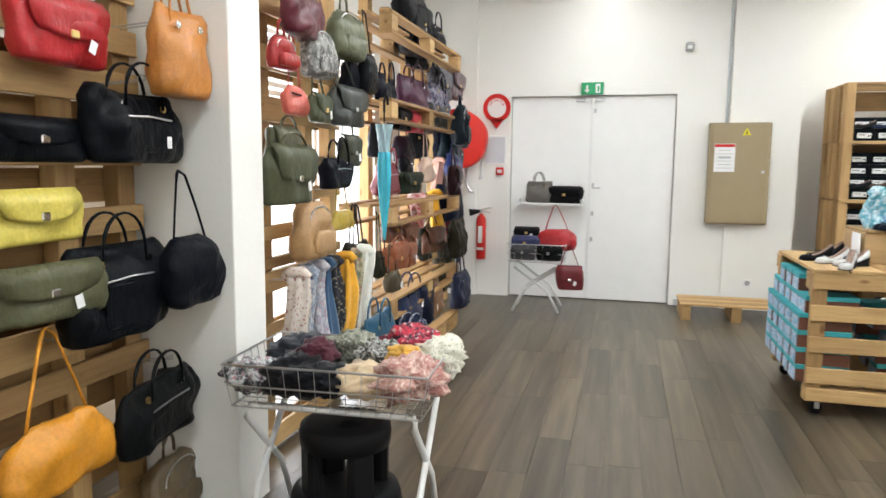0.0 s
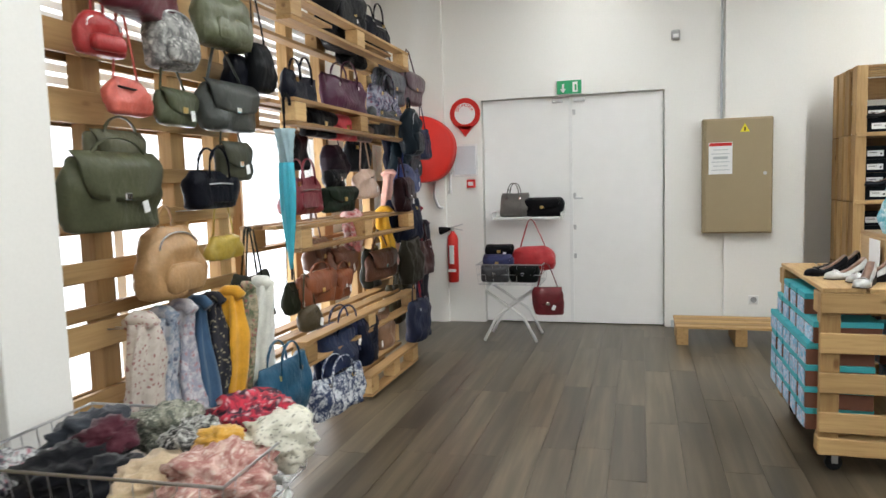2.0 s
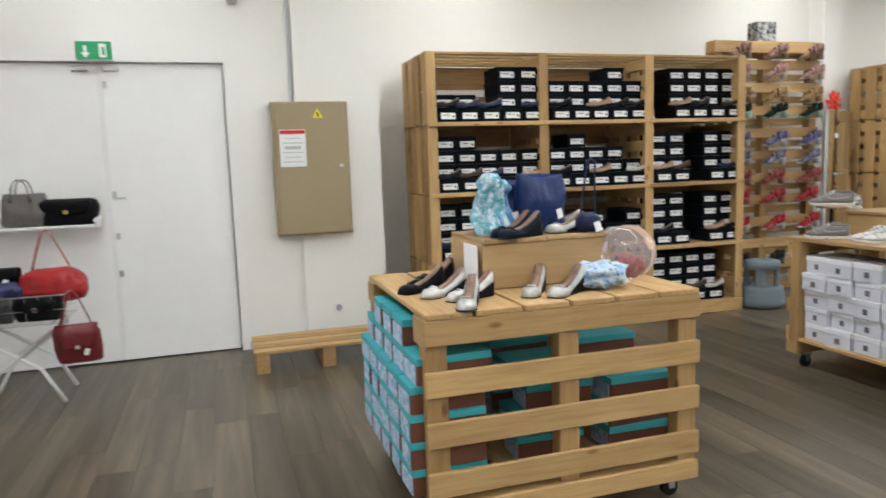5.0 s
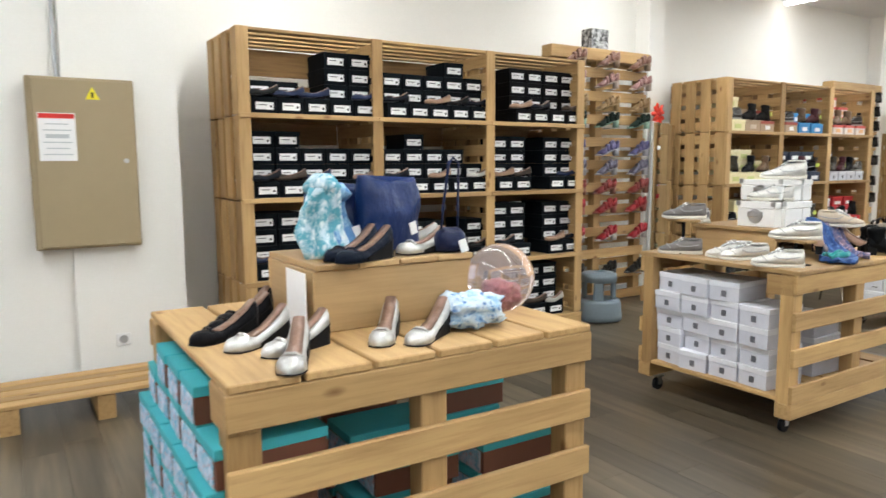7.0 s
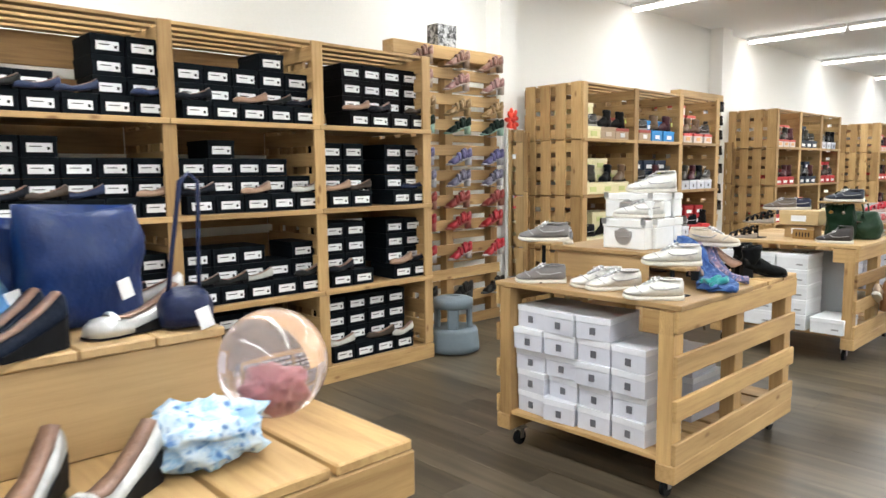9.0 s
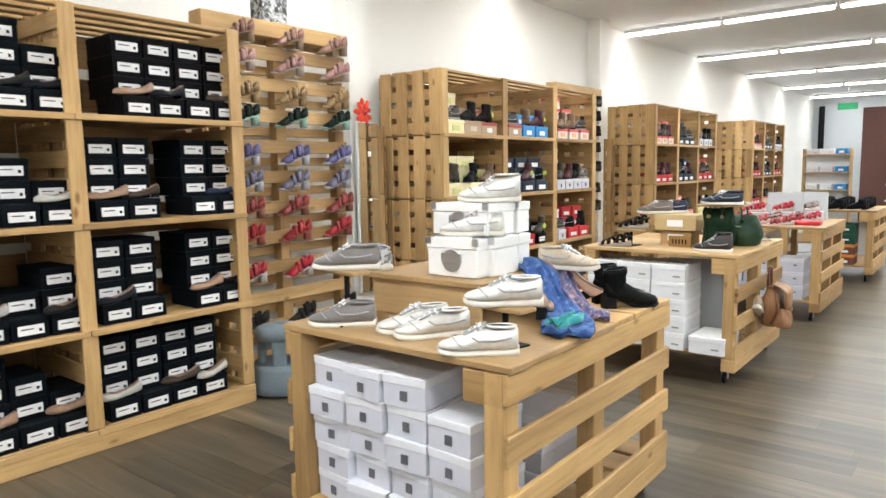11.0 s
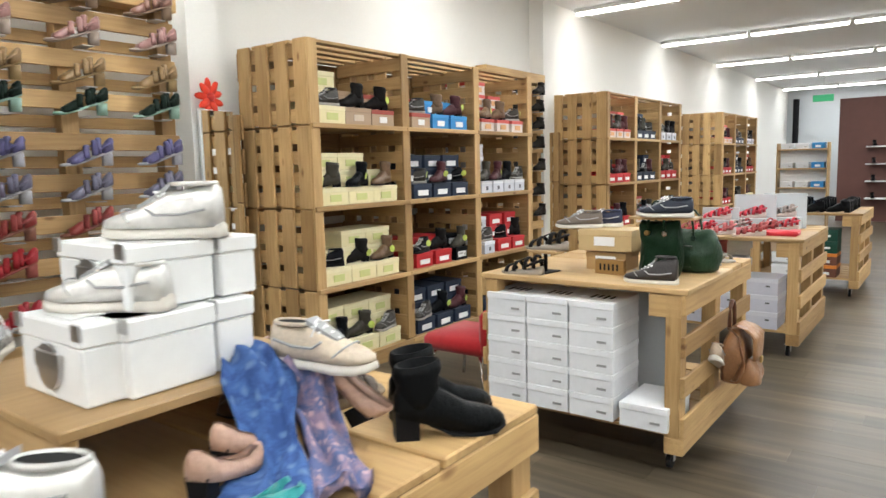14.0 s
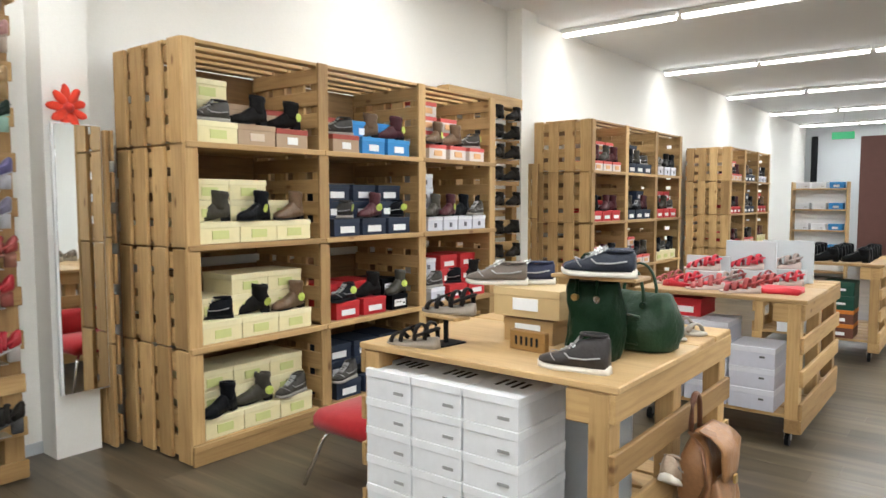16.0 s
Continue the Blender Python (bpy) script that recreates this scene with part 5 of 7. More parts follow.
def shoe_box(k, m, label, group):
    w, d, h, b, l, t = k
    if m.translation.x > 12:
        far_boxes.extend((me_, m) for me_ in (b, l, t))
        return None
    g = thing("shoe_box", m, label, "shoe box", group)
    child("body", b, g)
    child("lid", l, g)
    child("sticker", t, g, label="printed sticker")
    if k in (K_DARK, K_BLACK):
        child("text_bar", TEXT_BAR, g)
        child("size_bar", SIZE_BAR, g)
    return g


def print_mesh(name, cx, cz, w, h):
    """A printed bar on a box sticker."""
    bm = bmesh.new()
    box_into(bm, (cx, -0.0032, cz), (w, 0.002, h))
    return mesh_of(name, bm, M_INK)


TEXT_BAR = print_mesh("text_bar", -0.018, 0.056, 0.06, 0.005)
SIZE_BAR = print_mesh("size_bar", 0.044, 0.046, 0.014, 0.016)
K_DARK = kit(0.185, 0.31, 0.115, (0.008, 0.011, 0.015), (0.009, 0.013, 0.017), ls=(0.125, 0.05, 0.05))
K_BLACK = kit(0.185, 0.31, 0.115, (0.008, 0.008, 0.01), (0.01, 0.01, 0.012), ls=(0.125, 0.05, 0.05))
K_CREAM = kit(0.27, 0.32, 0.125, (0.78, 0.70, 0.42), (0.80, 0.73, 0.47), card(0.6, 0.62, 0.25), (0.11, 0.05, 0.05))
K_KRAFT = kit(0.27, 0.32, 0.125, (0.42, 0.3, 0.2), (0.40, 0.28, 0.18), card(0.6, 0.5, 0.4), (0.1, 0.045, 0.05))
K_REDLID = kit(0.25, 0.32, 0.12, (0.42, 0.3, 0.2), (0.36, 0.07, 0.05), M_LABEL, (0.08, 0.045, 0.045))
K_RED = kit(0.23, 0.31, 0.12, (0.48, 0.02, 0.025), (0.52, 0.025, 0.03), M_LABEL, (0.13, 0.04, 0.045))
K_BLUE = kit(0.24, 0.31, 0.12, (0.03, 0.22, 0.52), (0.035, 0.25, 0.56), M_LABEL, (0.1, 0.045, 0.045))
K_NAVY = kit(0.24, 0.31, 0.12, (0.025, 0.035, 0.06), (0.03, 0.04, 0.065), M_LABEL, (0.13, 0.045, 0.045))
K_PINK = kit(0.22, 0.31, 0.115, (0.68, 0.6, 0.56), (0.62, 0.1, 0.09), card(0.7, 0.4, 0.2), (0.1, 0.045, 0.045))
K_WHITE = kit(0.19, 0.31, 0.115, (0.6, 0.61, 0.68), (0.74, 0.75, 0.80), card(0.12, 0.12, 0.14), (0.03, 0.035, 0.045))
K_WHITE3 = kit(0.245, 0.35, 0.12, (0.72, 0.73, 0.75), (0.78, 0.79, 0.81), card(0.3, 0.3, 0.3), ((0.05, 0.06), 0.012, 0.04))
K_LILAC = kit(0.27, 0.32, 0.13, (0.58, 0.58, 0.66), (0.66, 0.66, 0.72), card(0.1, 0.1, 0.1), ((0.03, 0.06), 0.012, 0.07))
K_TURQ = kit(0.185, 0.31, 0.11, (0.16, 0.06, 0.035), (0.05, 0.40, 0.46), printed(6, 0.62, 0.66, 0.78, 0.2, 0.45, 0.62, 0.6, 0.32, 0.36), (0.15, 0.074, 0.04))
K_ORANGE = kit(0.27, 0.32, 0.13, (0.14, 0.05, 0.03), (0.62, 0.2, 0.03), M_LABEL, (0.13, 0.03, 0.04))
K_GREEN = kit(0.27, 0.32, 0.13, (0.015, 0.06, 0.04), (0.02, 0.07, 0.05), M_LABEL, (0.13, 0.02, 0.06))


# ---- shoes ----
def shoe_rings(L, st, n=14):
    """st: (share of length, half width, bottom, top)."""
    rings = []
    for t, w, b, top in st:
        ring = []
        for k in range(n):
            a = math.pi * k / (n - 3) if k < n - 2 else None
            if a is not None:
                c = math.cos(a)
                ring.append((L * t, math.copysign(abs(c) ** 0.75, c) * w, b + (top - b) * math.sin(a) ** 0.7))
            else:
                ring.append((L * t, (-w if k == n - 2 else w) * 0.5, b))
        rings.append(ring)
    return rings


def opening(bm, x0, x1, w, z0, z1, n=18):
    """A tilted oval lid: the mouth of a shoe."""
    vs = [bm.verts.new(((x0 + x1) / 2 + (x1 - x0) / 2 * math.cos(a), w * math.sin(a), (z0 + z1) / 2 + (z1 - z0) / 2 * math.cos(a))) for a in (2 * math.pi * k / n for k in range(n))]
    bm.faces.new(vs)
    return vs


def sneaker(m, mat, sole, label, lace=M_LABEL, L=0.27, high=0.0, group="display shoes"):
    g = thing("shoe", m, label, "shoe", group)
    bm = bmesh.new()
    loft_into(bm, shoe_rings(L, [(0.0, 0.018, 0.0, 0.03), (0.03, 0.03, 0, 0.033), (0.2, 0.036, 0, 0.03), (0.45, 0.034, 0, 0.025), (0.7, 0.046, 0, 0.024), (0.88, 0.04, 0.002, 0.026), (0.97, 0.024, 0.006, 0.028), (1.0, 0.008, 0.012, 0.026)]))
    part("sole", finish(bm), sole, g, smooth=True)
    bm = bmesh.new()
    loft_into(bm, shoe_rings(L, [(0.015, 0.016, 0.022, 0.085 + high), (0.05, 0.028, 0.022, 0.095 + high), (0.2, 0.033, 0.022, 0.088 + high), (0.33, 0.033, 0.022, 0.085 + high * 0.8), (0.42, 0.034, 0.022, 0.094 + high * 0.4), (0.55, 0.037, 0.022, 0.082), (0.7, 0.042, 0.022, 0.063), (0.85, 0.038, 0.022, 0.052), (0.95, 0.024, 0.024, 0.043), (0.985, 0.01, 0.026, 0.035)]))
    part("upper", finish(bm), mat, g, smooth=True)
    bm = bmesh.new()
    for sy in (-1, 1):
        tube_into(bm, [(L * 0.1, sy * 0.033, 0.06), (L * 0.3, sy * 0.0365, 0.05), (L * 0.5, sy * 0.038, 0.05), (L * 0.58, sy * 0.033, 0.065)], 0.0032, 5)
    tube_into(bm, [(L * 0.7 + 0.03 * math.sin(a), 0.042 * math.cos(a), 0.036 + 0.027 * math.sin(a)) for a in (math.pi * k / 8 for k in range(9))], 0.0022, 5)
    part("seam", finish(bm), M_SEAM, g, "stitched seams")
    bm = bmesh.new()
    loft_into(bm, [[(L * t, -w, zz), (L * t, w, zz), (L * t, w, zz - 0.012), (L * t, -w, zz - 0.012)] for t, w, zz in ((0.4, 0.02, 0.108 + high * 0.5), (0.5, 0.019, 0.094), (0.62, 0.017, 0.078), (0.68, 0.014, 0.069))])
    part("tongue", finish(bm), M_SEAM, g, "darker tongue")
    # The shade inside the shoe is a flat black disc; there is no hollow.
    bm = bmesh.new()
    z = 0.09 + high
    opening(bm, L * 0.05, L * 0.4, 0.022, z + 0.004, z + 0.006)
    part("lining", bm, M_INK, g, "black disc for the shaded inside")
    bm = bmesh.new()
    tube_into(bm, [((L * 0.225) + L * 0.18 * math.cos(a), 0.025 * math.sin(a), z + 0.004) for a in (2 * math.pi * k / 16 for k in range(16))], 0.005, 6, closed=True)
    part("collar", finish(bm), mat, g, smooth=True)
    bm = bmesh.new()
    for k in range(4):
        x = L * (0.46 + 0.065 * k)
        zz = 0.1 - 0.0115 * k
        tube_into(bm, [(x, -0.022, zz - 0.01), (x + 0.004, 0, zz + 0.004), (x, 0.022, zz - 0.01)], 0.0036, 5)
    tube_into(bm, [(L * 0.46, 0.0, 0.098), (L * 0.5, 0.03, 0.098), (L * 0.46, 0.035, 0.088), (L * 0.43, 0.01, 0.098)], 0.0025, 5)
    tube_into(bm, [(L * 0.46, 0.0, 0.098), (L * 0.52, -0.03, 0.096), (L * 0.5, -0.038, 0.075)], 0.0025, 5)
    part("laces", finish(bm), lace, g)
    return g


def pump(m, mat, label, heel=0.06, L=0.24, lining=None, group="display shoes", wedge=False):
    g = thing("shoe", m, label, "shoe", group)

    def lift(t):
        return heel * (max(0, 1 - t / 0.62) ** 1.3 if t < 0.62 else 0)
    st = [(0.01, 0.016, 0.045), (0.05, 0.026, 0.055), (0.2, 0.03, 0.042), (0.4, 0.029, 0.032), (0.6, 0.036, 0.03), (0.75, 0.041, 0.038), (0.88, 0.034, 0.036), (0.97, 0.016, 0.026), (1.0, 0.005, 0.014)]
    bm = bmesh.new()
    loft_into(bm, shoe_rings(L, [(t, w, lift(t) + 0.004, lift(t) + 0.004 + h) for t, w, h in st]))
    part("upper", finish(bm), mat, g, smooth=True)
    bm = bmesh.new()
    rings = []
    for t, w, h in st[1:6]:
        z = lift(t) + 0.0035 + h
        rings.append([(L * t, -w * 0.66, z), (L * t, 0, z + 0.003), (L * t, w * 0.66, z), (L * t, 0, z - 0.004)])
    loft_into(bm, rings)
    part("insole", finish(bm), lining or leather(0.24, 0.14, 0.1), g, "leather insole", smooth=True)
    bm = bmesh.new()
    if wedge:
        loft_into(bm, [[(L * t, -w, 0), (L * t, -w * 1.06, lift(t) + 0.012), (L * t, w * 1.06, lift(t) + 0.012), (L * t, w, 0)] for t, w in ((0.02, 0.02), (0.08, 0.028), (0.25, 0.03), (0.42, 0.031), (0.58, 0.036))])
    else:
        loft_into(bm, [[(L * (0.02 + 0.16 * u), y, z) for u, y in ((0, -0.02 * k), (1, -0.024 * k), (1, 0.024 * k), (0, 0.02 * k))] for z, k in ((0, 0.85), (heel * 0.5, 0.9), (heel + 0.008, 1.1))])
    part("heel", finish(bm), M_BLACK, g, "black heel")
    if wedge:
        bm = bmesh.new()
        tube_into(bm, [(L * 0.72, -0.03, 0.034), (L * 0.735, -0.012, 0.046), (L * 0.74, 0.012, 0.046), (L * 0.725, 0.03, 0.034)], 0.007, 6, flat=0.5)
        part("bow", finish(bm), mat, g)
    bm = bmesh.new()
    loft_into(bm, shoe_rings(L * 1.01, [(0.5, 0.028, lift(0.5), lift(0.5) + 0.006), (0.62, 0.036, 0, 0.006), (0.75, 0.042, 0, 0.006), (0.9, 0.033, 0, 0.006), (1.0, 0.006, 0.004, 0.008)]))
    part("sole", finish(bm), M_BLACK, g)
    return g


def sandal(m, mat, sole, label, wedge=0.03, L=0.25, straps=3, group="display shoes", up=1.0):
    g = thing("sandal", m, label, "sandal", group)

    def lift(t):
        return wedge * max(0, 1 - t / 0.75)
    bm = bmesh.new()
    if up > 1:
        loft_into(bm, shoe_rings(L, [(t, w, lift(t) * 0.98, lift(t) + h) for t, w, h in ((0.0, 0.015, 0.012), (0.05, 0.028, 0.014), (0.3, 0.032, 0.014), (0.6, 0.038, 0.018), (0.8, 0.042, 0.02), (0.95, 0.03, 0.018), (1.0, 0.01, 0.014))]))
        loft_into(bm, [[(L * x, y * k, z) for x, y in ((0.02, -0.02), (0.2, -0.026), (0.2, 0.026), (0.02, 0.02))] for z, k in ((0, 0.8), (wedge * 0.5, 0.85), (wedge * 0.86, 1.1))])
    else:
        loft_into(bm, shoe_rings(L, [(0.0, 0.015, 0, lift(0) + 0.02), (0.05, 0.028, 0, lift(0.05) + 0.022), (0.3, 0.032, 0, lift(0.3) + 0.02), (0.6, 0.038, 0, lift(0.6) + 0.018), (0.8, 0.042, 0, 0.018), (0.95, 0.03, 0.003, 0.018), (1.0, 0.01, 0.006, 0.016)]))
    part("sole", finish(bm), sole, g, smooth=True)
    if up > 1:
        bm = bmesh.new()
        loft_into(bm, shoe_rings(L, [(t, w, lift(t) + 0.01, lift(t) + h) for t, w, h in ((0.56, 0.036, 0.07), (0.64, 0.042, 0.068), (0.74, 0.045, 0.058), (0.84, 0.042, 0.044))]))
        part("vamp", finish(bm), mat, g, smooth=True)
        bm = bmesh.new()
        loft_into(bm, shoe_rings(L, [(t, w, lift(t) + 0.008, lift(t) + h) for t, w, h in ((-0.01, 0.016, 0.075), (0.04, 0.03, 0.085), (0.12, 0.034, 0.075), (0.2, 0.034, 0.045))]))
        part("heel_counter", finish(bm), mat, g, smooth=True)
    xs = (0.5, 0.34, 0.26) if up > 1 else (0.78, 0.6, 0.34, 0.14)[:straps + 1]
    for i, t in enumerate(xs):
        w = (0.042, 0.038, 0.033, 0.03)[i]
        z = lift(t) + 0.014
        top = (0.075, 0.085, 0.09)[i] if up > 1 else (0.035, 0.05, 0.065, 0.07)[i]
        bm = bmesh.new()
        tube_into(bm, [(L * t + 0.012 * math.cos(a), w * math.cos(a), z + top * math.sin(a)) for a in (math.pi * k / 10 for k in range(11))], 0.016, 6, flat=0.35)
        part("strap", finish(bm), mat, g, smooth=True)
    bm = bmesh.new()
    tube_into(bm, [(L * 0.78, 0, lift(0.78) + 0.05), (L * 0.6, 0, lift(0.6) + 0.064), (L * 0.36, 0, lift(0.34) + 0.078)], 0.007, 6, flat=0.5)
    tube_into(bm, [(L * 0.34, 0.03, lift(0.34) + 0.035), (L * 0.1, 0.026, lift(0.1) + 0.05), (L * 0.0, 0, lift(0) + 0.055), (L * 0.1, -0.026, lift(0.1) + 0.05), (L * 0.34, -0.03, lift(0.34) + 0.035)], 0.012, 6, flat=0.6)
    part("heel_strap", finish(bm), mat, g, smooth=True)
    return g


def boot(m, mat, label, shaft=0.16, heel=0.035, L=0.26, cuff=None, sole=M_BLACK, group="display boots"):
    g = thing("boot", m, label, "boot", group)
    bm = bmesh.new()
    loft_into(bm, shoe_rings(L, [(0.02, 0.016, heel, 0.1), (0.06, 0.028, heel, 0.115), (0.2, 0.033, heel * 0.8, 0.12), (0.38, 0.033, heel * 0.5, 0.115), (0.5, 0.035, heel * 0.2 + 0.008, 0.095), (0.65, 0.04, 0.01, 0.07), (0.82, 0.04, 0.01, 0.058), (0.94, 0.026, 0.012, 0.046), (1.0, 0.008, 0.016, 0.03)]))
    part("upper", finish(bm), mat, g, smooth=True)
    bm = bmesh.new()
    rings = []
    for i in range(6):
        u = i / 5
        r = 0.041 + 0.01 * u + 0.003 * math.sin(u * 17)
        rings.append([(L * 0.23 + math.cos(a) * r * 1.08, math.sin(a) * r * 0.8, 0.07 + shaft * u + 0.006 * math.cos(a)) for a in (2 * math.pi * k / 20 for k in range(20))])
    rings.append([(L * 0.23 + (p[0] - L * 0.23) * 0.86, p[1] * 0.86, p[2]) for p in rings[-1]])
    rings.append([(p[0], p[1], p[2] - 0.05) for p in rings[-1]])
    loft_into(bm, rings)
    part("shaft", finish(bm), mat, g, smooth=True)
    if cuff:
        bm = bmesh.new()
        z = 0.07 + shaft
        tube_into(bm, [(L * 0.23 + math.cos(a) * 0.062, math.sin(a) * 0.048, z) for a in (2 * math.pi * k / 18 for k in range(18))], 0.017, 8, closed=True)
        part("cuff", finish(bm), cuff, g, "fluffy cuff", smooth=True)
    bm = bmesh.new()
    loft_into(bm, shoe_rings(L * 1.01, [(0.3, 0.024, heel * 0.55, heel * 0.7 + 0.008), (0.5, 0.034, 0.004, 0.016), (0.7, 0.043, 0, 0.014), (0.88, 0.038, 0, 0.014), (1.0, 0.01, 0.006, 0.018)]))
    part("sole", finish(bm), sole, g)
    bm = bmesh.new()
    loft_into(bm, [[(L * x, y * k, z) for x, y in ((0.02, -0.022), (0.22, -0.03), (0.22, 0.03), (0.02, 0.022))] for z, k in ((0, 0.95), (heel, 1.0), (heel + 0.012, 1.08))])
    part("heel", finish(bm), sole, g)
    return g


# shelf 1: rows of dark boxes, pairs of shoes before them
R1 = random.Random(11)
SW1 = (S1[1] - S1[0]) / 3
FLAT_COLS = ((0.02, 0.022, 0.03), (0.05, 0.035, 0.025), (0.32, 0.2, 0.13), (0.02, 0.03, 0.07), (0.45, 0.44, 0.4), (0.03, 0.03, 0.03))
flat_of = {}


def flat_shoe(i, m):
    """A low shoe in one of the shelf's colours."""
    if i not in flat_of:
        flat_of[i] = pump(m, leather(*FLAT_COLS[i]), "low-heeled leather shoe set on a dark box", 0.025, group="shoes on the box shelf")
        return flat_of[i]
    return copy_thing(flat_of[i], m)


for col in range(3):
    for lv, z in enumerate(LEVELS):
        xa = S1[0] + col * SW1 + 0.1
        n = 5
        step = 0.192
        if col == 2:
            heights = (4, 4, 4, 4, 0) if lv == 0 else (4, 4, 0, 4, 4)
            heights = (0, 4, 4, 4, 4) if lv == 3 else heights
        else:
            heights = tuple(R1.choice((2, 3, 3, 4)) for _ in range(n))
            if (col, lv) == (0, 3):
                heights = (2, 2, 1, 4, 4)
            if (col, lv) == (0, 2):
                heights = (4, 4, 3, 3, 3)
        for k, hh in enumerate(heights):
            for j in range(hh):
                back = 0.0 if j == 0 else 0.1
                kk = K_BLACK if (col, lv) in ((2, 3), (0, 0)) else K_DARK
                shoe_box(kk, pose(xa + 0.09 + k * step, S1[2] + 0.03 + back + R1.uniform(0, 0.012), z + 0.001 + j * 0.1165, 0, 0, R1.uniform(-1.5, 1.5)), "dark shoe box with a white sticker on the pallet shelf", "dark shoe boxes")
            if hh and (k % 2 == 0 or R1.random() < 0.35):
                flat_shoe(R1.randrange(6), pose(xa + 0.2 + k * step, S1[2] + 0.07 + R1.uniform(-0.005, 0.01), z + 0.119, 0, 0, 180 + R1.uniform(-15, 15)))

# shelf 2 and the ones beyond: coloured boxes, boots before them
R2 = random.Random(5)
boot_of = {}
BOOT_COLS = ((0.012, 0.013, 0.016), (0.02, 0.018, 0.018), (0.13, 0.075, 0.04), (0.05, 0.045, 0.035), (0.07, 0.02, 0.025))


def shelf_boot(i, m):
    if i not in boot_of:
        if i > 4:
            boot_of[i] = sneaker(m, leather(*((0.012, 0.013, 0.017), (0.05, 0.045, 0.04))[i - 5]), (M_BLACK, rubber(0.3, 0.28, 0.25))[i - 5], ("black", "dark taupe")[i - 5] + " laced walking shoe set on a shoe box", M_INK, 0.28, 0.03, group="boots on the shelves")
            return boot_of[i]
        boot_of[i] = boot(m, leather(*BOOT_COLS[i]), ("black", "black", "brown", "dark olive", "burgundy")[i] + " ankle boot set on a shoe box", 0.11, 0.025, 0.27, group="boots on the shelves")
        return boot_of[i]
    return copy_thing(boot_of[i], m)


def tag_on(x, y, z):
    t = new("promo_tag", TAG)
    t.matrix_basis = pose(x, y, z, R2.uniform(-10, 20), 0, R2.uniform(-30, 30))
    return tagged(t, "small yellow and green promotion tag on a boot", "tag", "promotion tags")


bm = bmesh.new()
cyl_into(bm, (0, -0.001, 0), (0, 0.001, 0), 0.027, seg=16)
TAG = mesh_of("promo_tag", bm, plain_mat("lime_card", (0.5, 0.6, 0.12), 0.6, 0.4, 40, 0.0))


def fill_cell(x0, x1, y, z, k, heights, names, boots=True, tags=0.3, color=None):
    step = (x1 - x0) / len(heights)
    for i, hh in enumerate(heights):
        for j in range(hh):
            kk = k if not isinstance(k, (list, tuple)) or not isinstance(k[0], tuple) else k[i % len(k)]
            back = 0.0 if j == 0 else 0.1
            shoe_box(kk, pose(x0 + step * (i + 0.5), y + 0.03 + back, z + 0.001 + j * (kk[2] + 0.001), 0, 0, R2.uniform(-2, 2)), names, "coloured shoe boxes")
        if boots and hh:
            kk = k if not isinstance(k, (list, tuple)) or not isinstance(k[0], tuple) else k[i % len(k)]
            top = z + kk[2] + 0.003
            shelf_boot(color if color is not None else R2.randrange(7), pose(x0 + step * (i + 0.5) + 0.11, y + 0.085, top, 0, 0, 180 + R2.uniform(-40, 14)))
            if R2.random() < tags:
                tag_on(x0 + step * (i + 0.5) + 0.05, y + 0.028, top + 0.075)


def fill_shelf(S, plan, boots=True):
    w = (S[1] - S[0]) / 3
    for (col, lv), (k, heights, lab, tags) in plan.items():
        xa = S[0] + col * w + 0.1
        fill_cell(xa, xa + w - 0.2, S[2], LEVELS[lv], k, heights, lab, boots, tags)


CREAM = "cream yellow shoe box on the pallet shelf"
fill_shelf(S2, {
    (0, 3): ((K_CREAM, K_KRAFT, K_REDLID), (3, 2, 2), "cream, kraft or red-lidded shoe box on the shelf", 0.5),
    (0, 2): (K_CREAM, (3, 3, 2), CREAM, 0.2), (0, 1): (K_CREAM, (2, 3, 3), CREAM, 0.5), (0, 0): (K_CREAM, (3, 3, 3), CREAM, 0.2),
    (1, 3): ((K_REDLID, K_BLUE, K_BLUE), (2, 2, 2), "red-lidded or bright blue shoe box on the shelf", 0.3),
    (1, 2): (K_NAVY, (3, 3, 3), "navy blue shoe box with white sticker on the shelf", 0.8),
    (1, 1): ((K_RED, K_RED, K_BLACK), (2, 2, 2), "red or black shoe box on the shelf", 0.9), (1, 0): (K_NAVY, (3, 3, 3), "navy blue shoe box on the lowest shelf", 0.9),
    (2, 3): (K_PINK, (4, 3, 1), "white and red shoe box on the shelf", 0.4), (2, 2): (K_WHITE, (4, 1, 1, 1), "white shoe box on the shelf", 0.4),
    (2, 1): ((K_WHITE, K_RED, K_RED), (3, 3, 3), "white or red shoe box on the shelf", 0.3), (2, 0): (K_NAVY, (2, 2, 2), "dark shoe box on the lowest shelf", 0.3),
})
for S in (S3, S4):
    fill_shelf(S, {
        (0, 3): (K_PINK, (3, 3, 3), "white and red shoe box on the shelf", 0.0), (0, 2): (K_RED, (1, 2, 1), "red shoe box on the shelf", 0.0), (0, 1): (K_RED, (2, 1, 2), "red shoe box on the shelf", 0.0),
        (1, 3): (K_NAVY, (3, 3, 2), "navy shoe box on the shelf", 0.0), (1, 2): (K_NAVY, (3, 2, 3), "navy shoe box on the shelf", 0.0), (1, 1): (K_PINK, (2, 3, 2), "white and red shoe box on the shelf", 0.0),
        (2, 3): (K_WHITE, (2, 2, 2), "white shoe box on the shelf", 0.0), (2, 2): (K_RED, (3, 3, 3), "red shoe box on the shelf", 0.0), (2, 1): (K_CREAM, (2, 1, 1), CREAM, 0.0),
    })


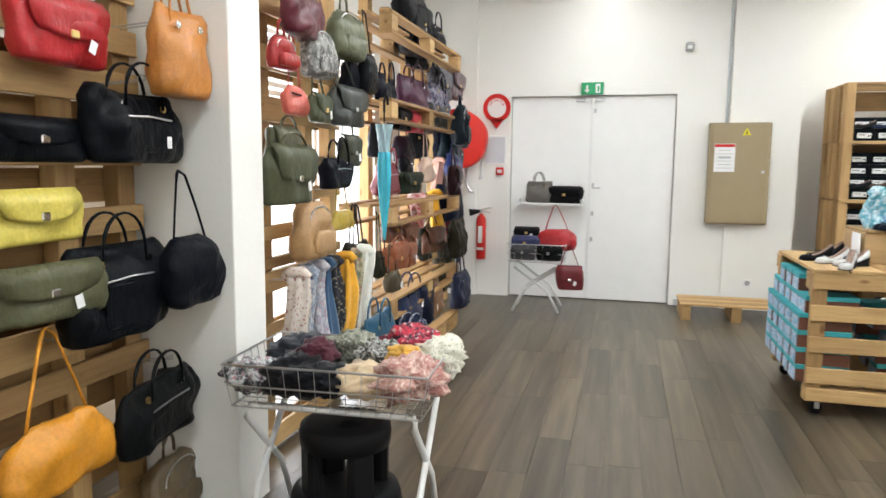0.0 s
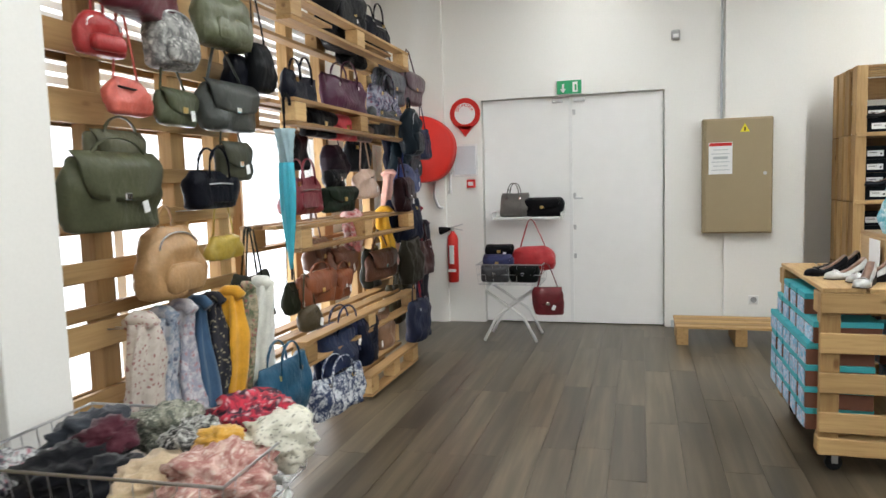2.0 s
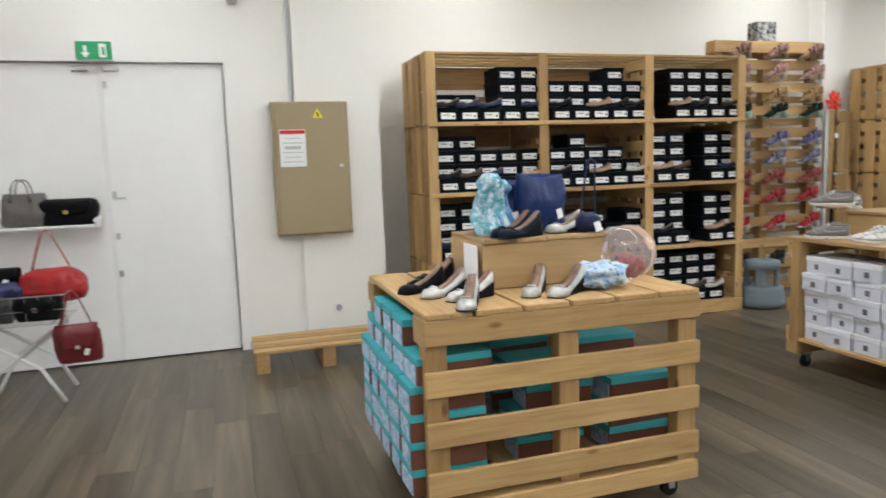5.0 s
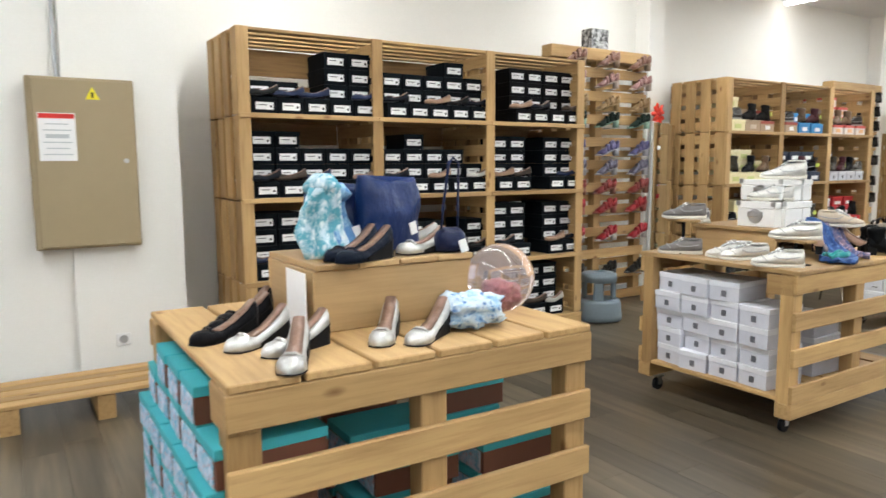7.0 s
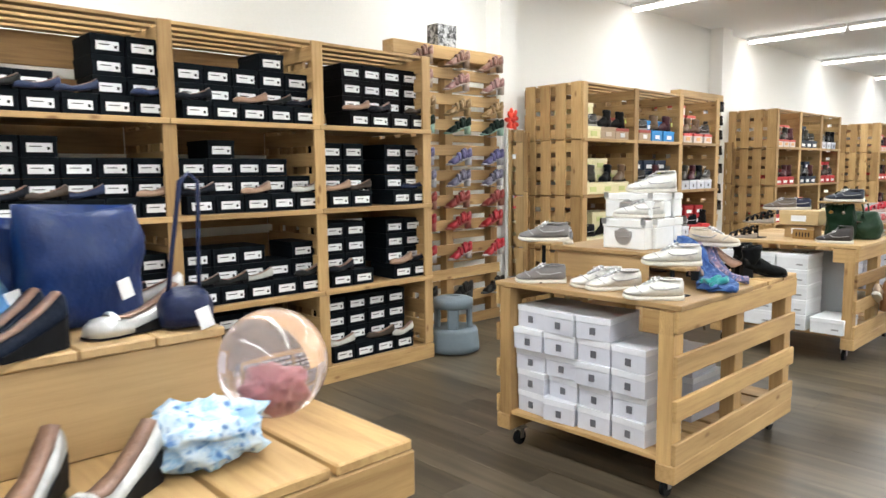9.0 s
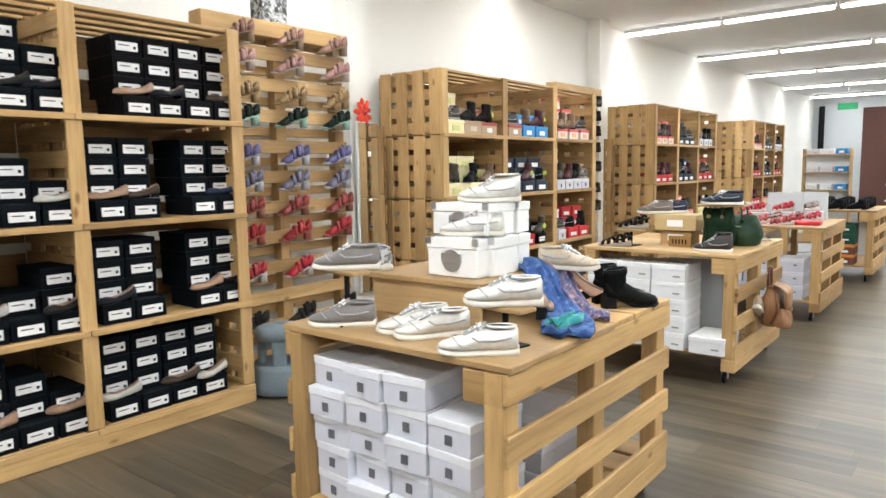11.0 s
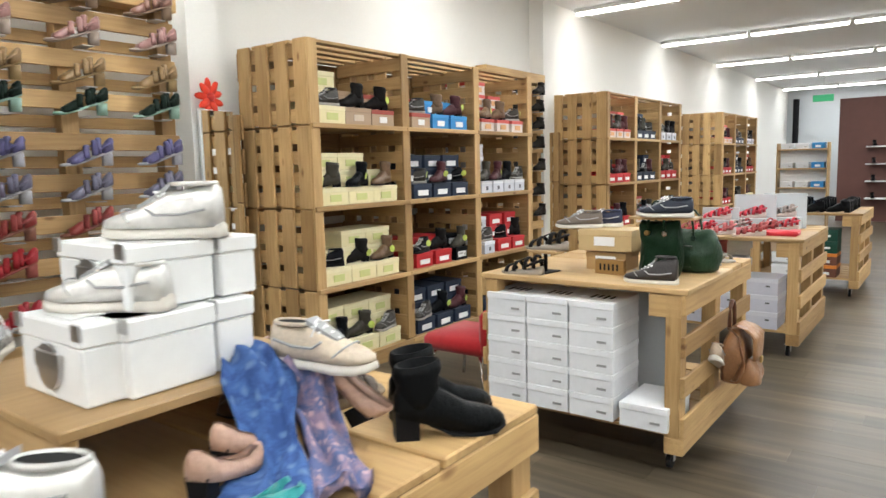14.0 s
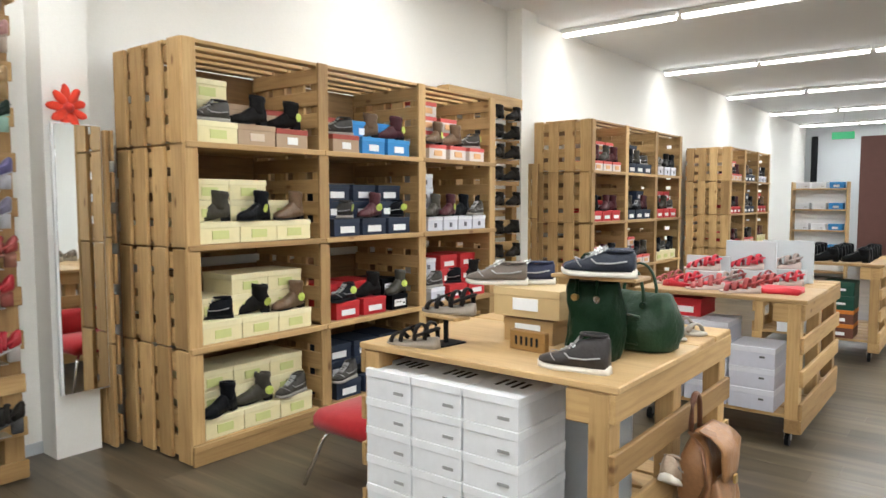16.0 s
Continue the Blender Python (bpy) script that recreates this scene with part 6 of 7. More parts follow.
# ---- shoe walls: upright pallets with sandals and boots on hooks ----
def shoe_wall(x0, x1, y, top, label):
    r = thing("shoe_wall", pose(0, y, 0), label, "display wall", "shoe walls")
    for x in (x0 + 0.06, (x0 + x1) / 2, x1 - 0.06):
        block("post", r, (x, 0.08, top / 2), (0.1, 0.09, top), M_PALLET, 0.004)
    z = 0.06
    while z < top - 0.03:
        block("board", r, ((x0 + x1) / 2, 0.02, z), (x1 - x0, 0.022, 0.1), M_PALLET, 0.003)
        block("rear_board", r, ((x0 + x1) / 2, 0.14, z + 0.12), (x1 - x0, 0.02, 0.07), M_PALLET, 0.003)
        z += 0.236
    block("top_board", r, ((x0 + x1) / 2, 0.06, top - 0.06), (x1 - x0 + 0.04, 0.15, 0.12), M_PALLET, 0.005)
    return r


P1 = (5.78, 7.15, 8.26)
shoe_wall(*P1, 2.66, "upright pallet wall with rows of sandals")
ROW_Z = (2.47, 2.26, 2.03, 1.86, 1.57, 1.37, 1.17, 0.97, 0.68, 0.3)
ROW_C = ((0.30, 0.15, 0.11), (0.42, 0.22, 0.2), (0.34, 0.21, 0.09), (0.03, 0.05, 0.04), (0.13, 0.12, 0.28), (0.16, 0.15, 0.22), (0.33, 0.05, 0.045), (0.42, 0.02, 0.03), (0.45, 0.015, 0.03), (0.05, 0.045, 0.04))
ROW_S = ((0.3, 0.2, 0.13), (0.5, 0.4, 0.33), (0.4, 0.27, 0.12), (0.35, 0.55, 0.45), (0.55, 0.55, 0.6), (0.5, 0.5, 0.52), (0.3, 0.12, 0.08), (0.4, 0.1, 0.08), (0.65, 0.6, 0.58), (0.1, 0.1, 0.1))
ROW_N = ("brown", "pink", "tan", "black and mint", "violet", "grey-violet", "rust red", "bright red", "dark red and white", "black")
R3 = random.Random(3)
for z, c, s, nm in zip(ROW_Z, ROW_C, ROW_S, ROW_N):
    t = None
    for k in range(3):
        m = pose(6.02 + k * 0.46 + 0.14 + R3.uniform(-0.02, 0.02), 8.17, z, 0, 0, 180 + R3.uniform(-14, -2))
        t = sandal(m, leather(*shade(c, 0.72)), rubber(*shade(s, 0.7)), nm + " strappy sandal on the pallet wall", 0.085, 0.29, 3, group="sandals on the wall", up=1.35) if t is None else copy_thing(t, m)
        bm = bmesh.new()
        box_into(bm, (0, 0.05, -0.006), (0.07, 0.11, 0.006), 0.001)
        h = new("shoe_ledge", mesh_of("shoe_ledge", bm, M_STEEL))
        h.matrix_basis = pose(6.02 + k * 0.46 + 0.06, 8.17, z - 0.003)
        tagged(h, "small steel ledge that carries a sandal", "ledge", "shoe ledges")
P2 = (11.0, 12.3, 8.36)
shoe_wall(*P2, 2.62, "upright pallet wall with dark boots")
wb = None
for i, z in enumerate((2.36, 2.16, 1.95, 1.72, 1.45, 1.15, 0.9)):
    for k in range(3):
        m = pose(11.5 + k * 0.32, 8.27, z, 0, 0, 180 + R3.uniform(-25, 5))
        wb = boot(m, leather(0.03, 0.025, 0.022), "dark ankle boot on the pallet wall", 0.07, 0.03, group="boots on the wall") if wb is None else copy_thing(wb, m)
        h = new("shoe_ledge", h.data)
        h.matrix_basis = pose(11.42 + k * 0.32, 8.26, z - 0.003)
        tagged(h, "small steel ledge that carries a boot", "ledge", "shoe ledges")
cube = thing("photo_box", pose(6.42, 8.33, 2.66), "small box printed in black and white on the shoe wall", "box")
block("carton", cube, (0, 0, 0.1), (0.24, 0.15, 0.2), printed(2, 0.5, 0.5, 0.5, 0.05, 0.05, 0.05, 0.65, 0.65, 0.65), 0.004)

# narrow mirror beside the shoe wall, extra pallets, red pads, chair
mir = thing("wall_mirror", pose(7.51, 8.36, 0), "tall narrow mirror on a pilaster", "mirror")
block("glass", mir, (0, 0, 1.17), (0.26, 0.012, 1.55), M_MIRROR, 0.001)
block("backing", mir, (0, 0.02, 1.17), (0.28, 0.024, 1.57), M_WHITE, 0.002)
red = thing("red_ornament", pose(7.47, 8.38, 1.93), "small bright red felt ornament on the mirror", "ornament")
for k in range(9):
    a = 2 * math.pi * k / 9 + 0.3
    bm = bmesh.new()
    bmesh.ops.create_icosphere(bm, subdivisions=2, radius=1, matrix=Matrix.Diagonal((0.055, 0.014, 0.026, 1)))
    for v in bm.verts:
        v.co *= 1 + 0.3 * noise.noise(v.co * 30 + Vector((k, 0, 0)))
    part("petal", bm, fabric(0.75, 0.06, 0.03), red, smooth=True, m=pose(math.cos(a) * 0.06, -0.012 * (k % 2), 0.11 + math.sin(a) * 0.075, 0, -math.degrees(a), 0))
bm = bmesh.new()
bmesh.ops.create_icosphere(bm, subdivisions=2, radius=0.03)
part("heart", bm, fabric(0.6, 0.04, 0.03), red, smooth=True, m=pose(0, -0.015, 0.11))
for xx, yy in ((7.66, 8.42), (12.62, 8.42)):
    stack = thing("pallet_stack", pose(xx, yy, 0), "narrow pallet panel standing beside the shelf", "pallet", "spare pallets")
    for k in range(3):
        for zz in range(3):
            block("board", stack, (0.0, -0.06 + k * 0.085, 0.33 + zz * 0.64), (0.024, 0.07, 0.63), M_PALLET)
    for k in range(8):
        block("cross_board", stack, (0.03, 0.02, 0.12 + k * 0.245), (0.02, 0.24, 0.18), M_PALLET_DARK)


def red_chair(m):
    g = thing("chair", m, "red upholstered low chair with chrome legs", "chair", "fitting chairs")
    bm = bmesh.new()
    box_into(bm, (0, 0, 0.36), (0.5, 0.5, 0.11), 0.035)
    part("seat", bm, fabric(0.42, 0.015, 0.02), g, smooth=True)
    bm = bmesh.new()
    box_into(bm, (0, 0.24, 0.46), (0.5, 0.09, 0.3), 0.04)
    part("backrest", bm, fabric(0.42, 0.015, 0.02), g, smooth=True)
    for sx in (-1, 1):
        for sy in (-1, 1):
            bm = bmesh.new()
            tube_into(bm, [(sx * 0.16, sy * 0.16, 0.32), (sx * 0.2, sy * 0.2, 0.25), (sx * 0.27, sy * 0.27, 0.01)], 0.011, 8)
            part("leg", finish(bm), M_CHROME, g, smooth=True)
    return g


red_chair(pose(8.27, 6.74, 0, 0, 0, 180))

# ---- table 1: turquoise boxes below, shoes and bags on top ----
x, y, lx, ly, tz = T1
R4 = random.Random(9)
zb = 0.213
for i in range(5):
    top = 6 if i > 0 else 5
    for j in range(top):
        if i == 4 and j > 4:
            continue
        shoe_box(K_TURQ, pose(x - 0.02 - (0.03 if j < 4 else 0), y + ly - 0.12 - i * 0.195, zb + j * 0.111, 0, 0, -90 + R4.uniform(-3, 3)), "turquoise-lidded brown shoe box inside the table", "turquoise shoe boxes")
for i in range(2):
    for j in range(4):
        shoe_box(K_TURQ, pose(x + 0.42 + R4.uniform(0, 0.1), y + 0.3 + i * 0.35, zb + j * 0.111, 0, 0, -90 + R4.uniform(-3, 3)), "turquoise-lidded brown shoe box inside the table", "turquoise shoe boxes")
        if j < 3 or i:
            shoe_box(K_TURQ, pose(x + 0.86 + R4.uniform(0, 0.06), y + 0.25 + i * 0.3, zb + j * 0.111, 0, 0, -90 + R4.uniform(-3, 3)), "turquoise-lidded brown shoe box inside the table", "turquoise shoe boxes")
crate = thing("wooden_riser", pose(x + 0.38, y + 0.38, tz + 0.001), "wooden crate turned over as a riser on the table", "crate")
block("front_board", crate, (0.3, 0.0, 0.1), (0.6, 0.02, 0.2), M_BOARD, 0.003)
block("back_board", crate, (0.3, 0.42, 0.1), (0.6, 0.02, 0.2), M_BOARD, 0.003)
for sx in (0.012, 0.588):
    block("end_board", crate, (sx, 0.21, 0.1), (0.02, 0.4, 0.2), M_BOARD, 0.003)
for k in range(4):
    block("top_board", crate, (0.08 + k * 0.15, 0.21, 0.211), (0.146, 0.46, 0.02), M_BOARD, 0.003)
notice = thing("price_sign", pose(x + 0.37, y + 0.38, tz + 0.002, 0, 0, 0), "white paper price notice in a stand", "sign")
block("sheet", notice, (-0.014, 0.08, 0.1), (0.004, 0.17, 0.19), M_LABEL, 0)
ct = tz + 0.224
BLUE = leather(0.003, 0.02, 0.1)
bag("sack", (x + 0.77, y + 0.6, ct), (0.12, 0.25, 0.27), BLUE, "royal blue leather tote standing on the riser", -72)
bag("sack", (x + 0.6, y + 0.66, ct), (0.12, 0.24, 0.25), leather(0.003, 0.017, 0.08), "blue leather handbag on the riser", -100)
scarf((x + 0.49, y + 0.55, ct + 0.235), 0.115, 0.225, printed(2, 0.55, 0.68, 0.74, 0.1, 0.36, 0.46, 0.75, 0.8, 0.82), "turquoise and white scarf draped on the riser", 21, -70)
scarf((x + 0.55, y + 0.6, ct + 0.21), 0.09, 0.2, printed(1, 0.1, 0.25, 0.5, 0.3, 0.5, 0.66, 0.04, 0.1, 0.3), "blue scarf folded beside the turquoise one", 22, -60)
NAVY = leather(0.012, 0.018, 0.035)
PEWTER = plain_mat("pewter_leather", (0.5, 0.5, 0.49), 0.3, 0.3, 45, 0.3, metal=0.45)
pump(pose(x + 0.68, y + 0.42, ct, 0, 0, 200), NAVY, "navy and silver wedge shoe on the riser", 0.055, 0.25, wedge=True)
pump(pose(x + 0.66, y + 0.5, ct, 0, 0, 205), NAVY, "navy wedge shoe on the riser", 0.055, 0.25, wedge=True)
pump(pose(x + 0.93, y + 0.47, ct, 0, 0, 190), PEWTER, "white and black flat shoe on the riser", 0.035, 0.22, wedge=True)
pump(pose(x + 1.02, y + 0.66, ct, 0, 0, 150), PEWTER, "white leather shoe on the riser", 0.03)
bag("pouch", (x + 0.92, y + 0.42, ct), (0.1, 0.11, 0.09), leather(0.008, 0.014, 0.05), "small navy purse on the riser", -90)
pump(pose(x + 0.76, y + 0.2, tz, 0, 0, 212), PEWTER, "silver wedge pump on the table", 0.06, wedge=True)
pump(pose(x + 0.62, y + 0.3, tz, 0, 0, 232), PEWTER, "silver wedge pump on the table", 0.06, wedge=True)
for dx, dy, a, c in ((0.27, 0.2, 242, 1), (0.38, 0.27, 200, 1), (0.3, 0.4, 205, 1), (0.24, 0.52, 200, 0), (0.32, 0.62, 196, 0), (0.36, 0.74, 205, 0)):
    pump(pose(x + dx, y + dy, tz, 0, 0, a), PEWTER if c else leather(0.012, 0.012, 0.015), ("pewter grey" if c else "black") + " wedge shoe with a bow on the table", 0.055, wedge=True)
crumple((x + 0.86, y + 0.22, tz + 0.05), 0.13, printed(3, 0.28, 0.46, 0.66, 0.55, 0.64, 0.7, 0.06, 0.16, 0.4), "light blue flowered scarf rolled on the table", 51.0, 0.55)
# A smooth globe stands in for a crumpled clear plastic sack.
ball = thing("glass_globe", pose(x + 1.08, y + 0.33, tz + 0.001), "clear pink plastic sack on the table, shaped as a globe", "globe")
bm = bmesh.new()
bmesh.ops.create_uvsphere(bm, u_segments=32, v_segments=20, radius=0.125, matrix=Matrix.Translation((0, 0, 0.125)))
part("shell", bm, M_PLASTIC, ball, smooth=True)
crumple((x + 1.08, y + 0.33, tz + 0.08), 0.055, fabric(0.25, 0.07, 0.08), "crumpled red paper inside the globe", 4.0, 0.8)
ball.children[0].visible_shadow = False

# ---- table 2: white boxes, silver shoes ----
x, y, lx, ly, tz = T2
zb = 0.213
for i, hh in enumerate((5, 5, 5, 4)):
    for j in range(hh):
        shoe_box(K_WHITE, pose(x + 0.02 + R4.uniform(0, 0.05), y + ly - 0.2 - i * 0.197, zb + j * 0.1165, 0, 0, -90 + R4.uniform(-5, 5)), "white shoe box with grey sides inside the table", "white shoe boxes")
for i in range(4):
    for j in range(3):
        shoe_box(K_WHITE, pose(x + 0.5 + R4.uniform(0, 0.02), y + ly - 0.2 - i * 0.195, zb + j * 0.1165, 0, 0, -90 + R4.uniform(-4, 4)), "white shoe box with grey sides inside the table", "white shoe boxes")
rise = thing("wooden_riser", pose(x + 0.38, y + 0.36, tz + 0.001), "planed wooden riser box on the table", "riser")
block("top", rise, (0.3, 0.3, 0.16), (0.62, 0.6, 0.022), M_BOARD, 0.003)
for sx in (0.02, 0.58):
    block("side", rise, (sx, 0.3, 0.075), (0.02, 0.56, 0.148), M_BOARD, 0.003)
rt = tz + 0.173


def case(m, s, label):
    g = thing("white_case", m, label, "case", "white cases")
    w, d, h = s
    block("body", g, (0, 0, h * 0.36), (w - 0.008, d - 0.008, h * 0.72), M_WHITE, 0.004)
    block("lid", g, (0, 0, h * 0.86), (w, d, h * 0.27), M_WHITE, 0.004)
    bm = bmesh.new()
    cyl_into(bm, (-w / 2 - 0.004, 0, h * 0.42), (-w / 2 + 0.002, 0, h * 0.42), 0.045, seg=20)
    box_into(bm, (-w / 2 - 0.002, 0, h * 0.5), (0.008, 0.1, 0.035), 0.002)
    part("label_holder", bm, M_STEEL, g, "grey metal label holder")
    for sy in (-1, 1):
        block("corner", g, (-w / 2 - 0.001, sy * (d / 2 - 0.012), h * 0.93), (0.006, 0.03, 0.03), M_STEEL, 0.001)
    return g


case(pose(x + 0.62, y + 0.56, rt, 0, 0, 2), (0.2, 0.3, 0.155), "white lidded storage case with label holder on the riser")
case(pose(x + 0.66, y + 0.6, rt + 0.158, 0, 0, -2), (0.2, 0.3, 0.13), "white storage case stacked on another")
case(pose(x + 0.81, y + 0.56, rt + 0.158, 0, 0, 0), (0.1, 0.24, 0.13), "white storage case on the stack")
case(pose(x + 0.78, y + 0.56, rt, 0, 0, 0), (0.1, 0.28, 0.155), "white lidded case behind another")
SILV = plain_mat("silver_leather", (0.68, 0.665, 0.63), 0.3, 0.22, 38, 0.35, metal=0.4)
GREYF = fabric(0.2, 0.185, 0.18)
CREAMS = rubber(0.66, 0.62, 0.55)
sneaker(pose(x + 0.63, y + 0.42, rt + 0.158, 0, 0, 120), SILV, CREAMS, "silver laced shoe before the white case")
sneaker(pose(x + 0.77, y + 0.43, rt + 0.29, 0, 0, 122), SILV, CREAMS, "silver laced shoe on the white case", high=0.02)
block("top_step", case(pose(x + 0.52, y + 0.56, rt, 0, 0, 0), (0.14, 0.26, 0.155), "narrow white case on the riser"), (0, 0, 0.156), (0.1, 0.1, 0.004), M_WHITE, 0.001)


def shoe_stand(m, h):
    g = thing("shoe_stand", m, "black metal shoe stand with a wooden plate", "stand", "shoe stands")
    block("foot", g, (0, 0, 0.004), (0.14, 0.1, 0.006), M_BLACK, 0.001)
    block("post", g, (0, 0, h / 2), (0.016, 0.016, h), M_BLACK, 0.001)
    block("plate", g, (0, 0, h + 0.008), (0.09, 0.2, 0.016), M_BOARD, 0.004)


shoe_stand(pose(x + 0.2, y + 0.14, tz, 0, 0, -8), 0.13)
sneaker(pose(x + 0.28, y + 0.04, tz + 0.147, 0, 0, 128), SILV, CREAMS, "silver laced shoe raised on a stand")
shoe_stand(pose(x + 0.16, y + 0.86, tz, 0, 0, -8), 0.2)
sneaker(pose(x + 0.25, y + 0.76, tz + 0.217, 0, 0, 128), GREYF, CREAMS, "grey felt sneaker raised on a stand")
sneaker(pose(x + 0.2, y + 0.74, tz, 0, 0, 128), GREYF, CREAMS, "grey felt sneaker on the table")
sneaker(pose(x + 0.16, y + 0.06, tz, 0, 0, 126), SILV, CREAMS, "silver laced sneaker on the table edge")
sneaker(pose(x + 0.3, y + 0.36, tz, 0, 0, 145), SILV, CREAMS, "silver laced pointed shoe on the table", L=0.29)
sneaker(pose(x + 0.33, y + 0.48, tz, 0, 0, 148), SILV, CREAMS, "silver laced pointed shoe on the table", L=0.29)
sneaker(pose(x + 0.44, y + 0.9, rt, 0, 0, 60), printed(8, 0.2, 0.2, 0.22, 0.55, 0.55, 0.55, 0.1, 0.1, 0.1), CREAMS, "grey patterned sneaker on the riser")
BEIGE = leather(0.5, 0.32, 0.24)


def drape(path, width, material, label, seed):
    """A gathered cloth laid along a path: pleated across, thick, with an uneven hem."""
    g = thing("draped_scarf", pose(*path[0]), label, "scarf", "draped scarves")
    o = Vector(path[0])
    pts = [Vector(p) - o for p in path]
    fine = []
    for p, q in zip(pts, pts[1:]):
        fine += [p.lerp(q, i / 6) for i in range(6)]
    fine.append(pts[-1])
    fine = [sum((fine[min(max(i + j, 0), len(fine) - 1)] for j in (-2, -1, 0, 1, 2)), Vector()) / 5 for i in range(len(fine))]
    rings = []
    for i, p in enumerate(fine):
        t = (fine[min(i + 1, len(fine) - 1)] - fine[max(i - 1, 0)]).normalized()
        side = t.cross(Vector((0, 0, 1)))
        side = side.normalized() if side.length > 0.2 else Vector((0.8, 0.6, 0))
        nrm = side.cross(t)
        u = i / (len(fine) - 1)
        ww = width * (0.75 + 0.35 * u + 0.12 * math.sin(u * 9 + seed))
        top, low = [], []
        for k in range(21):
            v = k / 20 - 0.5
            fold = 0.005 * math.sin(v * 17 + seed + u * 3) + 0.03 * noise.noise(Vector((v * 4.5 + seed, u * 2.5, 1))) + 0.012 * noise.noise(Vector((v * 11 + seed, u * 6, 4)))
            b = p + side * (v * ww + 0.02 * noise.noise(Vector((v * 3, u * 6, seed)))) + t * (0.03 * math.sin(v * 11 + seed) if i == len(fine) - 1 else 0)
            top.append(b + nrm * (0.024 + fold))
            low.append(b + nrm * (fold - 0.004 if fold > 0 else -0.002))
        rings.append(top + low[::-1])
    bm = bmesh.new()
    loft_into(bm, rings)
    part("cloth", finish(bm), material, g, smooth=True)
    return g


drape([(x + 0.8, y + 0.46, rt + 0.012), (x + 0.77, y + 0.34, rt + 0.012), (x + 0.74, y + 0.29, tz + 0.1), (x + 0.7, y + 0.22, tz + 0.02), (x + 0.58, y + 0.1, tz + 0.012), (x + 0.4, y + 0.02, tz + 0.012)], 0.15, printed(0, 0.02, 0.06, 0.2, 0.05, 0.12, 0.32, 0.12, 0.2, 0.38), "denim blue scarf draped from the riser over the table", 31)
drape([(x + 0.9, y + 0.42, rt + 0.012), (x + 0.88, y + 0.33, rt), (x + 0.85, y + 0.27, tz + 0.08), (x + 0.8, y + 0.16, tz + 0.015), (x + 0.7, y + 0.04, tz + 0.012)], 0.11, printed(2, 0.3, 0.22, 0.3, 0.1, 0.13, 0.27, 0.6, 0.4, 0.42), "lilac and pink scarf end draped from the riser", 36)
drape([(x + 0.66, y + 0.1, tz + 0.014), (x + 0.54, y + 0.07, tz + 0.03), (x + 0.44, y + 0.1, tz + 0.014)], 0.07, fabric(0.03, 0.3, 0.29), "turquoise scarf end on the table", 38)
pump(pose(x + 0.5, y + 0.18, tz + 0.035, 0, 0, 25), BEIGE, "nude leather pump lying on the scarf", 0.045)
pump(pose(x + 0.6, y + 0.26, tz + 0.035, 0, 0, 15), BEIGE, "nude leather pump lying on the scarf", 0.045)
pump(pose(x + 0.95, y + 0.24, tz + 0.02, 0, -62, 100), BEIGE, "nude leather pump leaning against the riser", 0.06)
sneaker(pose(x + 0.86, y + 0.4, rt, 0, 0, -80), leather(0.6, 0.5, 0.38), CREAMS, "cream striped slip-on on the riser")
boot(pose(x + 0.98, y + 0.16, tz, 0, 0, -40), leather(0.01, 0.011, 0.012), "black suede ankle boot on the table", 0.1, 0.055)
boot(pose(x + 1.06, y + 0.24, tz, 0, 0, -35), leather(0.01, 0.011, 0.012), "black suede ankle boot on the table", 0.1, 0.055)
for dx, dy, a, c in ((1.06, 0.5, 150, (0.12, 0.06, 0.03)), (1.12, 0.6, 165, (0.12, 0.06, 0.03)), (1.2, 0.48, 100, (0.2, 0.11, 0.06)), (1.28, 0.62, 95, (0.03, 0.025, 0.02)), (1.24, 0.78, 170, (0.16, 0.1, 0.06)), (1.26, 0.9, 160, (0.05, 0.035, 0.025))):
    pump(pose(x + dx, y + dy, tz, 0, 0, a), leather(*c), ("dark brown" if c[0] < 0.1 else "brown") + " leather loafer on the table", 0.025)
sandal(pose(x + 0.98, y + 0.42, tz, 0, 0, 0), leather(0.08, 0.06, 0.05), rubber(0.2, 0.15, 0.1), "dark brown sandal on the table")

# ---- table 3: lettered white boxes, boots, kraft boxes, hanging backpack ----
x, y, lx, ly, tz = T3
for i in range(3):
    for j in range(5):
        b = shoe_box(K_WHITE3, pose(x - 0.02, y + ly - 0.17 - i * 0.25, zb + j * 0.1215, 0, 0, -90), "white shoe box with black lettering inside the table", "lettered white boxes")
        if j == 4:
            for q, (u, v) in enumerate(((0.0, 0.0), (0.035, 0.01), (0.07, 0.0), (0.105, 0.0))):
                block("print_bar", b, (-0.05 + u, 0.16 + v, 0.1205), (0.014, 0.07 if q % 2 else 0.09, 0.002), M_INK, 0)
shoe_box(K_WHITE3, pose(x - 0.03, y + 0.19, zb, 0, 0, -90), "white shoe box with black lettering alone beside the stack", "lettered white boxes")
sheet = thing("grey_sheet", pose(x + 0.5, y + 0.3, 0.22), "grey board inside the table", "board")
block("board", sheet, (0, 0.1, 0.3), (0.012, 0.5, 0.58), M_GREYWALL, 0.001)
shoe_box(kit(0.24, 0.2, 0.1, (0.4, 0.25, 0.11), (0.42, 0.27, 0.12)), pose(x + 0.42, y + 0.58, tz, 0, 0, -90), "kraft cardboard box on the table", "kraft boxes")
shoe_box(kit(0.32, 0.24, 0.12, (0.55, 0.4, 0.2), (0.57, 0.42, 0.22)), pose(x + 0.4, y + 0.58, tz + 0.11, 0, 0, -90), "pale kraft box stacked on another", "kraft boxes")
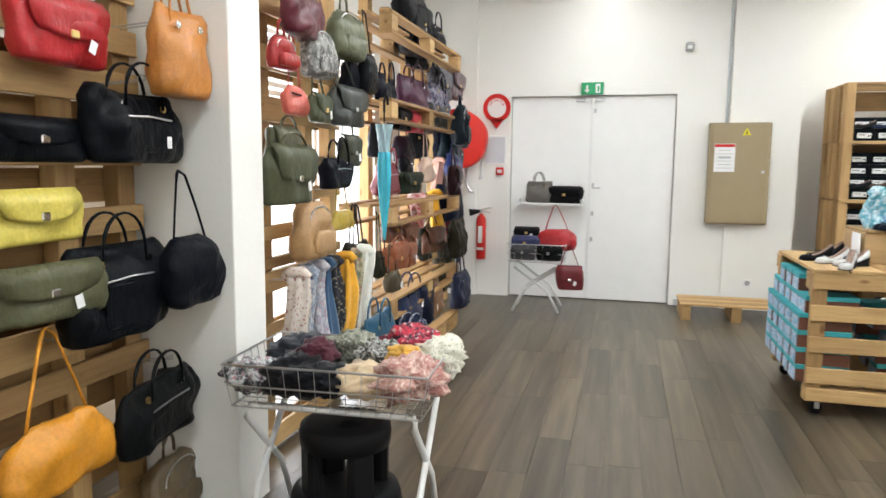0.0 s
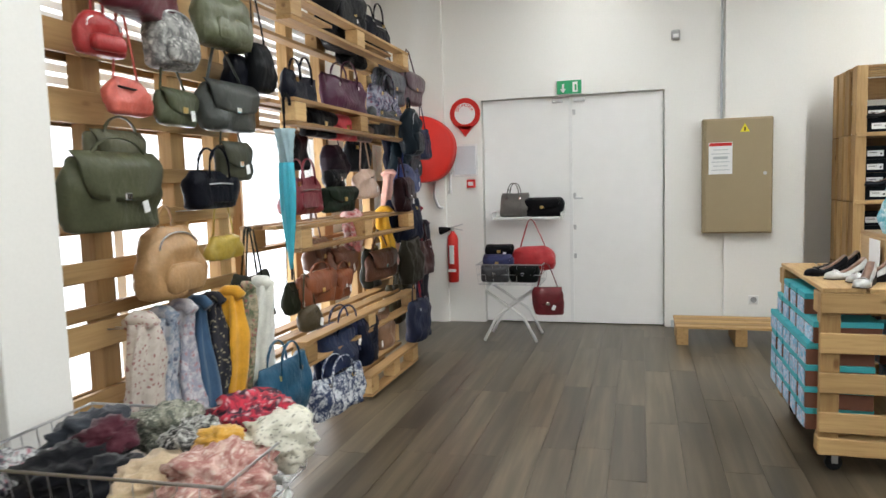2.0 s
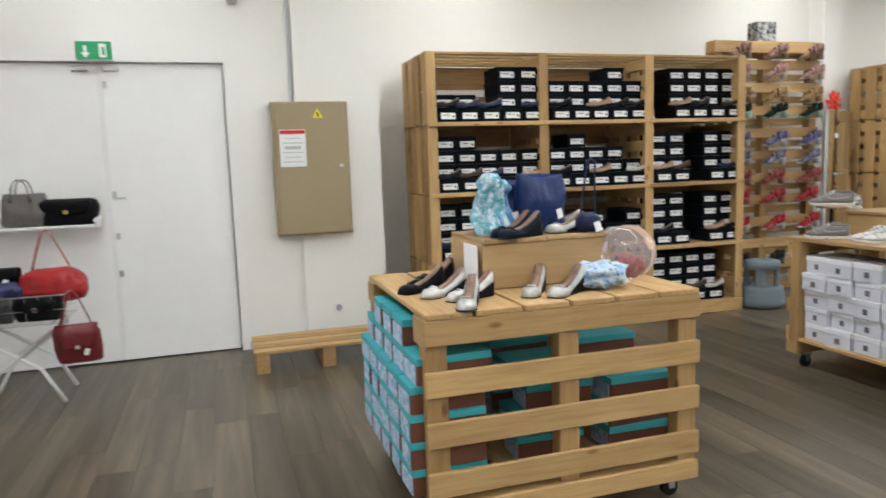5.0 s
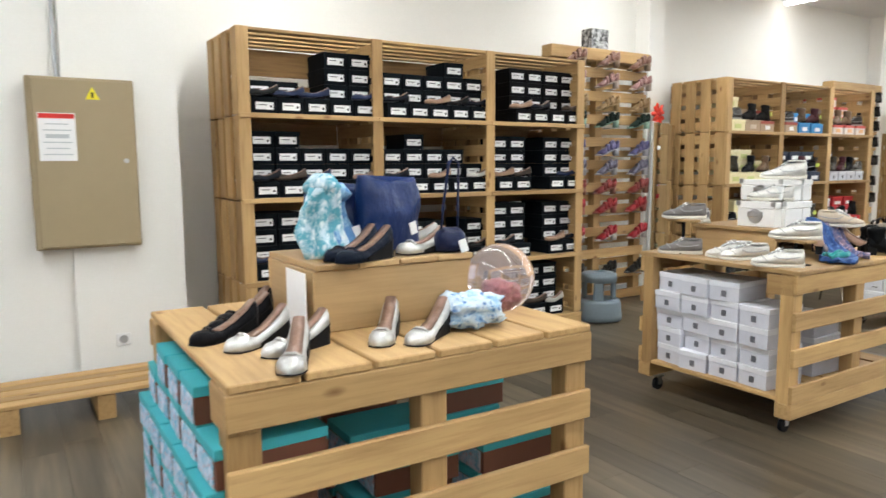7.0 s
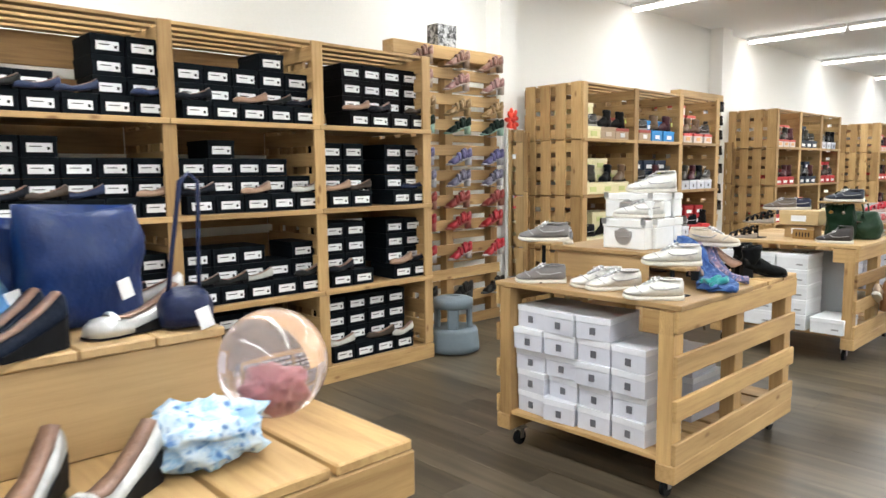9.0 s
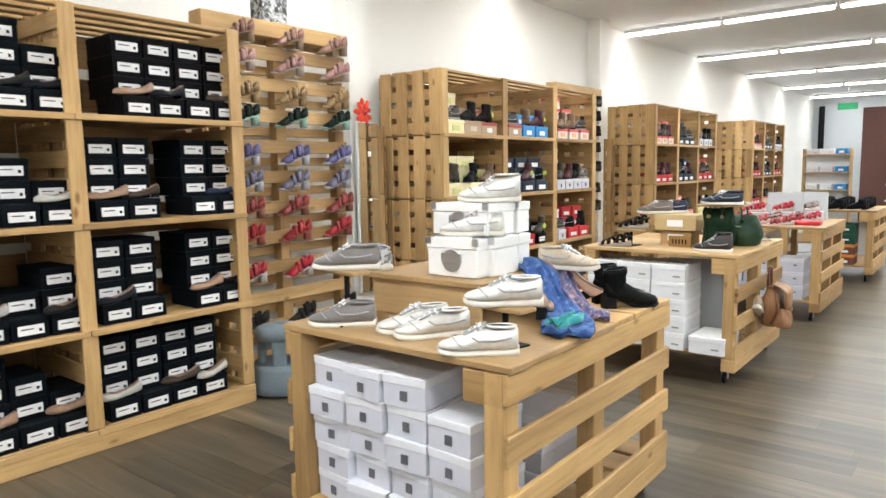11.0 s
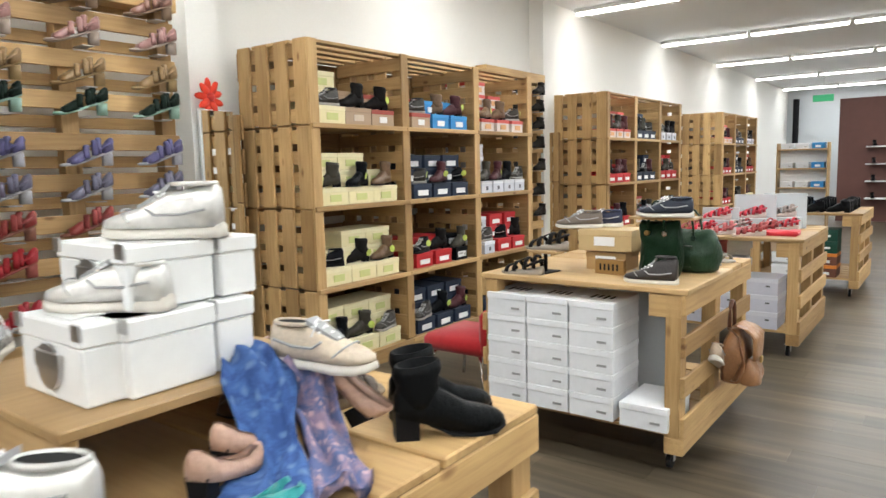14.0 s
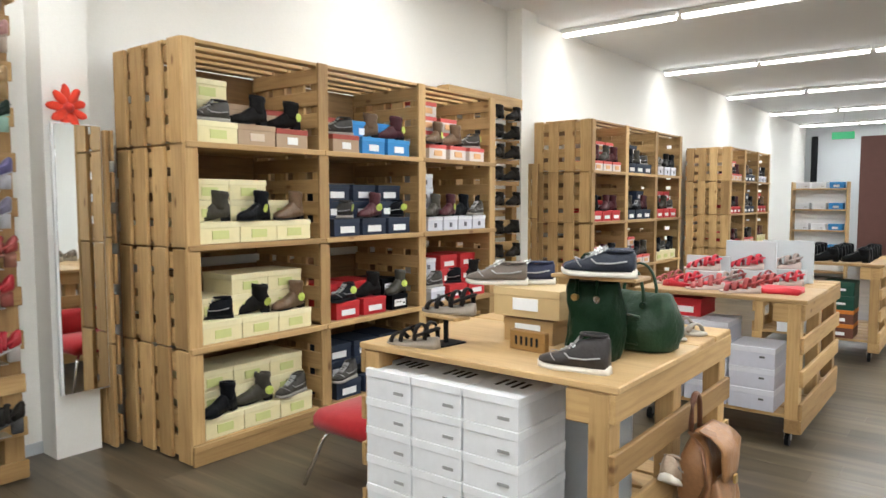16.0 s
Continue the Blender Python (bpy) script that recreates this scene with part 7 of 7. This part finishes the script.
plq = thing("wooden_plaque", pose(x + 0.3, y + 0.5, tz, 0, 0, -95), "small wooden plaque with a burnt-in mark", "plaque")
block("block", plq, (0, 0, 0.04), (0.17, 0.035, 0.08), wood_mat("brown_plaque", (0.3, 0.17, 0.05), (0.2, 0.1, 0.03), False), 0.004)
for q in range(5):
    block("mark", plq, (-0.05 + q * 0.025, -0.018, 0.04), (0.01, 0.004, 0.035), M_INK, 0)
sneaker(pose(x + 0.52, y + 0.64, tz + 0.232, 0, 0, 120), fabric(0.16, 0.13, 0.11), CREAMS, "taupe sneaker on the kraft box")
sneaker(pose(x + 0.62, y + 0.56, tz + 0.232, 0, 0, 120), leather(0.03, 0.035, 0.07), CREAMS, "navy sneaker on the kraft box")
GRN = leather(0.014, 0.036, 0.018)
bag("tote", (x + 0.34, y + 0.24, tz + 0.0), (0.16, 0.2, 0.3), GRN, "dark green patent boot bag on the table", 180)
bag("duffel", (x + 0.62, y + 0.2, tz), (0.2, 0.34, 0.24), leather(0.018, 0.042, 0.022), "dark green handbag with pale studs on the table", 180)
sneaker(pose(x + 0.14, y + 0.08, tz, 0, 0, 95), leather(0.05, 0.045, 0.045), CREAMS, "dark grey high-top shoe on the table", high=0.04)
sneaker(pose(x + 0.3, y + 0.06, tz + 0.32, 0, 0, 100), leather(0.03, 0.035, 0.05), CREAMS, "dark sneaker on top of the bag")
plate = thing("display_plate", pose(x + 0.34, y + 0.22, tz + 0.305), "thin wooden plate under the shoes", "plate")
block("plate", plate, (0, 0, 0.006), (0.14, 0.34, 0.014), M_BOARD, 0.003)
sneaker(pose(x + 0.38, y + 0.1, tz + 0.32, 0, 0, 110), printed(2, 0.03, 0.04, 0.07, 0.08, 0.09, 0.12, 0.3, 0.1, 0.1), CREAMS, "dark printed sneaker on the plate")
sandal(pose(x + 0.92, y + 0.3, tz, 0, 0, -110), leather(0.3, 0.26, 0.22), rubber(0.4, 0.36, 0.3), "beige sandal on the table")
sandal(pose(x + 1.06, y + 0.28, tz, 0, 0, -100), leather(0.3, 0.26, 0.22), rubber(0.4, 0.36, 0.3), "beige sandal on the table")
DK = leather(0.025, 0.022, 0.022)
shoe_stand(pose(x + 0.2, y + 0.84, tz, 0, 0, -8), 0.11)
sandal(pose(x + 0.24, y + 0.72, tz + 0.127, 0, 0, 98), DK, rubber(0.3, 0.26, 0.22), "dark strappy sandal raised on a stand")
sandal(pose(x + 0.1, y + 0.8, tz, 0, 0, 95), DK, rubber(0.3, 0.26, 0.22), "dark strappy sandal on the table")
TAN = leather(0.26, 0.125, 0.055)


def hanging_backpack(m):
    """A soft leather backpack hung by its loop, with a flap, a pocket and loose straps."""
    g = thing("backpack", m, "tan leather backpack with flap and straps hung on the table side", "bag")
    part("body", soft_body(0.13, 0.27, 0.3, PROFILES["backpack"], 91), TAN, g, smooth=True)
    part("pocket", soft_body(0.09, 0.19, 0.14, PROFILES["duffel"], 92), TAN, g, smooth=True, m=pose(0.075, 0, 0.0))
    bm = bmesh.new()
    rings = []
    for i in range(8):
        u = i / 7
        xx, zz, yw = 0.0 + 0.1 * min(1, u * 2.5) ** 0.6, 0.31 - 0.17 * u ** 1.3, 0.11 * (1 - 0.25 * u ** 4)
        rings.append([(xx + o, v * yw, zz - 0.012 * (1 - v * v) * u + 0.006 * math.sin(v * 5 + u * 4)) for o, v in ((0.01, -1), (0.014, -0.5), (0.015, 0), (0.014, 0.5), (0.01, 1), (0, 1), (0, 0), (0, -1))])
    loft_into(bm, rings)
    part("flap", finish(bm), leather(0.32, 0.16, 0.07), g, smooth=True)
    for q in (-1, 1):
        bm = bmesh.new()
        tube_into(bm, [(-0.03, q * 0.06, 0.29), (0.04, q * 0.13, 0.26), (0.07, q * 0.17, 0.14), (0.03, q * 0.16, 0.04), (0, q * 0.11, 0.02)], 0.012, 8, flat=0.45)
        part("strap", finish(bm), leather(0.2, 0.09, 0.045), g, smooth=True)
    bm = bmesh.new()
    tube_into(bm, arc(-0.05, 0.05, 0.28, 0.43, -0.03), 0.012, 8, flat=0.6)
    part("loop", finish(bm), leather(0.12, 0.05, 0.03), g, smooth=True)
    block("buckle", g, (0.122, 0, 0.13), (0.012, 0.03, 0.035), M_BRASS, 0.003)


hanging_backpack(pose(x + 0.62, y - 0.085, 0.34, 0, 0, -90))
sneaker(pose(x + 0.36, y - 0.035, 0.5, 0, 25, 5), leather(0.4, 0.3, 0.22), CREAMS, "beige shoe tucked between the table boards beside the backpack")

# ---- tables 4 and 5, and the far end ----
x, y, lx, ly, tz = T4
for i in range(3):
    for j in range(4 if i < 2 else 3):
        shoe_box(K_LILAC, pose(x + 0.0, y + ly - 0.2 - i * 0.28, zb + j * 0.1315, 0, 0, -90), "pale lilac drawer box with ring pull inside the table", "drawer boxes")
shoe_box(K_RED, pose(x + 0.1, y + 0.75, zb + 4 * 0.1315, 0, 0, -90), "flat dark red box inside the table", "drawer boxes")
R5 = random.Random(21)
PINKS = (leather(0.42, 0.1, 0.1), leather(0.3, 0.05, 0.05), leather(0.35, 0.28, 0.25), leather(0.5, 0.03, 0.05))
psand = [None] * 4
for i in range(14):
    k = R5.randrange(4)
    m = pose(x + 0.1 + R5.random() * 1.0, y + 0.12 + R5.random() * 0.85, tz, 0, 0, R5.uniform(60, 130))
    psand[k] = sandal(m, PINKS[k], rubber(0.5, 0.4, 0.36), "pink or grey sandal on the table", group="sandals on the table") if psand[k] is None else copy_thing(psand[k], m)
runner = thing("red_runner", pose(x + 0.3, y + 0.5, tz + 0.001), "crumpled red cloth laid across the table", "cloth")
bm = bmesh.new()
rings = []
for i in range(20):
    yy = -0.42 + i * 0.045
    rings.append([(xx + 0.03 * math.sin(i * 0.7), yy, 0.01 + 0.022 * (1 + noise.noise(Vector((xx * 9, yy * 9, 2))))) for xx in (-0.1, -0.05, 0, 0.05, 0.1)] + [(0.1, yy, 0), (-0.1, yy, 0)])
loft_into(bm, rings)
part("cloth", finish(bm), fabric(0.5, 0.02, 0.03), runner, smooth=True)
for dx, dy, w, hh in ((0.5, 0.72, 0.3, 0.2), (0.75, 0.5, 0.34, 0.3), (0.95, 0.3, 0.34, 0.3)):
    gb = thing("grey_display_board", pose(x + dx, y + dy, tz), "grey cardboard display stand on the table", "stand", "grey display boards")
    block("panel", gb, (0, 0, hh / 2), (0.02, w, hh), M_GREYWALL, 0.002)
    block("ledge", gb, (-0.06, 0, 0.05), (0.12, w * 0.8, 0.1), M_GREYWALL, 0.002)
    m = pose(x + dx - 0.05, y + dy - 0.1, tz + 0.102, 0, 0, 95)
    copy_thing(psand[R5.choice([q for q in range(4) if psand[q]])], m)

x, y, lx, ly, tz = T5
for j in range(4):
    shoe_box(K_GREEN if j in (2, 3) else K_ORANGE, pose(x + 0.0, y + 0.35, zb + j * 0.1315, 0, 0, -90), ("dark green" if j in (2, 3) else "orange-lidded") + " shoe box inside the table", "mixed shoe boxes")
    shoe_box(K_WHITE3 if j != 2 else K_KRAFT, pose(x + 0.0, y + 0.75, zb + j * 0.1315, 0, 0, -90), "white or kraft shoe box inside the table", "mixed shoe boxes")
bs = None
for i in range(22):
    m = pose(x + 0.15 + (i % 6) * 0.19, y + 0.12 + (i // 6) * 0.25, tz, 0, 0, R5.uniform(70, 120))
    bs = boot(m, leather(0.012, 0.013, 0.015), "black walking boot on the table", 0.06, 0.025, group="black boots on the table") if bs is None else copy_thing(bs, m)


def far_shelf(x0, y0, w, h, levels, label, back):
    u = thing("display_shelf", pose(x0, y0, 0), label, "shelf", "far shelves")
    block("back_panel", u, (0.3, w / 2, h / 2), (0.03, w, h), back, 0.003)
    for s in (0.015, w - 0.015):
        block("side", u, (0.15, s, h / 2), (0.3, 0.03, h), M_BOARD, 0.003)
    for z in levels:
        block("shelf", u, (0.15, w / 2, z), (0.3, w - 0.06, 0.03), M_BOARD, 0.003)
    return u


BROWN = plain_mat("dark_red_brown_panel", (0.12, 0.05, 0.04), 0.6, 0.1, 6, 0.05)
lv = (0.1, 0.5, 0.9, 1.3, 1.7)
far_shelf(20.6, 6.3, 0.98, 1.84, lv, "freestanding wooden shelf with white and blue boxes", M_WHITE)
for z in lv[1:]:
    for i in range(3):
        shoe_box(K_BLUE if (i + int(z * 10)) % 4 == 1 else K_WHITE3, pose(20.62, 6.5 + i * 0.29, z + 0.016, 0, 0, -90), "white or blue shoe box on the far shelf", "far shoe boxes")
bw = thing("brown_partition", pose(23.6, 0, 0), "dark red-brown partition wall at the far end", "partition")
block("panel", bw, (0, 2.75, 1.45), (0.12, 7.5, 2.9), BROWN, 0.004)
for z in (0.55, 0.95, 1.35, 1.75):
    ws = thing("wall_shelf", pose(23.38, 3.1, z), "pale shelf with a row of shoes", "shelf", "partition shelves")
    block("board", ws, (0, 0, 0), (0.3, 5.6, 0.03), M_WHITE, 0.003)
    for i in range(16):
        copy_thing(bs, pose(23.34, 5.75 - i * 0.32, z + 0.016, 0, 0, 190))
far_door = thing("door_2", pose(22.6, Y1 - 0.03, 0), "grey metal side door in the far wall", "door", kind="structure")
block("leaf", far_door, (0, 0, 1.05), (0.95, 0.05, 2.1), M_GREYWALL, 0.004)
block("closer", far_door, (-0.2, -0.05, 2.0), (0.3, 0.05, 0.06), M_STEEL, 0.004)
pipe = thing("drain_pipe", pose(28.8, 8.35, 0), "black vertical pipe on the end wall", "pipe")
bm = bmesh.new()
cyl_into(bm, (0, 0, 0), (0, 0, CEIL - 0.3), 0.09)
part("pipe", bm, M_BLACK, pipe)
ex2 = thing("exit_sign", pose(25.6, 7.15, 3.1), "green exit sign hung under the ceiling", "sign")
block("face", ex2, (0, 0, 0), (0.05, 0.5, 0.18), M_GREEN, 0.004)
block("rod", ex2, (0, 0, 0.35), (0.012, 0.012, 0.56), M_STEEL, 0)


# the boxes on the distant shelves, joined
verts, faces, mats, index = [], [], [], []
for me_, m in far_boxes:
    if me_.materials[0] not in mats:
        mats.append(me_.materials[0])
    n = len(verts)
    verts += [tuple(m @ v.co) for v in me_.vertices]
    faces += [tuple(n + i for i in p.vertices) for p in me_.polygons]
    index += [mats.index(me_.materials[0])] * len(me_.polygons)
me = bpy.data.meshes.new("distant_shoe_boxes")
me.from_pydata(verts, [], faces)
for mm in mats:
    me.materials.append(mm)
me.polygons.foreach_set("material_index", index)
tagged(new("distant_shoe_boxes", me), "red, navy, cream and white shoe boxes on the distant shelves", "shoe boxes", kind="stuff")


# ---- floor planks ----
def plank_mesh(L, W):
    bm = bmesh.new()
    box_into(bm, (0, 0, -0.003), (L - 0.0006, W - 0.0006, 0.006))
    for v in bm.verts:
        if v.co.z > -0.001:
            v.co.x *= (L - 0.0012) / (L - 0.0006)
            v.co.y *= (W - 0.0016) / (W - 0.0006)
    return mesh_of("plank", bm, M_FLOOR)


PL, PW = 1.2, 0.19
PLANK = plank_mesh(PL, PW)
floor_ob = bpy.data.objects["floor"]
verts, faces = [], []
R6 = random.Random(2)
near = 0
x = X0
while x < X1:
    y = Y0 - R6.random() * PL
    while y < Y1:
        cx, cy = x + PW / 2, y + PL / 2
        if -1.6 < cx < 5.2 and 1.0 < cy < 8.2 and near < 300:
            near += 1
            ob = new("plank", PLANK)
            ob.parent = floor_ob
            ob.matrix_basis = pose(cx, cy, 0, 0, 0, 90)
        else:
            n = len(verts)
            a, b = PW / 2 - 0.0006, PL / 2 - 0.0006
            verts += [(cx + sx * a, max(Y0, min(Y1, cy + sy * b)), z) for z in (-0.006, 0.0) for sx, sy in ((-1, -1), (1, -1), (1, 1), (-1, 1))]
            faces += [tuple(n + q for q in f) for f in ((4, 5, 6, 7), (0, 1, 5, 4), (1, 2, 6, 5), (2, 3, 7, 6), (3, 0, 4, 7))]
        y += PL
    x += PW
me = bpy.data.meshes.new("plank_field")
me.from_pydata([(v, -u, w) for u, v, w in verts], [], faces)
me.materials.append(M_FLOOR)
rest = new("plank_field", me)
rest.parent = floor_ob
rest.matrix_basis = pose(0, 0, 0, 0, 0, 90)
tagged(rest, "rest of the vinyl planks", kind="stuff")
